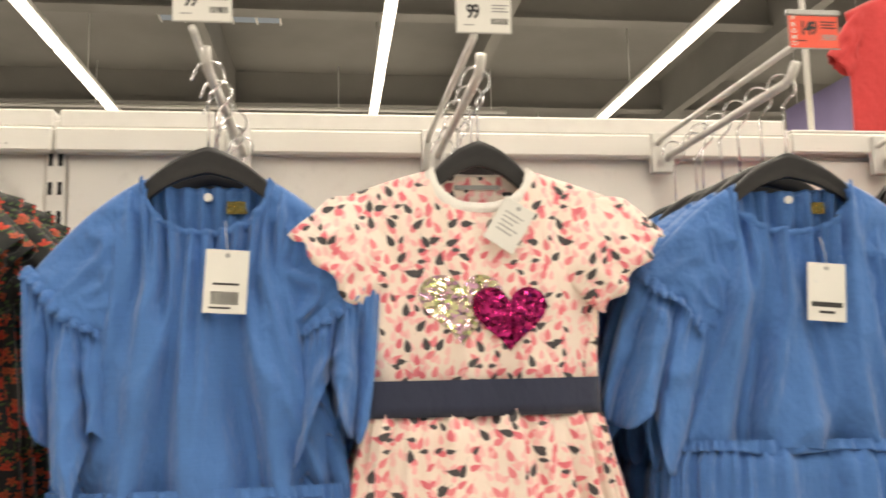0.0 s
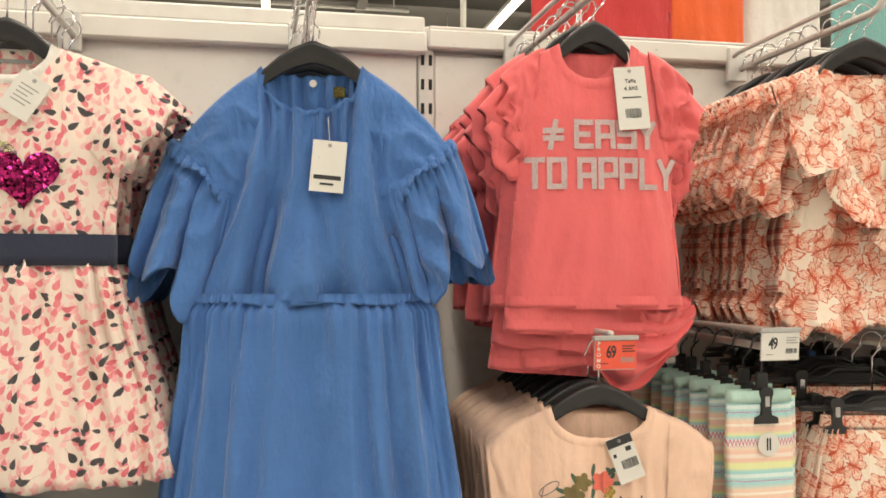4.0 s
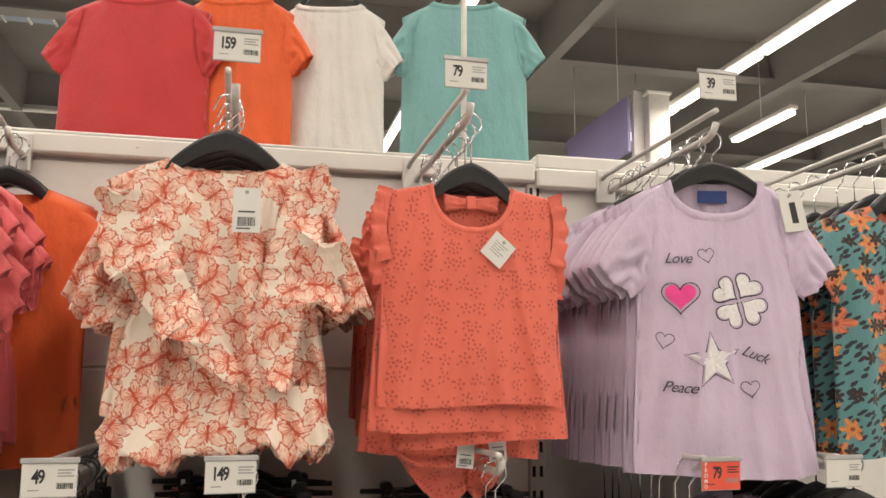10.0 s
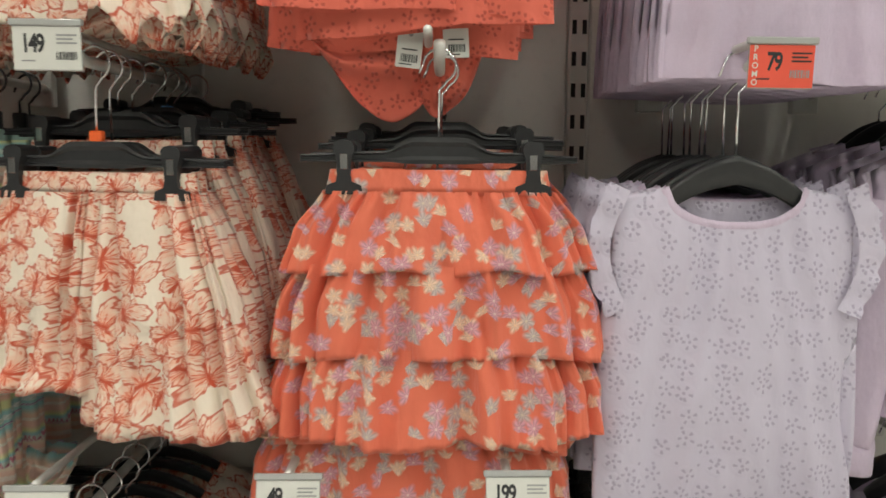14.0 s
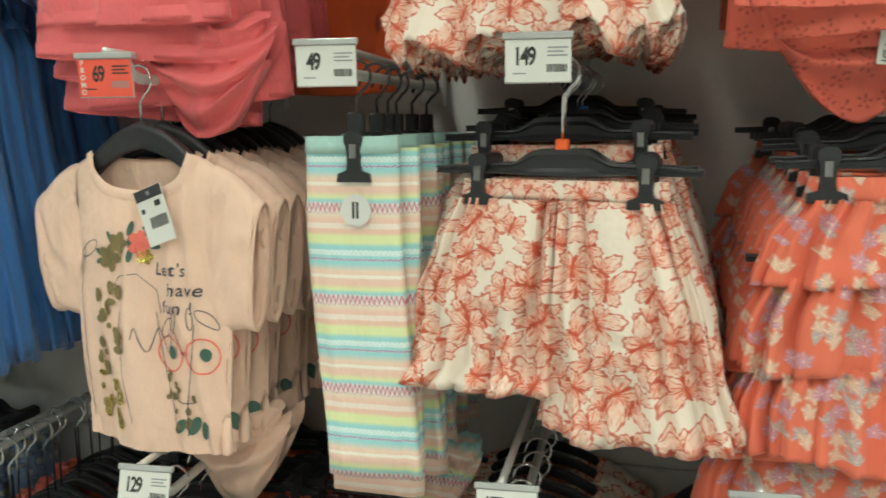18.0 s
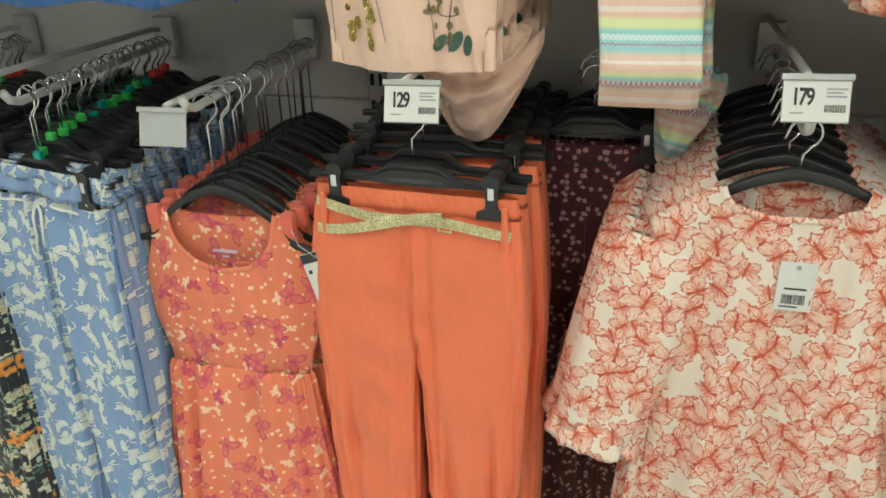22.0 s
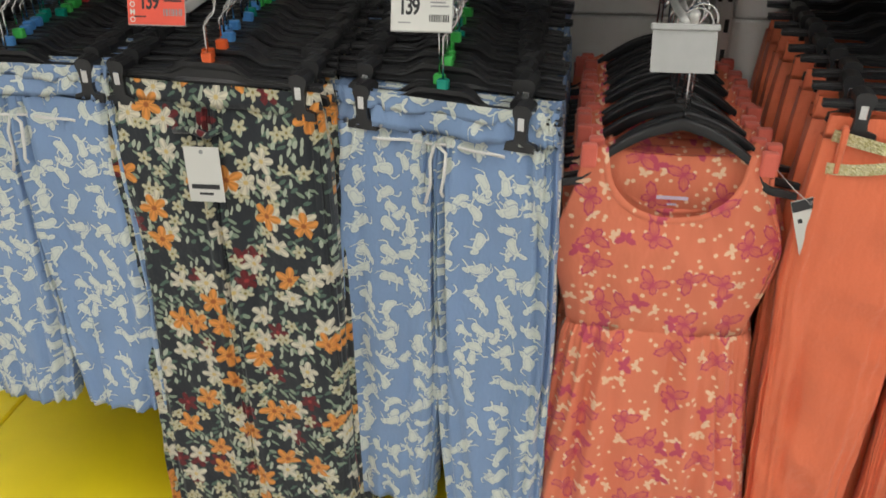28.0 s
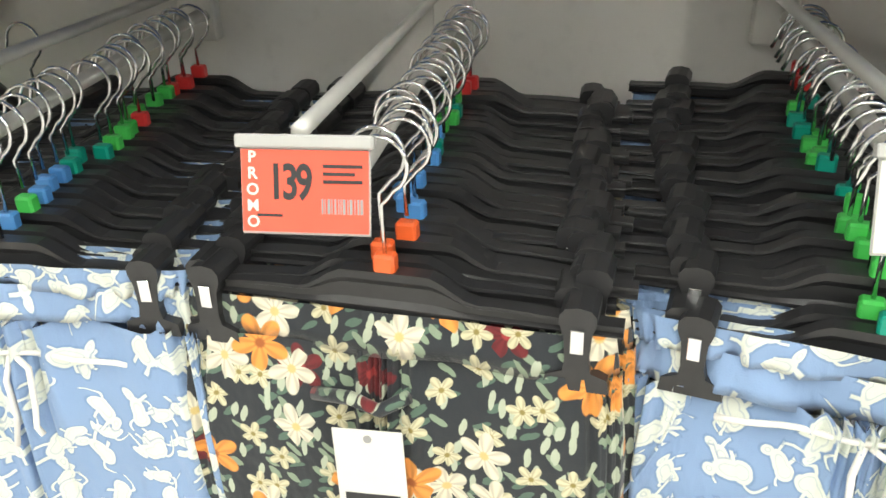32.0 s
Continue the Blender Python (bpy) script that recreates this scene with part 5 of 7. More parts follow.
def decal_text(body, words, size, cx, cz, material, parent, bold=0.0, space=1.0, shear=0.0, turn=0.0, name="lettering", lift=0.0042, label=""):
    text_mesh(words, size, "lettering", shear, space, bold)
    pts, faces = TEXTS[(words, size, shear, space, bold)]
    return decal(body, pts, faces, cx, cz, name, material, parent, lift, turn, label)


def heart_points(w, n=40):
    out = []
    for k in range(n):
        t0 = 2 * math.pi * k / n
        out.append((w / 32 * 16 * math.sin(t0) ** 3, w / 34 * (13 * math.cos(t0) - 5 * math.cos(2 * t0) - 2 * math.cos(3 * t0) - math.cos(4 * t0))))
    return out


def fan(pts):
    """A filled outline, cut into rings so that it can bend."""
    n = len(pts)
    cx, cz = sum(p[0] for p in pts) / n, sum(p[1] for p in pts) / n
    out = [(cx + (x - cx) * f, cz + (z - cz) * f) for f in (1, 0.66, 0.33) for x, z in pts] + [(cx, cz)]
    faces = []
    for r in range(2):
        faces += [(r * n + i, r * n + (i + 1) % n, (r + 1) * n + (i + 1) % n, (r + 1) * n + i) for i in range(n)]
    faces += [(2 * n + i, 2 * n + (i + 1) % n, 3 * n) for i in range(n)]
    return out, faces


def outline(pts, w, closed=True):
    """A line of that width along the points."""
    n = len(pts)
    out, faces = [], []
    for i in range(n):
        a, b = (pts[(i - 1) % n], pts[(i + 1) % n]) if closed else (pts[max(0, i - 1)], pts[min(n - 1, i + 1)])
        dx, dz = b[0] - a[0], b[1] - a[1]
        q = math.hypot(dx, dz) or 1
        out += [(pts[i][0] - dz / q * w / 2, pts[i][1] + dx / q * w / 2), (pts[i][0] + dz / q * w / 2, pts[i][1] - dx / q * w / 2)]
    for i in range(n if closed else n - 1):
        j = (i + 1) % n
        faces.append((2 * i, 2 * i + 1, 2 * j + 1, 2 * j))
    return out, faces


def oval(rx, rz, n=20, wob=0.0):
    return [(rx * math.cos(2 * math.pi * k / n) * (1 + wob * math.sin(3 * k)), rz * math.sin(2 * math.pi * k / n)) for k in range(n)]


# the blue dresses
def blue_dress(hem, waist, seed):
    body = Top(0.077, -0.144, 0.140, -0.188, 0.132, 0.174, waist, 0.066, 0.010, 0.030, 0.011, 5, seed, 0.0, 0.58, 0.0120, crease=0.020, wrinkle=1.3)

    def build(ob, fine):
        part("bodice", body.mesh("bodice", *res(fine)), M["blue_cloth"], ob)
        part("skirt", ring_cloth("skirt", [(waist + 0.004, 0.170, 0.018), (waist - 0.014, 0.184, 0.036), (-0.965, 0.240, 0.058)], 300 if fine else 110, 26 if fine else 12, 0.015, 13, seed, 0, 0.7, 0.009, 0.014, 0, True, None, 0.012, 0, 0, 5.0), M["blue_cloth"], ob)
        part("waist_seam", ring_cloth("waist_seam", [(waist + 0.013, 0.1745, 0.0275), (waist - 0.004, 0.1765, 0.0310)], 340 if fine else 110, 5, 0.0055, 41, seed, 0, 0.7, 0.0055, 0.008), M["blue_cloth"], ob, "narrow gathered waist frill")
        n, w = (40, 72) if fine else (14, 18)
        for side in (-1, 1):
            part("sleeve", panel_sleeve("sleeve", side, (0.070, -0.141), (0.088, -0.345), (0.208, -0.262), (0.122, -0.340), 0.022, n, w // 2, seed + side, 0.010, 0, 4, 0.016), M["blue_cloth"], ob)
            part("sleeve_frill", panel_sleeve("sleeve_frill", side, (0.205, -0.247), (0.112, -0.329), (0.216, -0.262), (0.120, -0.345), 0.028, 4, w, seed, 0, 0.007, 9, 0.004, 0.012), M["blue_cloth"], ob, "narrow gathered seam frill")
            part("sleeve_flounce", panel_sleeve("sleeve_flounce", side, (0.212, -0.256), (0.118, -0.339), hem[0], hem[1], 0.026, n, w, 2 * seed + side, 0.012, 0.034, 2.6, 0.004, 0.10, -0.006, 0.008), M["blue_cloth"], ob)
        if fine:
            part("neck_binding", body.collar("neck_binding", 0.006, 0.0012), M["blue_cloth"], ob)

    def details(ob):
        part("neck_label", box_mesh("neck_label", 0.022, 0.048, 0.008, 0.0095, -0.184, -0.168), M["gold_foil"], ob, "small beige woven neck label")
        part("button", plate_mesh("button", oval(0.0055, 0.0055, 12), 0.003, 0.0065), M["paper"], ob, "small white button", (0.0, 0, -0.164))
        y = in_front(body, 0.030, -0.255, 0.05, 0.076)
        hang_tag(ob, 0.030, y, -0.255 if seed > 2 else -0.235, 0.050, 0.076, 3 if seed < 2 else 5, "bars" if seed < 2 else "brand", (0.026, y + 0.004, -0.22 if seed > 2 else -0.2))

    return Kind("blue_dress", "cornflower blue cotton dress with flounced sleeves, on a hanger", "dress", build, details, "cornflower blue cotton dress with flounced sleeves and a white hang tag", body=body, apex=-0.102)


# the spotted dress with the sequin hearts
def fleck_dress():
    body = Top(0.062, -0.128, 0.165, -0.160, 0.152, 0.146, -0.402, 0.048, 0.006, 0.026, 0.004, 4, 3.3, 0.0, 0.5)

    def build(ob, fine):
        part("bodice", body.mesh("bodice", *res(fine)), M["fleck"], ob)
        part("sash", ring_cloth("sash", [(-0.394, 0.1485, 0.031), (-0.438, 0.1485, 0.033)], 72, 4, 0.001, 3, 1, 0, 0.66), M["navy_cloth"], ob, "navy sash")
        part("skirt", ring_cloth("skirt", [(-0.428, 0.145, 0.016), (-0.451, 0.152, 0.032), (-0.74, 0.225, 0.06)], 200 if fine else 80, 22 if fine else 12, 0.013, 19, 2.0, 0, 0.72, 0.006, 0, 0, True, None, 0.010), M["fleck"], ob)
        for side in (-1, 1):
            part("sleeve", sleeve_mesh("sleeve", side, (0.140, 0.0, -0.215), (0.196, -0.004, -0.262), (0.072, 0.024), (0.068, 0.032), 48, 10, 0.006, 9, 1.5 * side), M["fleck"], ob)
        part("neck_band", body.collar("neck_band", 0.011), M["white_cloth"], ob, "cream neck band")

    def details(ob):
        pts, f = fan(heart_points(0.105))
        decal(body, pts, f, -0.030, -0.302, "pale_heart", M["green_sequin"], ob, 0.0025, 0, "silvery sequin heart")
        pts, f = fan(heart_points(0.095))
        decal(body, pts, f, 0.030, -0.315, "dark_heart", M["pink_sequin"], ob, 0.0045, 0, "dark pink sequin heart")
        y = in_front(body, 0.035, -0.18, 0.05, 0.07)
        hang_tag(ob, 0.048, y, -0.178, 0.044, 0.062, 32, "side", None)
        part("back_label", bars_mesh("back_label", [(-0.03, -0.151, 0.06, 0.006)]), M["grey_ink"], ob, at=(0, 0.012, 0))

    return Kind("spotted_dress", "cream jersey dress with pink and black flecks and a navy sash", "dress", build, details, "cream flecked jersey dress with navy sash and sequin hearts", body=body, apex=-0.090)


# the pink top
STROKES = {
    "E": [[(1, 1), (0, 1), (0, 0), (1, 0)], [(0, 0.5), (0.8, 0.5)]],
    "A": [[(0, 0), (0, 1), (1, 1), (1, 0)], [(0, 0.42), (1, 0.42)]],
    "S": [[(1, 1), (0, 1), (0, 0.52), (1, 0.52), (1, 0), (0, 0)]],
    "Y": [[(0, 1), (0.5, 0.45), (1, 1)], [(0.5, 0.5), (0.5, 0)]],
    "T": [[(0, 1), (1, 1)], [(0.5, 1), (0.5, 0)]],
    "O": [[(0, 0), (0, 1), (1, 1), (1, 0), (0, 0)]],
    "P": [[(0, 0), (0, 1), (1, 1), (1, 0.42), (0, 0.42)]],
    "L": [[(0, 1), (0, 0), (1, 0)]],
    "#": [[(0.0, 0.36), (1, 0.36)], [(0.0, 0.66), (1, 0.66)], [(0.30, 0.0), (0.62, 1.0)]],
}


def block_word(word, x, z, wide, tall, gap, pen):
    """Square-cut letters drawn with a broad pen: points and faces round the left end of the foot line."""
    pts, faces = [], []
    for ch in word:
        if ch != " ":
            for stroke in STROKES[ch]:
                for (ax, az), (bx, bz) in zip(stroke, stroke[1:]):
                    a, b = Vector((x + ax * wide, z + az * tall)), Vector((x + bx * wide, z + bz * tall))
                    d = (b - a).normalized()
                    a, b, across = a - d * pen * 0.48, b + d * pen * 0.48, Vector((-d.y, d.x)) * pen / 2
                    o, steps = len(pts), 5
                    for k in range(steps + 1):
                        c = a.lerp(b, k / steps)
                        pts += [tuple(c + across), tuple(c - across)]
                    faces += [(o + 2 * k, o + 2 * k + 1, o + 2 * k + 3, o + 2 * k + 2) for k in range(steps)]
        x += wide + gap if ch != " " else wide * 0.62
    return pts, faces


def pink_top():
    body = Top(0.060, -0.088, 0.132, -0.118, 0.124, 0.143, -0.500, 0.056, 0.012, 0.026, 0.003, 3, 1.7, 0.010, 0.62, crease=0.004, wrinkle=0.6)

    def build(ob, fine):
        part("body", body.mesh("body", *res(fine)), M["pink_cloth"], ob)
        part("neck_band", body.collar("neck_band", 0.015), M["pink_cloth"], ob)
        part("hem_band", ring_cloth("hem_band", [(-0.486, 0.1415, 0.0175), (-0.503, 0.1420, 0.0180)], 60, 4, 0.0012, 5, 1.0, 0, 0.5), M["pink_cloth"], ob)
        n = 22 if fine else 12
        for side in (-1, 1):
            part("sleeve", panel_sleeve("sleeve", side, (0.096, -0.098), (0.112, -0.262), (0.184, -0.186), (0.147, -0.272), 0.010, n, n, side * 1.1, 0.010, 0.004, 2, 0.004, 0.02), M["pink_cloth"], ob)
            part("shoulder_frill", panel_sleeve("shoulder_frill", side, (0.088, -0.093), (0.108, -0.236), (0.161, -0.142), (0.143, -0.238), 0.015, n, n, 3 + side * 2.1, 0.008, 0.008, 1.6, 0.004, 0.04, -0.005), M["pink_cloth"], ob, "shoulder frill")

    def details(ob):
        for name, word, x, z, wide, tall in (("lettering", "EASY", -0.034, -0.250, 0.0235, 0.038), ("lettering", "TO APPLY", -0.110, -0.314, 0.0225, 0.042), ("lettering", "#", -0.082, -0.252, 0.025, 0.040)):
            pts, faces = block_word(word, x, z, wide, tall, 0.0110, 0.0086)
            decal(body, pts, faces, 0, 0, name, M["silver_print"], ob, 0.0028)
        y = in_front(body, 0.050, -0.122, 0.05, 0.1)
        hang_tag(ob, 0.050, y, -0.124, 0.052, 0.100, -5, "size", (0.05, y + 0.004, -0.10), 4)

    return Kind("pink_top", "coral pink jersey T-shirt with shoulder frills, on a hanger", "t-shirt", build, details, "coral pink jersey T-shirt with silver lettering and a long white tag", body=body, apex=-0.047)


# the butterfly blouse
def blouse():
    body = Top(0.084, -0.096, 0.176, -0.136, 0.142, 0.160, -0.480, 0.026, 0.012, 0.030, 0.008, 5, 2.4, 0.02, 0.58, 0.004, crease=0.024, wrinkle=2.6)

    def build(ob, fine):
        part("body", body.mesh("body", *res(fine)), M["butterfly"], ob)
        m = 34 if fine else 16
        for side in (-1, 1):
            part("sleeve", panel_sleeve("sleeve", side, (0.120, -0.116), (0.120, -0.315), (0.232, -0.318), (0.122, -0.345), 0.020, m, m, side * 2.0, 0.034, 0.012, 2.3, 0.022, 0.05), M["butterfly"], ob)
            n = 90
            path = []
            for k in range(n + 1):
                f = k / n
                x = 0.105 - 0.070 * math.sin(f * 1.9) + 0.030 * f if side > 0 else -0.098 + 0.035 * f + 0.10 * f * f
                z = -0.112 - (0.330 if side > 0 else 0.300) * f
                path.append((x, min(body.on_front(x, z), body.on_front(x + 0.02, z), body.on_front(x - 0.02, z)) - 0.003, z))
            part("flounce", flounce_mesh("flounce", path, 0.105 if side > 0 else 0.090, 0.034, 3.0, side * 1.3 + 0.8, 0.018, side), M["butterfly"], ob, "gathered flounce")
        part("hem_flounce", ring_cloth("hem_flounce", [(-0.440, 0.148, 0.020), (-0.47, 0.152, 0.030), (-0.55, 0.166, 0.050)], 170 if fine else 60, 12, 0.012, 13, 4.1, 0.004, 0.75, 0.0, 0.045, 0, True, None, 0.010, 0, 0, 9.0), M["butterfly"], ob, "pointed hem flounce")

    def details(ob):
        y = in_front(body, 0.036, -0.15, 0.04, 0.07) - 0.018
        hang_tag(ob, 0.036, y, -0.150, 0.040, 0.068, -1, "bars", None, 6)
        part("back_label", box_mesh("back_label", -0.018, 0.018, 0.012, 0.013, -0.128, -0.118), M["paper"], ob)

    return Kind("butterfly_blouse", "cream lawn blouse with red butterfly line print and flounces", "blouse", build, details, "cream blouse with red butterfly line print, crossed flounces and a tag", body=body, apex=-0.048)


# the coral eyelet top
def coral_top():
    body = Top(0.068, -0.116, 0.148, -0.132, 0.146, 0.150, -0.468, 0.072, 0.016, 0.022, 0.004, 4, 0.6, 0.003, 0.6)

    def build(ob, fine):
        part("body", body.mesh("body", *res(fine)), M["coral_eyelet"], ob)
        part("neck_band", body.collar("neck_band", 0.008), M["coral_cloth"], ob)
        for side in (-1, 1):
            path = [(side * (0.134 + 0.010 * math.sin(math.pi * k / 24)), -0.004, -0.126 - 0.115 * k / 24) for k in range(25)]
            part("shoulder_frill", ribbon_mesh("shoulder_frill", path, (0.004, 0.020), -1, 0.004, 4, side * 2, out=side), M["coral_cloth"], ob)

    def details(ob):
        y = in_front(body, 0.04, -0.2, 0.05, 0.05)
        hang_tag(ob, 0.053, y, -0.205, 0.043, 0.046, 40, "side", None, 3)
        part("bow_loop", panel_sleeve("bow_loop", 1, (0.004, -0.136), (0.004, -0.150), (0.046, -0.128), (0.046, -0.158), 0.006, 10, 10, 1.0, 0.004, 0, 2, 0, 0, 0.004), M["coral_cloth"], ob, "loop of a flat bow on the back neck")
        part("bow_loop", panel_sleeve("bow_loop", -1, (0.004, -0.136), (0.004, -0.150), (0.046, -0.128), (0.046, -0.158), 0.006, 10, 10, 2.0, 0.004, 0, 2, 0, 0, 0.004), M["coral_cloth"], ob, "loop of a flat bow on the back neck")
        part("bow_knot", box_mesh("bow_knot", -0.008, 0.008, -0.006, 0.008, -0.154, -0.131, 0.004, 2), M["coral_cloth"], ob)

    return Kind("eyelet_top", "coral eyelet jersey top with frilled armholes, on a hanger", "top", build, details, "coral eyelet jersey top with frilled armholes and a square tag", body=body, apex=-0.076)


# the lilac T-shirt
def lilac_tee():
    body = Top(0.080, -0.082, 0.150, -0.118, 0.142, 0.156, -0.580, 0.062, 0.004, 0.026, 0.006, 2, 2.9, 0.010, 0.62)

    def build(ob, fine):
        part("body", body.mesh("body", *res(fine)), M["lilac_cloth"], ob)
        part("neck_band", body.collar("neck_band", 0.012), M["lilac_cloth"], ob)
        for side in (-1, 1):
            part("sleeve", panel_sleeve("sleeve", side, (0.104, -0.098), (0.120, -0.262), (0.212, -0.232), (0.150, -0.290), 0.018, 24 if fine else 12, 24 if fine else 12, side * 0.7, 0.010, 0.004, 2, 0.014, 0.01), M["lilac_cloth"], ob)

    def details(ob):
        part("neck_label", box_mesh("neck_label", -0.026, 0.026, 0.006, 0.0075, -0.118, -0.096), M["blue_label"], ob, "blue woven neck label")
        pts, f = fan(heart_points(0.052))
        decal(body, pts, f, -0.072, -0.285, "pink_heart", M["hot_pink"], ob, 0.002, 0, "hot pink printed heart")
        decal(body, *outline(heart_points(0.064), 0.0018), -0.072, -0.286, "heart_outline", M["dark_print"], ob)
        for k in range(4):
            pts, f = fan(heart_points(0.044))
            a = radians(57 + 90 * k)
            decal(body, pts, f, 0.028 + 0.028 * math.cos(a), -0.292 + 0.028 * math.sin(a), "clover_leaf", M["white_print"], ob, 0.0022, -33 + 90 * k)
            decal(body, *outline(heart_points(0.050), 0.0018), 0.029 + 0.029 * math.cos(a), -0.293 + 0.029 * math.sin(a), "leaf_outline", M["dark_print"], ob, 0.0016, -33 + 90 * k)
        star = [((0.042 if k % 2 == 0 else 0.018) * math.sin(k * math.pi / 5), (0.042 if k % 2 == 0 else 0.018) * math.cos(k * math.pi / 5)) for k in range(10)]
        decal(body, *fan(star), -0.020, -0.395, "star", M["white_print"], ob, 0.002, 6, "white printed star")
        decal(body, *outline([(x * 1.18, z * 1.18) for x, z in star], 0.002), -0.021, -0.396, "star_outline", M["dark_print"], ob, 0.0014, 6)
        for hx, hz, hs, ht in ((-0.025, -0.215, 0.030, 8), (-0.100, -0.360, 0.032, -10), (0.042, -0.440, 0.032, 6)):
            decal(body, *outline(heart_points(hs), 0.0014), hx, hz, "small_heart", M["dark_print"], ob, 0.0016, ht)
        for word, wx, wz, wt in (("Love", -0.075, -0.222, 0), ("Luck", 0.050, -0.385, -22), ("Peace", -0.080, -0.440, -4)):
            decal_text(body, word, 0.026, wx, wz, M["dark_print"], ob, 0.0, 0.9, 0.4, wt)
        y = in_front(body, 0.125, -0.10, 0.04, 0.07)
        hang_tag(ob, 0.128, y, -0.100, 0.042, 0.072, -8, "mono", None)

    return Kind("lilac_tshirt", "pale lilac jersey T-shirt on a hanger", "t-shirt", build, details, "pale lilac T-shirt with white clover, star and pink heart print", body=body, apex=-0.046)


# a plain dress or top for the outer ends
def plain_top(name, label, category, mat, body, sleeves=True, skirt=None, tip=(0.21, -0.25), tag=None):
    def build(ob, fine):
        if tag:
            hang_tag(ob, tag[0], -0.034, tag[1], 0.044, 0.080, tag[2], "block", None, 5)
        part("body", body.mesh("body", 32, 22), M[mat], ob)
        if skirt:
            part("skirt", ring_cloth("skirt", skirt, 64, 12, 0.009, 7, body.seed, 0, 0.7, 0.003), M[mat], ob)
        if sleeves:
            for side in (-1, 1):
                part("sleeve", panel_sleeve("sleeve", side, (body.shoulder * 0.70, body.z_sh + 0.012), (body.chest * 0.86, body.z_sh - 0.165), (tip[0] + 0.012, tip[1] + 0.035), (tip[0] - 0.050, tip[1] - 0.035), 0.018, 14, 14, side, 0.008, 0.004, 2, 0.012), M[mat], ob)

    return Kind(name, label, category, build, body=body, apex=body.z_neck + 0.04)


# the peach T-shirt
def peach_tee():
    body = Top(0.080, -0.098, 0.150, -0.136, 0.128, 0.116, -0.478, 0.050, 0.012, 0.024, 0.004, 2, 1.2, 0.012, 0.60)

    def build(ob, fine):
        part("body", body.mesh("body", *res(fine)), M["peach_cloth"], ob)
        part("neck_band", body.collar("neck_band", 0.012), M["peach_cloth"], ob)
        for side in (-1, 1):
            part("sleeve", panel_sleeve("sleeve", side, (0.112, -0.112), (0.104, -0.322), (0.176, -0.152), (0.160, -0.312), 0.018, 20 if fine else 12, 20 if fine else 12, side, 0.006, 0.002, 2, 0.006), M["peach_cloth"], ob)
            part("cuff", panel_sleeve("cuff", side, (0.168, -0.146), (0.152, -0.316), (0.182, -0.155), (0.166, -0.317), 0.0205, 4, 20 if fine else 12, side, 0.001), M["peach_cloth"], ob, "rolled cuff")
        if not fine:
            for cx in (0.042, 0.090):
                decal(body, *outline(oval(0.021, 0.023, 18), 0.0022), cx, -0.352, "red_ring", M["red_print"], ob)
            decal(body, *outline([(0.018 * math.cos(k * 0.524), 0.007 * math.sin(k * 0.524)) for k in range(12)], 0.0014), 0.100, -0.305, "line_drawing", M["dark_print"], ob, 0.003, 60)
            for lx, lz, turn in ((0.060, -0.452, 20), (0.082, -0.446, 75), (0.100, -0.455, 110)):
                decal(body, *fan(oval(0.015, 0.007, 12)), lx, lz, "printed_leaf", M["leaf_print"], ob, 0.0016, turn)
            for k in range(5):
                decal(body, *fan(oval(0.004, 0.005, 8)), 0.068 + 0.012 * math.sin(k * 2.4), -0.380 - 0.013 * k, "brown_spot", M["olive_print"], ob)

    def details(ob):
        # plain shapes stand in for the printed creatures: neck-like columns with gold spots
        for cx, cz, pts in ((-0.060, -0.33, [(-0.03, 0.11), (-0.045, 0.05), (-0.045, -0.03), (-0.05, -0.13)]), (0.0, -0.33, [(-0.045, 0.05), (-0.03, 0.075), (0.0, 0.08), (0.025, 0.06), (0.03, 0.03)]), (0.0, -0.33, [(-0.028, 0.03), (-0.032, 0.0), (-0.03, -0.06), (-0.02, -0.12)])):
            decal(body, *outline(pts, 0.0012, False), cx, cz, "line_drawing", M["dark_print"], ob)
        rnd = random.Random(5)
        for k in range(30):
            f = k / 30
            px, pz = -0.050 - 0.012 * f + rnd.uniform(-0.022, 0.022), -0.27 - 0.19 * f
            decal(body, *fan(oval(rnd.uniform(0.004, 0.009), rnd.uniform(0.004, 0.010), 12)), px, pz, "gold_spot", M["gold_foil"] if f > 0.6 else M["olive_print"], ob)
        for k in range(16):
            px, pz = 0.052 + rnd.uniform(-0.022, 0.022), -0.375 - 0.075 * rnd.random()
            decal(body, *fan(oval(rnd.uniform(0.002, 0.005), rnd.uniform(0.003, 0.006), 10)), px, pz, "brown_spot", M["olive_print"], ob)
        for cx in (0.042, 0.090):
            decal(body, *outline(oval(0.021, 0.023, 24), 0.0022), cx, -0.352, "red_ring", M["red_print"], ob)
        decal(body, *outline([(-0.006, 0), (0, 0.003), (0.006, 0)], 0.002, False), 0.066, -0.350, "red_bridge", M["red_print"], ob)
        decal(body, *outline([(-0.030, 0.06), (-0.028, 0.02), (-0.012, -0.06), (-0.008, -0.1)], 0.0012, False), 0.052, -0.36, "line_drawing", M["dark_print"], ob)
        decal(body, *outline([(0.030, 0.05), (0.024, 0.0), (0.012, -0.06), (0.010, -0.1)], 0.0012, False), 0.052, -0.36, "line_drawing", M["dark_print"], ob)
        for ex, ez, et in ((-0.082, -0.222, 35), (0.098, -0.305, -40), (0.040, -0.318, 50)):
            decal(body, *outline([(0.018 * math.cos(t1), 0.007 * math.sin(t1)) for t1 in [k * 0.393 for k in range(16)]], 0.0012), ex, ez, "line_drawing", M["dark_print"], ob, 0.003, et)
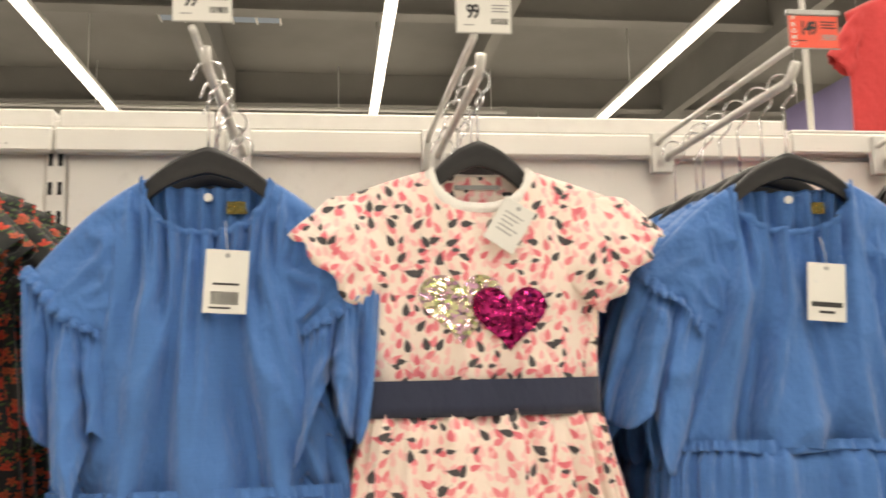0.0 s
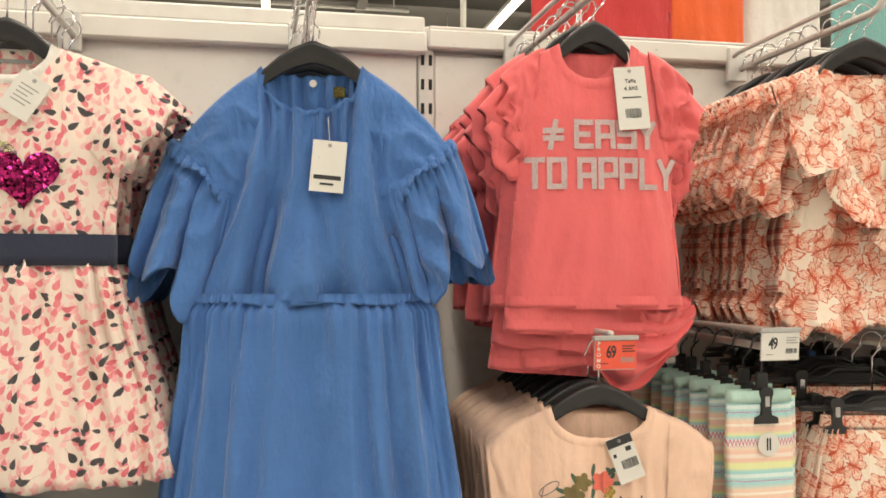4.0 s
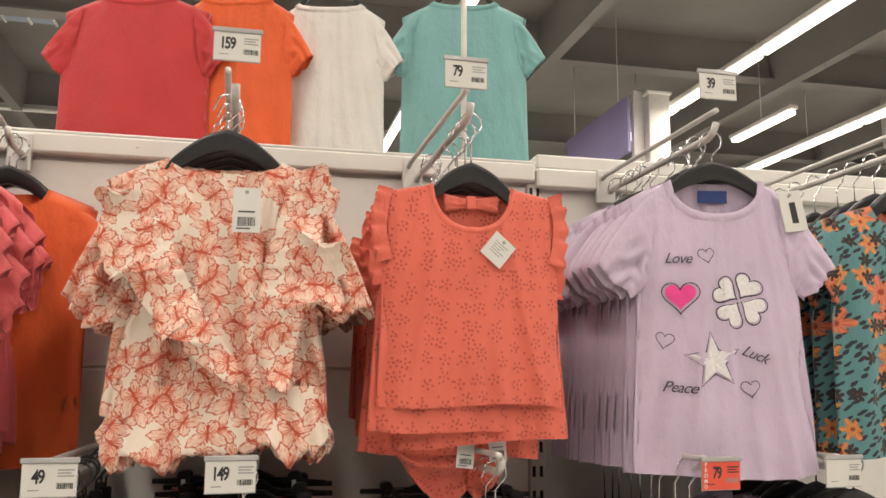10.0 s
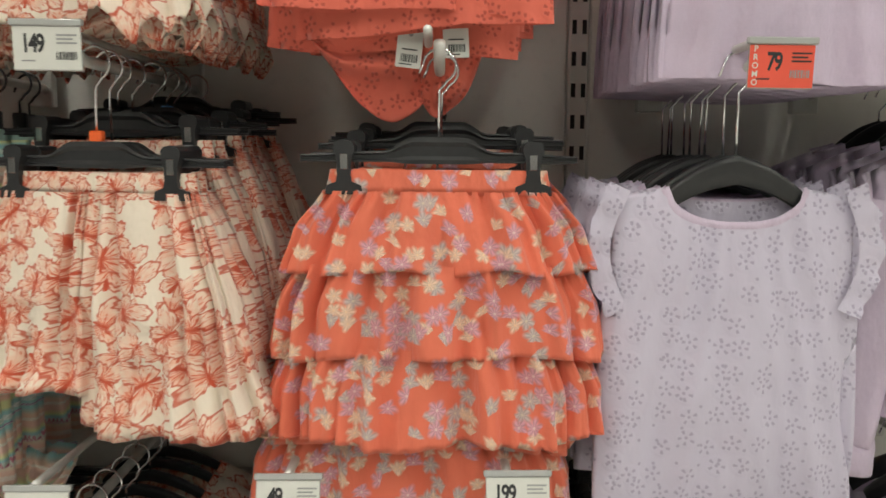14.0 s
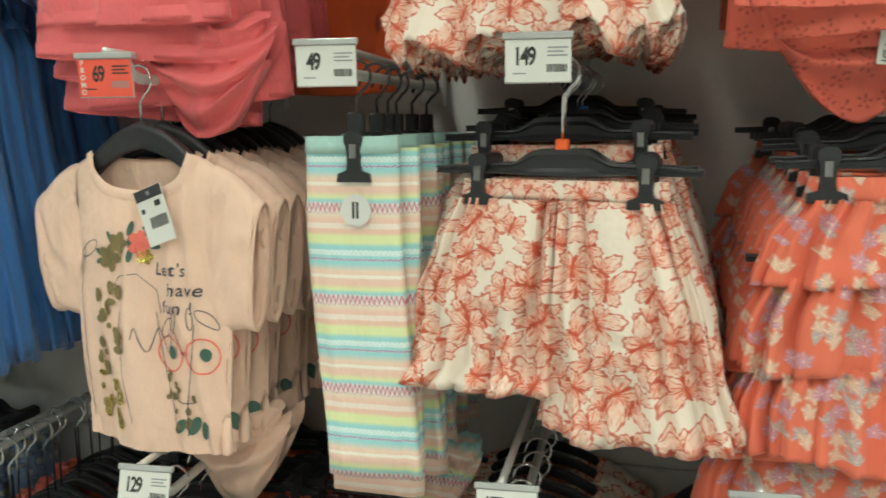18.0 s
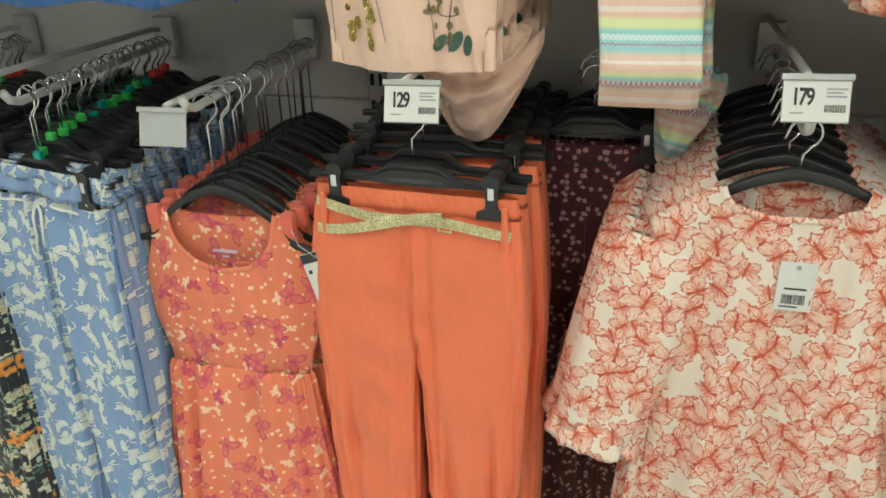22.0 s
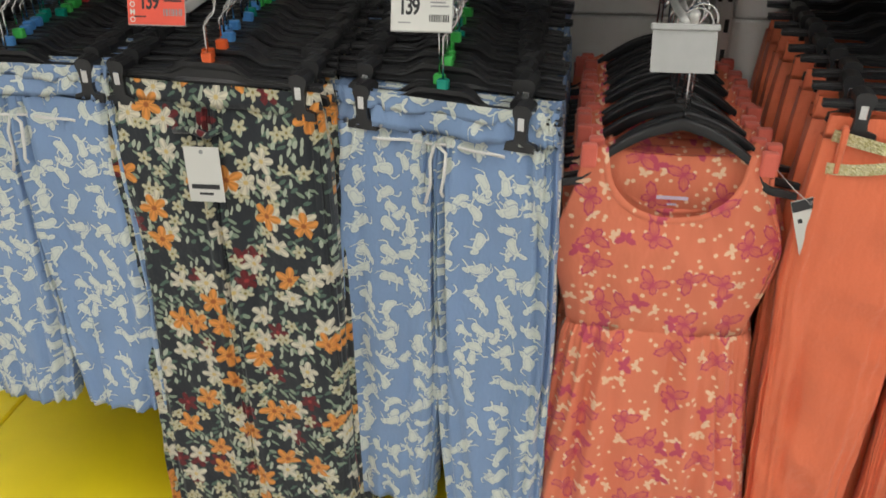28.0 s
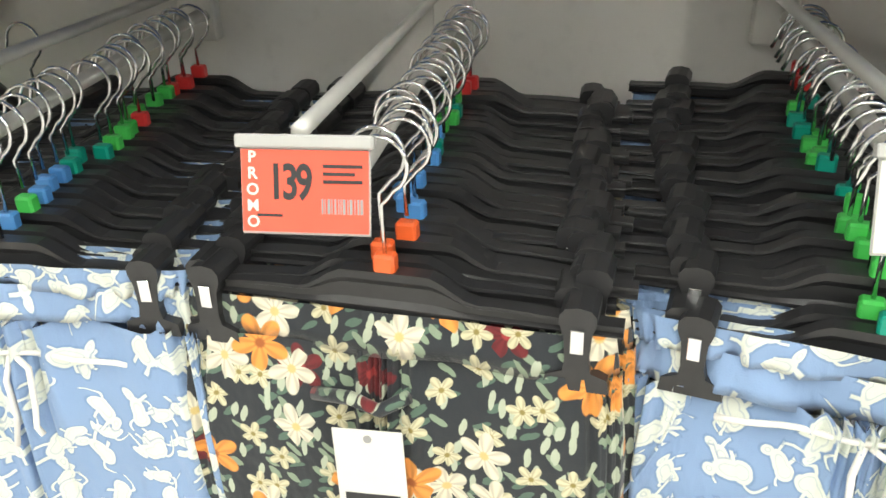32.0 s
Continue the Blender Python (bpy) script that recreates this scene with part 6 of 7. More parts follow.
        for sx, sz, st in ((0.054, -0.306, 80), (0.076, -0.304, 95)):
            decal(body, *outline(oval(0.014, 0.004, 16), 0.0012), sx, sz, "line_drawing", M["dark_print"], ob, 0.003, st)
        for fx, fz, fs, mt in ((-0.045, -0.232, 0.019, "olive_print"), (-0.030, -0.212, 0.015, "olive_print"), (0.002, -0.212, 0.018, "red_print"), (0.012, -0.228, 0.011, "gold_foil")):
            petal = [((fs * (0.65 + 0.35 * abs(math.cos(2.5 * a)))) * math.cos(a), (fs * (0.65 + 0.35 * abs(math.cos(2.5 * a)))) * math.sin(a)) for a in [2 * math.pi * k / 30 for k in range(30)]]
            decal(body, *fan(petal), fx, fz, "printed_flower", M[mt], ob, 0.002)
        for k in range(12):
            a = k * 0.7
            decal(body, *fan(oval(0.010, 0.0035, 12)), -0.02 + 0.045 * math.cos(a), -0.215 + 0.022 * math.sin(a * 1.3), "printed_leaf", M["leaf_print"], ob, 0.0015, a * 57)
        for lx in (0.050, 0.070, 0.085):
            decal(body, *fan(oval(0.014, 0.007, 14)), lx, -0.455 + 0.01 * math.sin(lx * 300), "printed_leaf", M["leaf_print"], ob, 0.0016, lx * 900)
        drip = [(-0.035 + 0.0035 * k, 0.016 * math.sin(k * 0.75)) for k in range(24)]
        decal(body, *outline(drip, 0.0013, False), 0.022, -0.336, "line_drawing", M["dark_print"], ob, 0.003)
        decal(body, *outline([(0.016 * math.cos(3.3 + 0.3 * k), 0.008 * math.sin(3.3 + 0.3 * k)) for k in range(9)], 0.0014, False), 0.064, -0.408, "line_drawing", M["dark_print"], ob, 0.003)
        for gx in (0.042, 0.090):
            decal(body, *fan(oval(0.008, 0.009, 14)), gx + 0.004, -0.350, "printed_leaf", M["leaf_print"], ob, 0.0024)
        for word, wx, wz in (("Let's", 0.050, -0.243), ("have", 0.070, -0.268), ("fun !", 0.058, -0.291)):
            decal_text(body, word, 0.023, wx, wz, M["dark_print"], ob, 0.0002, 1.1, 0.1)
        part("back_label", bars_mesh("back_label", [(-0.03, -0.120, 0.06, 0.007)]), M["grey_ink"], ob, at=(0, 0.012, 0))
        y = in_front(body, 0.024, -0.14, 0.04, 0.07)
        hang_tag(ob, 0.024, y, -0.140, 0.042, 0.072, -20, "block", None)

    return Kind("peach_tshirt", "peach jersey T-shirt with rolled cuffs, on a hanger", "t-shirt", build, details, "peach jersey T-shirt with printed flowers, gold spots and a tag", body=body, apex=-0.060)


def ring_y(x, half, depth, square=0.62):
    c = min(0.98, abs(x) / half) ** (1 / square)
    return -depth * (1 - c * c) ** 0.39


# striped leggings, folded in half over one clip
def leggings():
    def build(ob, fine):
        part("front_leg", ring_cloth("front_leg", [(-0.088, 0.058, 0.008), (-0.20, 0.060, 0.010), (-0.50, 0.060, 0.012, 0.022)], 48, 16, 0.002, 3, 1.0, -0.006, 0.5), M["stripe"], ob)
        part("back_leg", ring_cloth("back_leg", [(-0.092, 0.058, 0.007, 0.012), (-0.53, 0.060, 0.010, 0.012)], 40, 12, 0.002, 3, 2.0, 0.002, 0.5, 0, 0, 0.018), M["stripe"], ob)
        part("waistband", ring_cloth("waistband", [(-0.078, 0.0585, 0.010), (-0.098, 0.0595, 0.011)], 48, 3, 0.001, 5, 1, -0.006, 0.5), M["mint_cloth"], ob)

    def details(ob):
        c = part("sticker", plate_mesh("sticker", oval(0.019, 0.019, 24), -0.0165, -0.0158), M["paper"], ob, "round white size sticker", (0.002, 0, -0.165))
        part("sticker_print", bars_mesh("sticker_print", [(-0.004, -0.010, 0.003, 0.020), (0.001, -0.010, 0.003, 0.020)]), M["ink"], c, at=(0, -0.0172, 0))

    return Kind("striped_leggings", "pastel striped jersey leggings folded over a clip", "leggings", build, details)


# shorts
def shorts():
    def build(ob, fine):
        s = 150 if fine else 70
        part("waistband", ring_cloth("waistband", [(-0.128, 0.120, 0.009), (-0.152, 0.122, 0.015)], s, 4, 0.0015, 16, 1, 0, 0.5, 0, 0.003), M["butterfly"], ob)
        for side in (-1, 1):
            hem = -0.410 if side > 0 else -0.372
            lv = [(-0.150, 0.061, 0.013, side * 0.061), (-0.20, 0.072, 0.028, side * 0.070), (-0.28, 0.086, 0.042, side * 0.082), (-0.34, 0.094, 0.050, side * 0.087), (hem, 0.112, 0.070, side * 0.096)]
            part("leg", ring_cloth("leg", lv, s, 24 if fine else 12, 0.011, 9, 2.0 + side, 0, 0.28, 0.009, 0.010, 0, True, 0.75, 0.016, 0.5, side), M["butterfly"], ob)

    return Kind("butterfly_shorts", "cream cotton shorts with red butterfly line print on a clip hanger", "shorts", build)


# tiered skirt
def tiered_skirt():
    def build(ob, fine):
        s = 230 if fine else 110
        part("waistband", ring_cloth("waistband", [(-0.122, 0.122, 0.014), (-0.150, 0.126, 0.018)], s, 4, 0.002, 14, 1, 0, 0.6), M["coral_blossom"], ob)
        part("underskirt", ring_cloth("underskirt", [(-0.148, 0.124, 0.016), (-0.36, 0.150, 0.034)], 48, 8, 0.002, 6, 1, 0, 0.66), M["coral_blossom"], ob)
        tiers = (((-0.146, 0.126, 0.018), (-0.236, 0.174, 0.046)), ((-0.226, 0.158, 0.040), (-0.330, 0.188, 0.056)), ((-0.318, 0.166, 0.044), (-0.425, 0.190, 0.062)))
        for k, (a, b) in enumerate(tiers):
            part("tier", ring_cloth("tier", [a, ((a[0] + b[0]) / 2, (a[1] + b[1]) / 2 + 0.008, (a[2] + b[2]) / 2), b], s, 18, 0.017, 14 + 2 * k, 1.3 * k, 0, 0.74, 0.010, 0.010, 0, True, None, 0.018), M["coral_blossom"], ob, "gathered ruffle tier")

    return Kind("tiered_skirt", "coral cotton skirt with ruffle tiers and small blossoms", "skirt", build)


# lilac eyelet top
def lilac_top():
    body = Top(0.078, -0.140, 0.140, -0.152, 0.148, 0.150, -0.500, 0.040, 0.016, 0.022, 0.004, 3, 1.9, 0.004, 0.6)

    def build(ob, fine):
        part("body", body.mesh("body", *res(fine)), M["lilac_eyelet"], ob)
        part("neck_band", body.collar("neck_band", 0.006, 0.0007), M["lilac_cloth"], ob)
        for side in (-1, 1):
            path = [(side * (0.122 + 0.022 * math.sin(math.pi * k / 16)), -0.010, -0.142 - 0.135 * k / 16) for k in range(17)]
            part("shoulder_frill", ribbon_mesh("shoulder_frill", path, (0.004, 0.022), -1, 0.004, 4, side * 2, out=side), M["lilac_eyelet"], ob)

    return Kind("lilac_eyelet_top", "pale lilac eyelet jersey top with frilled armholes", "top", build, body=body, apex=-0.104)


def trousers(name, label, mat, waist, half, crotch, hem, leg_half, hem_half, seed, depth=0.024, spread=0.0, gather=0.0, details=None, front_label="", band=None, category="trousers", fold=0.0050, ridge=0.012, wrinkle=1.0):
    def build(ob, fine):
        s = 120 if fine else 64
        part("waistband", ring_cloth("waistband", [(waist, half, 0.009), (waist - 0.030, half + 0.003, 0.014)], s, 4, 0.0006 + gather, 16, seed, 0, 0.5, 0, gather * 2), M[band or mat], ob)
        for side in (-1, 1):
            lx = (half + 0.004) / 2
            lv = [(waist - 0.027, lx, 0.012, side * lx), (waist - 0.10, lx + 0.003, depth * 0.9, side * (lx + 0.003)), (crotch, lx + 0.006, depth, side * (lx + 0.006)), (crotch - 0.10, leg_half, depth, side * (lx + 0.006)), (hem, hem_half, depth + 0.002, side * (lx + spread))]
            part("leg", ring_cloth("leg", lv, s, 60 if fine else 18, fold, 7, seed + side, 0, 0.26, gather * 1.6, 0, 0, True, 0.62, ridge, (waist - crotch) / (waist - hem), side, 3.2, wrinkle), M[mat], ob)

    return Kind(name, label, category, build, details, front_label)


def frilled_waist(kind, mat, waist, half):
    """Adds a gathered frill that stands up over the waistband."""
    plain = kind.build

    def build(ob, fine):
        plain(ob, fine)
        part("waist_frill", ring_cloth("waist_frill", [(waist + 0.018, half + 0.005, 0.013), (waist - 0.004, half, 0.010)], 160 if fine else 80, 5, 0.0085, 19, 1.3, 0, 0.55), M[mat], ob, "gathered waist frill")

    kind.build = build
    return kind


# butterfly jersey dress
def jersey_dress():
    body = Top(0.090, -0.164, 0.122, -0.170, 0.148, 0.121, -0.436, 0.092, 0.012, 0.020, 0.002, 2, 0.9, 0.0, 0.52, crease=0.004, wrinkle=0.5)

    def build(ob, fine):
        part("bodice", body.mesh("bodice", *res(fine)), M["wing_jersey"], ob)
        part("neck_band", body.collar("neck_band", 0.007), M["wing_jersey"], ob)
        part("skirt", ring_cloth("skirt", [(-0.426, 0.1215, 0.0175), (-0.442, 0.126, 0.024), (-0.80, 0.168, 0.050)], 200 if fine else 110, 30 if fine else 12, 0.010, 11, 1.4, 0, 0.66, 0.003, 0, 0, True, None, 0.012, 0, 0, 6.0), M["wing_jersey"], ob)
        for side in (-1, 1):
            part("clip_strip", box_mesh("clip_strip", side * 0.110 - 0.010, side * 0.110 + 0.010, -0.009, 0.006, -0.192, -0.160, 0.004, 2), M["coral_cloth"], ob, "coral strap looped over the hanger")

    def details(ob):
        part("back_label", bars_mesh("back_label", [(-0.020, -0.232, 0.04, 0.005), (-0.006, -0.240, 0.012, 0.003)]), M["lilac_cloth"], ob, at=(0, -0.001, 0))
        hang_tag(ob, 0.158, -0.030, -0.205, 0.046, 0.074, -18, "block", (0.118, -0.014, -0.178))

    return Kind("jersey_dress", "orange sleeveless jersey dress with dark pink winged print", "dress", build, details, "orange sleeveless jersey dress with winged print and a tag", body=body, apex=-0.122)


def trouser_belt(ob):
    ys = [(x / 100 * 1.0, 0) for x in range(-14, 15)]
    path = [(x, ring_y(x, 0.152, 0.022) - 0.004, -0.128 - 0.020 * (x + 0.14) / 0.28 + 0.004 * math.sin(x * 30)) for x, _ in ys]
    part("belt", ribbon_mesh("belt", path, (0.0075, 0.0075), -1, 0.0), M["gold_belt"], ob, "gold glitter belt")
    path = [(x, ring_y(x, 0.152, 0.022) - 0.007, -0.165 + 0.036 * smoothstep(-0.14, 0.06, x)) for x, _ in ys if x < 0.06]
    part("belt_end", ribbon_mesh("belt_end", path, (0.0075, 0.0075), -1, 0.0), M["gold_belt"], ob, "gold glitter belt")
    part("buckle", tube_mesh("buckle", [(0.045, -0.034, -0.128), (0.062, -0.034, -0.129), (0.062, -0.034, -0.147), (0.045, -0.034, -0.146), (0.045, -0.034, -0.128)], 0.0018, 6), M["gold_belt"], ob)
    part("pocket_seam", tube_mesh("pocket_seam", [(0.120 + 0.02 * math.sin(k / 8 * 1.57), -0.020, -0.16 - 0.07 * k / 8) for k in range(9)], 0.0009, 5), M["orange_cloth"], ob)
    part("fly_seam", tube_mesh("fly_seam", [(0.0, ring_y(0, 0.155, 0.0275) - 0.001, -0.17 - 0.015 * k) for k in range(8)], 0.0009, 5), M["orange_cloth"], ob)
    for bx in (-0.128, 0.132):
        part("belt_loop", box_mesh("belt_loop", bx - 0.004, bx + 0.004, ring_y(bx, 0.152, 0.02) - 0.011, ring_y(bx, 0.152, 0.02), -0.172, -0.112, 0.002), M["orange_cloth"], ob)


def drawstring(ob):
    part("cord", tube_mesh("cord", [(-0.09 + 0.01 * k, -0.021 - 0.002 * math.sin(k), -0.165 - 0.0006 * (k - 9) ** 2 * 0.1) for k in range(19)], 0.0022, 6), M["white_cloth"], ob, "cream cord")
    part("cord_end", tube_mesh("cord_end", [(-0.002, -0.024, -0.166), (-0.006, -0.030, -0.185), (-0.004, -0.032, -0.215), (-0.012, -0.032, -0.245)], 0.0024, 6), M["white_cloth"], ob, "cream cord")
    part("cord_bow", tube_mesh("cord_bow", [(0.002, -0.024, -0.166), (0.016, -0.030, -0.172), (0.014, -0.032, -0.205), (0.010, -0.032, -0.225), (0.014, -0.032, -0.232)], 0.0024, 6), M["white_cloth"], ob, "cream cord")
    part("pocket", tube_mesh("pocket", [(-0.150 + 0.04 * math.sin(k / 6 * 1.5), -0.028, -0.26 + 0.02 * k) for k in range(6)], 0.0012, 5), M["squiggle"], ob)


def flower_tag(ob):
    hang_tag(ob, -0.008, -0.036, -0.185, 0.050, 0.078, -2, "brand", None)
    part("tie", tube_mesh("tie", [(-0.05, -0.024, -0.170), (-0.02, -0.030, -0.165), (0.0, -0.030, -0.172), (0.02, -0.026, -0.160)], 0.005, 8), M["dark_blossom"], ob)


# long butterfly shirt of the lowest row
def long_shirt():
    body = Top(0.085, -0.075, 0.170, -0.125, 0.165, 0.190, -0.72, 0.035, 0.010, 0.034, 0.006, 4, 5.1, 0.01, 0.62, crease=0.016, wrinkle=2.2)

    def build(ob, fine):
        part("body", body.mesh("body", *res(fine)), M["butterfly"], ob)
        for side in (-1, 1):
            part("sleeve", sleeve_mesh("sleeve", side, (0.155, 0.0, -0.185), (0.225, -0.006, -0.445), (0.074, 0.026), (0.062, 0.034), 34 if fine else 20, 14, 0.004, 4, side * 1.7), M["butterfly"], ob)
            part("cuff_frill", sleeve_mesh("cuff_frill", side, (0.220, -0.006, -0.425), (0.232, -0.006, -0.470), (0.058, 0.032), (0.070, 0.042), 40 if fine else 20, 6, 0.007, 8, side), M["butterfly"], ob)
        if fine:
            part("neck_band", body.collar("neck_band", 0.006), M["butterfly"], ob)

    def details(ob):
        hang_tag(ob, 0.010, body.on_front(0.01, -0.2) - 0.004, -0.160, 0.044, 0.064, 3, "bars", None, 9)

    return Kind("butterfly_shirt", "cream cotton tunic with red butterfly line print", "tunic", build, details, body=body, apex=-0.050)


def plain_prints():
    M["silver_print"] = smooth_stuff("silver_print", (0.50, 0.39, 0.39), 0.5, 0.2, 0.15, 300, 0.3)
    M["dark_print"] = smooth_stuff("dark_print", (0.055, 0.05, 0.075), 0.7)
    M["white_print"] = smooth_stuff("white_print", (0.74, 0.72, 0.72), 0.6, 0, 0.08, 200, 0.1)
    M["hot_pink"] = smooth_stuff("hot_pink_print", (0.80, 0.06, 0.28), 0.6)
    M["olive_print"] = smooth_stuff("olive_print", (0.20, 0.15, 0.06), 0.7, 0, 0.2)
    M["red_print"] = smooth_stuff("red_print", (0.75, 0.16, 0.12), 0.7)
    M["leaf_print"] = smooth_stuff("leaf_print", (0.06, 0.12, 0.09), 0.7)
    M["blue_label"] = smooth_stuff("blue_label", (0.02, 0.05, 0.18), 0.7)


plain_prints()



# denim jackets of the middle row
def denim_jacket():
    body = Top(0.065, -0.085, 0.160, -0.125, 0.150, 0.150, -0.42, 0.075, 0.01, 0.030, 0.005, 5, 2.0, crease=0.016)

    def build(ob, fine):
        part("body", body.mesh("body", 34, 26), M["lilac_cloth"], ob)
        for side in (-1, 1):
            part("sleeve", sleeve_mesh("sleeve", side, (0.140, 0.0, -0.185), (0.170, -0.004, -0.46), (0.060, 0.026), (0.042, 0.028), 26, 14, 0.004, 4, side), M["lilac_cloth"], ob)
            part("cuff", sleeve_mesh("cuff", side, (0.168, -0.004, -0.452), (0.172, -0.004, -0.495), (0.044, 0.030), (0.045, 0.030), 24, 5, 0.001, 4, side), M["lilac_cloth"], ob)
            x0 = side * 0.075
            y = in_front(body, x0, -0.20, 0.07, 0.03)
            part("pocket_flap", plate_mesh("pocket_flap", [(x0 - 0.036, -0.20), (x0 + 0.036, -0.20), (x0 + 0.036, -0.222), (x0, -0.236), (x0 - 0.036, -0.222)], y - 0.001, y + 0.006), M["lilac_cloth"], ob)
            part("pocket_button", plate_mesh("pocket_button", oval(0.005, 0.005, 12), y - 0.003, y - 0.001), M["paper"], ob, "pale metal button", (x0, 0, -0.222))
        y = in_front(body, 0, -0.16, 0.03, 0.25)
        part("placket", box_mesh("placket", -0.014, 0.014, y, y + 0.008, -0.415, -0.165, 0.002), M["lilac_cloth"], ob)
        for k in range(5):
            part("button", plate_mesh("button", oval(0.006, 0.006, 12), y - 0.002, y), M["paper"], ob, "pale metal button", (0, 0, -0.185 - 0.05 * k))
        part("collar", body.collar("collar", 0.034, 0.004), M["lilac_cloth"], ob)

    def details(ob):
        hang_tag(ob, -0.06, in_front(body, -0.06, -0.26, 0.05, 0.08) - 0.006, -0.27, 0.046, 0.085, 12, "bars", None, 12)

    return Kind("denim_jacket", "pale lilac denim jacket with metal buttons on a hanger", "jacket", build, details, "pale lilac denim jacket with metal buttons and a tag", body=body, apex=-0.05)
R1, R2, R3 = 2.14, 1.575, 1.035

for ax, az, rise in ((-1.67, R1, 0.035), (-1.235, R1, 0.035), (-0.895, R1, 0.035), (-0.47, R1, 0.035), (-0.03, R1, 0.035), (0.475, R1, 0.035), (0.845, R1, 0.035), (1.285, R1, 0.035), (1.68, R1, 0.035),
                     (-0.01, R2, 0.030), (0.268, R2, 0.030), (0.505, R2, 0.030), (0.895, R2, 0.030), (1.235, R2, 0.020), (1.48, R2, 0.020),
                     (-1.5, R3, 0.045), (-1.22, R3, 0.045), (-0.94, R3, 0.045), (-0.625, R3, 0.045), (-0.335, R3, 0.015), (0.0, R3, 0.055), (0.465, R3, 0.075), (0.745, R3, 0.09), (0.985, R3, 0.095), (1.30, R3, 0.04), (1.62, R3, 0.04)):
    arm(ax, az, rise=rise)
arm(0.075, R1, -0.10)


def row_labels():
    for n, (x, z, price, kind) in enumerate((
            (-1.235, 2.226, "99", ""), (-0.895, 2.222, "99", ""), (-0.458, 2.214, "149", "red"), (-0.034, 2.218, "79", ""), (0.475, 2.232, "159", ""), (0.830, 2.220, "79", ""), (1.275, 2.238, "39", ""))):
        price_label(x, -0.452, z, price, kind == "red", seed=n)
    for n, (x, z, price, kind) in enumerate((
            (-0.018, 1.596, "69", "red"), (0.258, 1.604, "49", ""), (0.492, 1.604, "149", ""), (1.247, 1.592, "79", "red"), (1.470, 1.592, "", ""))):
        price_label(x, -0.456, z, price, kind == "red", seed=20 + n, tilt=4, turn=3)
    for n, (x, z, price, kind) in enumerate((
            (-0.947, 1.074, "139", "red"), (-0.636, 1.078, "139", ""), (-0.347, 1.044, "", "blank"), (0.004, 1.090, "129", ""), (0.461, 1.108, "179", ""), (0.735, 1.124, "49", ""), (0.984, 1.130, "199", ""), (1.297, 1.072, "149", ""), (-1.235, 1.075, "139", ""))):
        price_label(x, -0.456, z, price, kind == "red", kind == "blank", seed=40 + n, tilt=-16, turn=2)


row_labels()

# upper row
stack(-1.67, R1, plain_top("floral_dress", "black viscose dress with small red flowers", "dress", "red_blossom", Top(0.07, -0.11, 0.17, -0.14, 0.16, 0.17, -0.50, 0.04, 0.01, 0.026, 0.006, 4, 2.0), True, [(-0.495, 0.172, 0.03), (-0.9, 0.23, 0.05)]), "top", 6, seed=11)
stack(-1.235, R1, blue_dress(((0.196, -0.458), (0.104, -0.490)), -0.525, 1.3), "top", 6, seed=12)
stack(-0.895, R1, fleck_dress(), "top", 6, seed=13)
stack(-0.470, R1, blue_dress(((0.268, -0.432), (0.150, -0.476)), -0.492, 2.6), "top", 7, seed=14, front_turn=-10)
pink_kind, coral_kind = pink_top(), coral_top()
stack(-0.025, R1, pink_kind, "top", 14, seed=15, jx=0.016, jr=6, drop_back=0.05, front_turn=-6)
stack(0.465, R1, blouse(), "top", 9, seed=16, front_turn=-3)
stack(0.856, R1, coral_kind, "top", 9, seed=17, drop_back=0.06)
stack(1.297, R1, lilac_tee(), "top", 11, seed=18, front_turn=-11, jx=0.016, jr=7.0)
stack(1.68, R1, plain_top("tropical_top", "teal jersey top with large orange flowers", "top", "teal_blossom", Top(0.07, -0.11, 0.17, -0.14, 0.16, 0.165, -0.56, 0.04, 0.01, 0.026, 0.006, 4, 2.0)), "top", 7, seed=19)
stack(0.075, R1, plain_top("orange_tee", "bright orange jersey T-shirt hanging close to the back wall", "t-shirt", "bright_orange_cloth", Top(0.07, -0.09, 0.15, -0.12, 0.145, 0.15, -0.58, 0.04, 0.01, 0.024, 0.006, 4, 4.0)), "top", 2, y_front=-0.07, y_back=-0.04, seed=20)



def askew(kind, x, y, z, lean, turn, tilt=0.0):
    """One more piece of a kind that has slid half off its hanger."""
    return kind(pose(x, y, z, tilt, lean, turn), 1)


for dx, dy, dz, lean, turn in ((0.014, 0.020, -0.035, 2, 3), (0.022, 0.042, -0.065, 4, -5), (0.012, 0.065, -0.09, -3, 5), (0.03, 0.085, -0.11, 5, 4)):
    askew(pink_kind, -0.025 + dx, -0.385 + dy, R1 + dz, lean, turn)
for dx, dy, dz, lean, turn in ((0.008, 0.018, -0.035, 2, 4), (0.0, 0.036, -0.055, -3, -6), (0.012, 0.07, -0.075, 3, -4)):
    askew(coral_kind, 0.85 + dx, -0.385 + dy, R1 + dz, lean, turn)


def slumped(name, label, mat, x, y, z, w, deep, lean, turn, seed, folds=4):
    ob = thing(name, label, "t-shirt", "", pose(x, y, z, 0, lean, turn))
    part("body", slump_mesh("body", w, deep, seed, folds), M[mat], ob)
    part("sleeve", slump_mesh("sleeve", w * 0.55, deep * 0.5, seed + 2, 2), M[mat], ob, at=(w * 0.35, -0.004, 0.01))


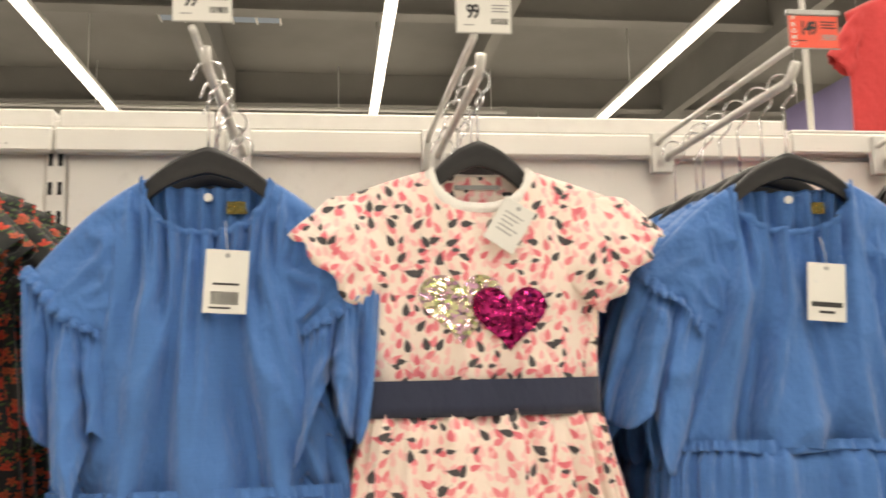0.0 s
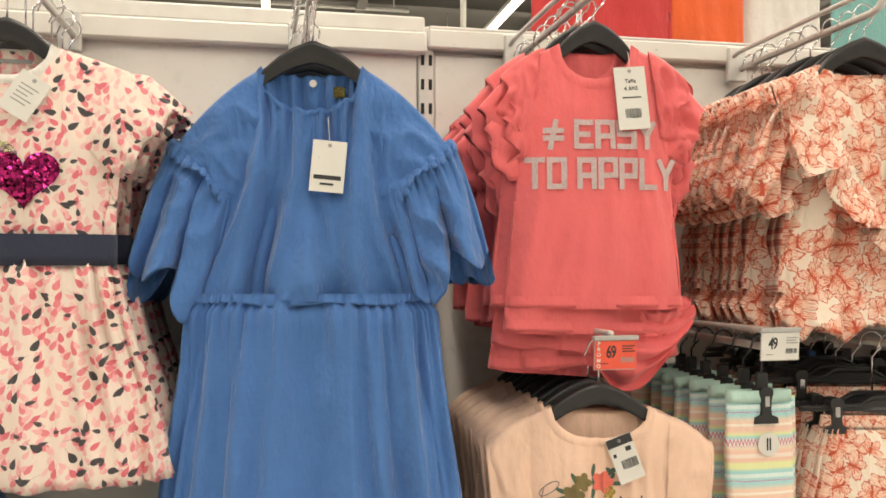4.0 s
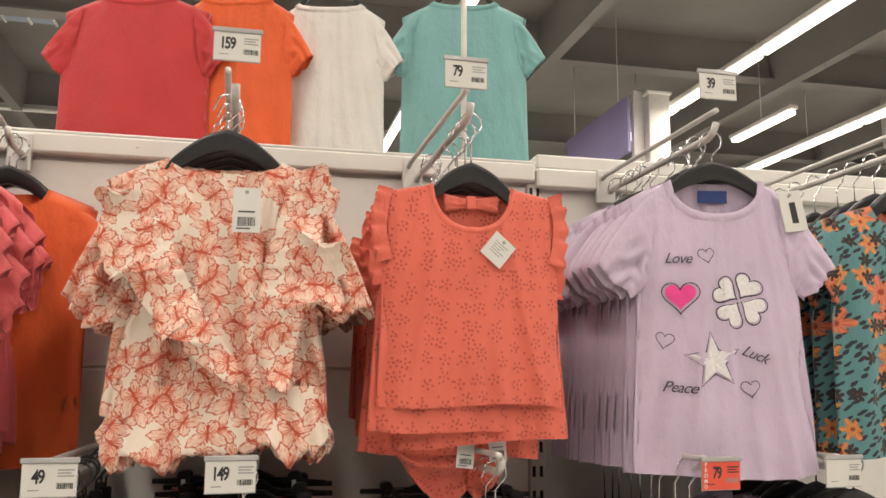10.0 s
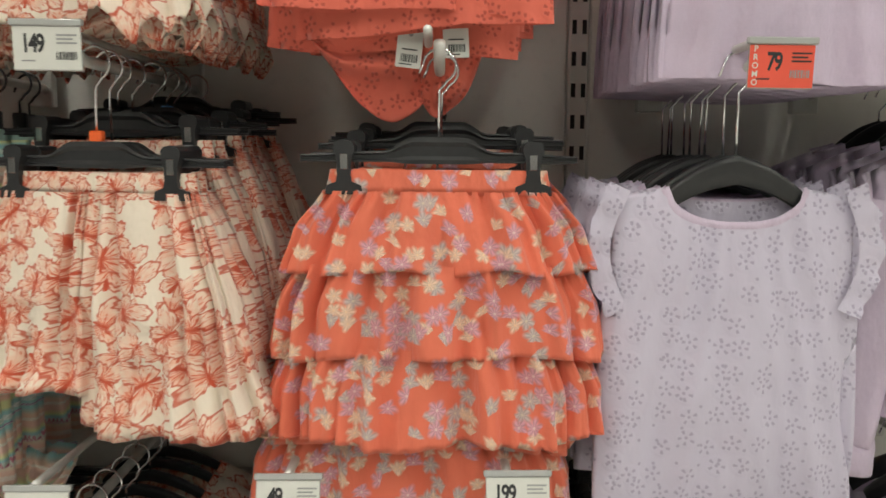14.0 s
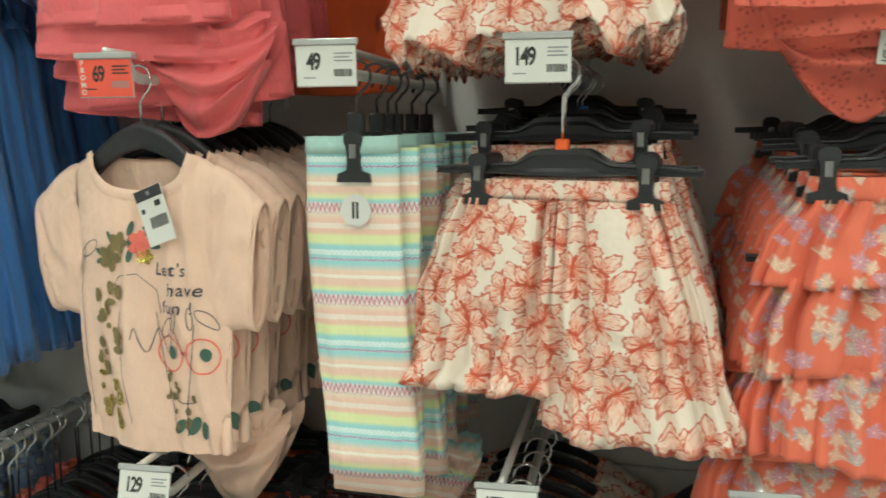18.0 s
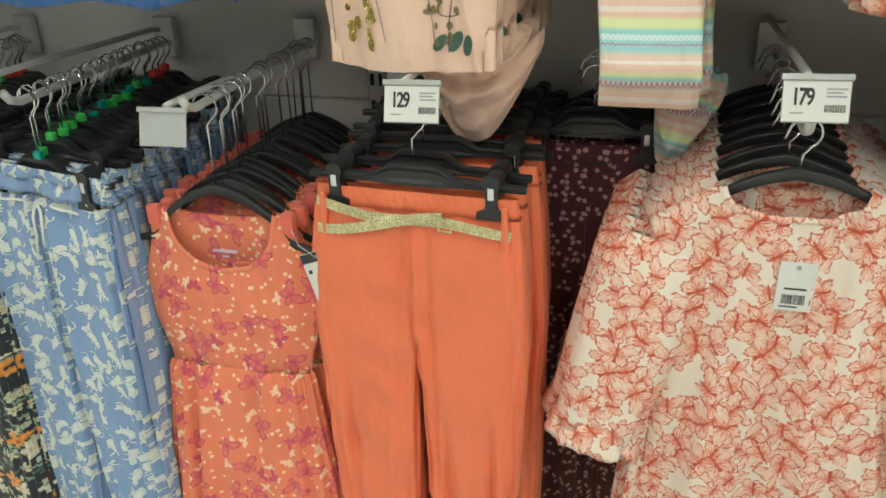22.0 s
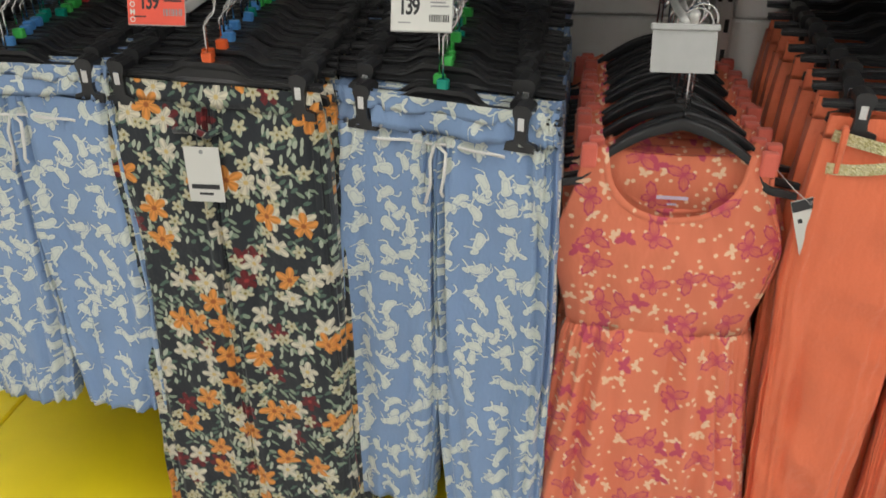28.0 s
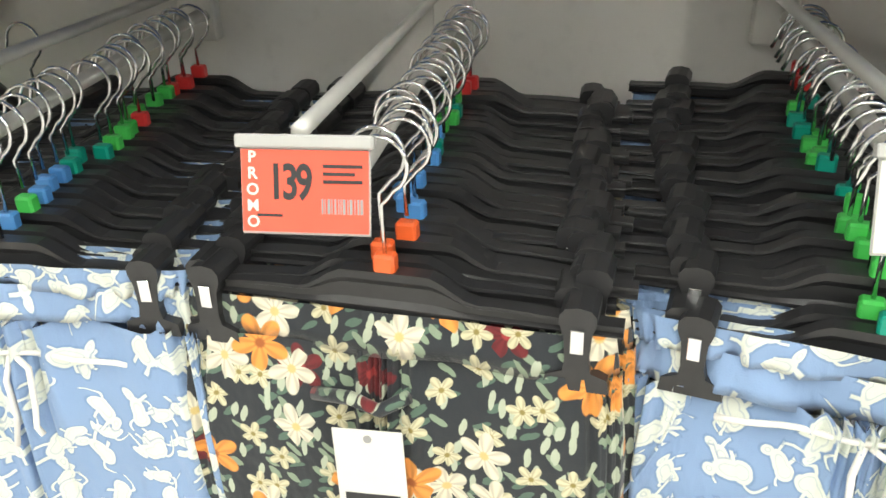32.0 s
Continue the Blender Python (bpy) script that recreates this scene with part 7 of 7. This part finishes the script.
slumped("pink_top", "coral pink jersey T-shirt slipped off its hanger, sagging in round folds", "pink_cloth", 0.060, -0.345, 1.665, 0.105, 0.165, 12, -8, 1.0)
for tx, tz, tt in ((0.862, 1.622, 6), (0.912, 1.634, -3)):
    spare = thing("loose_tag", "white card swing tag hanging under the coral hems", "swing tag", "swing tags", pose(tx, -0.335, tz))
    hang_tag(spare, 0, 0, 0, 0.030, 0.046, tt, "bars", (0, 0.004, 0.05), 3)
slumped("eyelet_top", "coral eyelet top slipped from its hanger and sagging in a fold", "coral_eyelet", 0.795, -0.300, 1.70, 0.108, 0.190, -12, 6, 2.0, 3)
slumped("eyelet_top", "coral eyelet top slipped from its hanger and sagging in a fold", "coral_eyelet", 0.905, -0.290, 1.67, 0.060, 0.150, 8, -6, 3.0, 2)

# middle row
stack(-0.01, R2, peach_tee(), "top", 9, seed=21, dx=-0.008, front_turn=-10)
stack(0.268, R2, leggings(), "single", 7, seed=22)
stack(0.512, R2, shorts(), "clip", 9, seed=23, beads=0.4, bead_front="orange_bead", lower=0.026, span=0.098, front_turn=-12, lift_back=0.065)
skirt_kind = tiered_skirt()
stack(0.895, R2, skirt_kind, "clip", 7, seed=24, lower=0.018, span=0.105, lift_back=0.03)
stack(1.228, R2, lilac_top(), "top", 9, seed=25)
stack(1.56, R2, denim_jacket(), "top", 7, seed=26, front_turn=-22, y_front=-0.36)
m2 = pose(0.875, -0.352, R2 - 0.105, 0, 1.5, -3)
skirt_kind(m2, 1)
clip_hanger(m2, None, 0.105, "", 0.018)

slumped("peach_tshirt", "peach jersey T-shirt slipped low on its hanger, sagging in folds", "peach_cloth", 0.040, -0.285, 1.135, 0.095, 0.165, 6, -6, 4.0, 3)
slumped("striped_leggings", "pastel striped leggings slipped down behind the row", "stripe", 0.335, -0.20, 1.06, 0.052, 0.145, 14, 10, 5.0, 2)

# lower row
CATS = "light blue cotton trousers with pale curled print and a cream cord"
stack(-1.22, R3, frilled_waist(trousers("patterned_trousers", CATS, "squiggle", -0.112, 0.142, -0.46, -0.66, 0.078, 0.068, 1.2, 0.026, 0.010, 0.006, drawstring, fold=0.008), "squiggle", -0.112, 0.142), "clip", 21, seed=31, y_front=-0.36, beads=0.9, lower=0.012, span=0.115, run=("blue_bead", "blue_bead", "teal_bead", "green_bead", "green_bead", "red_bead"), sink=0.006, lift_back=0.016)
stack(-0.622, R3, frilled_waist(trousers("patterned_trousers", CATS, "squiggle", -0.128, 0.147, -0.46, -0.80, 0.080, 0.070, 2.2, 0.026, 0.012, 0.006, drawstring, fold=0.008), "squiggle", -0.128, 0.147), "clip", 24, seed=32, beads=0.8, bead_front="teal_bead", lower=0.03, span=0.108, front_turn=-14, run=("green_bead", "green_bead", "teal_bead", "green_bead", "teal_bead", "red_bead"), sink=0.018, lift_back=0.040)
stack(-0.93, R3, trousers("floral_trousers", "black viscose trousers with orange and cream flowers", "dark_blossom", -0.108, 0.150, -0.70, -0.91, 0.088, 0.090, 0.4, 0.026, 0.006, 0.002, flower_tag, fold=0.0035, ridge=0.008), "clip", 24, seed=33, beads=0.7, bead_front="orange_bead", lower=0.012, y_front=-0.375, span=0.128, front_turn=-6, run=("orange_bead", "blue_bead", "teal_bead", "green_bead", "green_bead", "red_bead"), sink=0.010, lift_back=0.018)
jersey_kind = jersey_dress()
jersey_kind.slim = 1.24
stack(-0.325, R3, jersey_kind, "top", 16, seed=34)
stack(-0.015, R3, trousers("orange_trousers", "orange satin trousers with a gold glitter belt", "orange_cloth", -0.105, 0.144, -0.33, -0.87, 0.074, 0.060, 3.0, 0.026, 0.002, 0.0, trouser_belt, fold=0.005, ridge=0.015, wrinkle=2.6), "clip", 9, seed=35, y_front=-0.405, lower=0.0, span=0.112, front_turn=-5, lift_back=0.015)
shirt_kind = long_shirt()
shirt_kind.slim = 0.90
stack(0.465, R3, shirt_kind, "top", 9, seed=36, y_front=-0.40)
stack(0.20, R3, trousers("dotted_trousers", "dark maroon trousers with small pale dots, close to the wall", "maroon_dot", -0.108, 0.10, -0.36, -0.80, 0.06, 0.058, 2.9, 0.02), "clip", 4, seed=37, y_front=-0.17, span=0.08)
stack(0.76, R3, plain_top("orange_print_dress", "orange jersey dress with winged print", "dress", "wing_jersey", Top(0.09, -0.12, 0.15, -0.15, 0.145, 0.15, -0.62, 0.05, 0.01, 0.024, 0.006, 4, 4.4), tag=(-0.105, -0.215, 24)), "top", 7, seed=38, y_front=-0.33)
stack(1.0, R3, trousers("black_trousers", "plain black trousers on a clip hanger", "black_cloth", -0.108, 0.13, -0.36, -0.80, 0.075, 0.07, 1.9, 0.024), "clip", 8, seed=39, y_front=-0.30)
stack(1.30, R3, trousers("lilac_trousers", "pale lilac cotton trousers on a clip hanger", "lilac_cloth", -0.108, 0.13, -0.36, -0.80, 0.075, 0.07, 1.4, 0.024), "clip", 8, seed=40, y_front=-0.34)
stack(1.62, R3, plain_top("lilac_dress", "pale lilac jersey dress on a hanger in the lowest row", "dress", "lilac_cloth", Top(0.07, -0.09, 0.15, -0.12, 0.15, 0.17, -0.70, 0.04, 0.01, 0.026, 0.008, 5, 3.0)), "top", 7, seed=43, y_front=-0.36)
stack(-1.50, R3, plain_top("mint_top", "pale mint jersey dress on a hanger", "dress", "mint_cloth", Top(0.07, -0.09, 0.14, -0.12, 0.135, 0.16, -0.63, 0.04, 0.01, 0.026, 0.008, 5, 2.0)), "top", 6, seed=41, y_front=-0.35)
stack(-1.36, R3, trousers("black_trousers", "plain black trousers on a clip hanger", "black_cloth", -0.20, 0.10, -0.42, -0.78, 0.06, 0.062, 1.9, 0.02), "clip", 2, seed=42, y_front=-0.16, y_back=-0.10, lower=0.09)


# ---------------------------------------------------------------- over the rack
def upper_tees():
    ob = thing("upper_bar", "thin white posts and bar standing behind the top rail", "display bar", "")
    for x, y in ((-0.128, 0.11), (0.97, 0.11)):
        part("post", tube_mesh("post", [(x, y, 2.10), (x, y, 3.0)], 0.0065, 8), M["white_metal"], ob)
        part("foot", box_mesh("foot", x - 0.02, x + 0.02, PY + 0.03, y + 0.03, 2.08, 2.15, 0.002), M["white_metal"], ob)
    part("bar", tube_mesh("bar", [(-0.16, 0.22, 2.78), (1.6, 0.22, 2.78)], 0.009, 8), M["white_metal"], ob)
    for x in (-0.14, 0.97):
        part("link", tube_mesh("link", [(x, 0.11, 2.78), (x, 0.22, 2.78)], 0.006, 6), M["white_metal"], ob)
    rows = (("red_tshirt", "red_cloth", "plain red jersey T-shirt seen from behind", 0.238, 0.240, 0.174, 1.1, -0.095), ("orange_tshirt", "bright_orange_cloth", "bright orange jersey T-shirt seen from behind", 0.455, 0.230, 0.140, 2.1, -0.080),
            ("white_tshirt", "white_cloth", "white jersey T-shirt seen from behind", 0.672, 0.240, 0.138, 3.1, -0.068), ("teal_tshirt", "teal_cloth", "pale teal jersey T-shirt seen from behind", 0.992, 0.195, 0.158, 4.1, -0.048))
    for name, mat, label, x, y, half, seed, up in rows:
        body = Top(0.075, -0.105 + up, half * 0.96, -0.142 + up, half * 0.95, half * 0.98, -0.66, 0.012, 0.03, 0.03, 0.005, 2, seed, 0.0, 0.66, crease=0.004)
        m = pose(x, y, 2.78, 0, 0, -12)
        tee = thing(name, label, "t-shirt", "T-shirts above the rail", m)
        part("body", body.mesh("body", 44, 36), M[mat], tee)
        part("neck_band", body.collar("neck_band", 0.012), M[mat], tee)
        for side in (-1, 1):
            part("sleeve", panel_sleeve("sleeve", side, (half * 0.70, -0.122 + up), (half * 0.85, -0.290 + up), (half + 0.040, -0.240 + up), (half - 0.004, -0.292 + up), 0.018, 18, 18, seed + side, 0.008, 0.003, 2, 0.014), M[mat], tee)
        top_hanger(m, None, -0.06, body, "upper hangers")


upper_tees()


# ---------------------------------------------------------------- far things in the hall
def far_hall():
    col = thing("white_column", "white square steel column in the hall", "column", "")
    part("shaft", box_mesh("shaft", 4.42, 4.66, 6.0, 6.24, 0, 4.66, 0.01), M["white_metal"], col)
    part("cap", box_mesh("cap", 4.40, 4.68, 5.98, 6.26, 4.66, 4.70, 0.01), M["white_metal"], col)
    part("side_flange", box_mesh("side_flange", 4.30, 4.42, 6.10, 6.16, 0, 4.72), M["white_metal"], col)
    sign = thing("hanging_sign", "plain purple department sign hung on two wires", "sign", "")
    part("board", box_mesh("board", 4.16, 4.20, 5.96, 7.62, 4.02, 4.60, 0.006), M["purple_board"], sign)
    for sy in (6.2, 7.4):
        part("wire", tube_mesh("wire", [(4.18, sy, 4.59), (4.18, sy, 5.62)], 0.005, 6), M["grey_rod"], sign)
    lamp = thing("short_luminaire", "short lit strip luminaire further back", "ceiling light", "strip luminaires")
    part("housing", box_mesh("housing", 6.0, 6.1, 5.9, 7.1, STRIP_Z, STRIP_Z + 0.05, 0.01), M["white_metal"], lamp)
    part("tube", box_mesh("tube", 6.0, 6.1, 5.95, 7.05, STRIP_Z - 0.05, STRIP_Z - 0.004, 0.01), M["tube_glow"], lamp)
    part("suspension_rod", tube_mesh("suspension_rod", [(6.05, 6.5, STRIP_Z + 0.045), (6.05, 6.5, 5.62)], 0.006, 6), M["grey_rod"], lamp)
    roof = thing("roof_light", "translucent roof light panel between dark beams", "roof light", "")
    part("pane", box_mesh("pane", -2.95, -1.65, 6.8, 7.9, 5.585, 5.598), M["sky_panel"], roof)
    for k in range(6):
        part("bar", box_mesh("bar", -2.95 + k * 0.26 - 0.01, -2.95 + k * 0.26 + 0.01, 6.8, 7.9, 5.56, 5.584), M["white_metal"], roof)
    pipe = thing("ceiling_pipe", "thin pale pipe running under the ceiling", "pipe", "")
    part("run", tube_mesh("run", [(-6, 9.3, 5.02), (1.2, 9.3, 5.02)], 0.025, 8), M["white_metal"], pipe)
    for px in (-4, -1, 1):
        part("hanger_rod", tube_mesh("hanger_rod", [(px, 9.3, 5.02), (px, 9.3, 5.62)], 0.008, 6), M["grey_rod"], pipe)
    ring = thing("duct_ring", "round grey air diffuser under the ceiling", "air diffuser", "")
    part("drum", tube_mesh("drum", [(9.3, 7.6, 4.95), (9.3, 7.6, 5.62)], 0.55, 28), M["grey_rod"], ring)


far_hall()
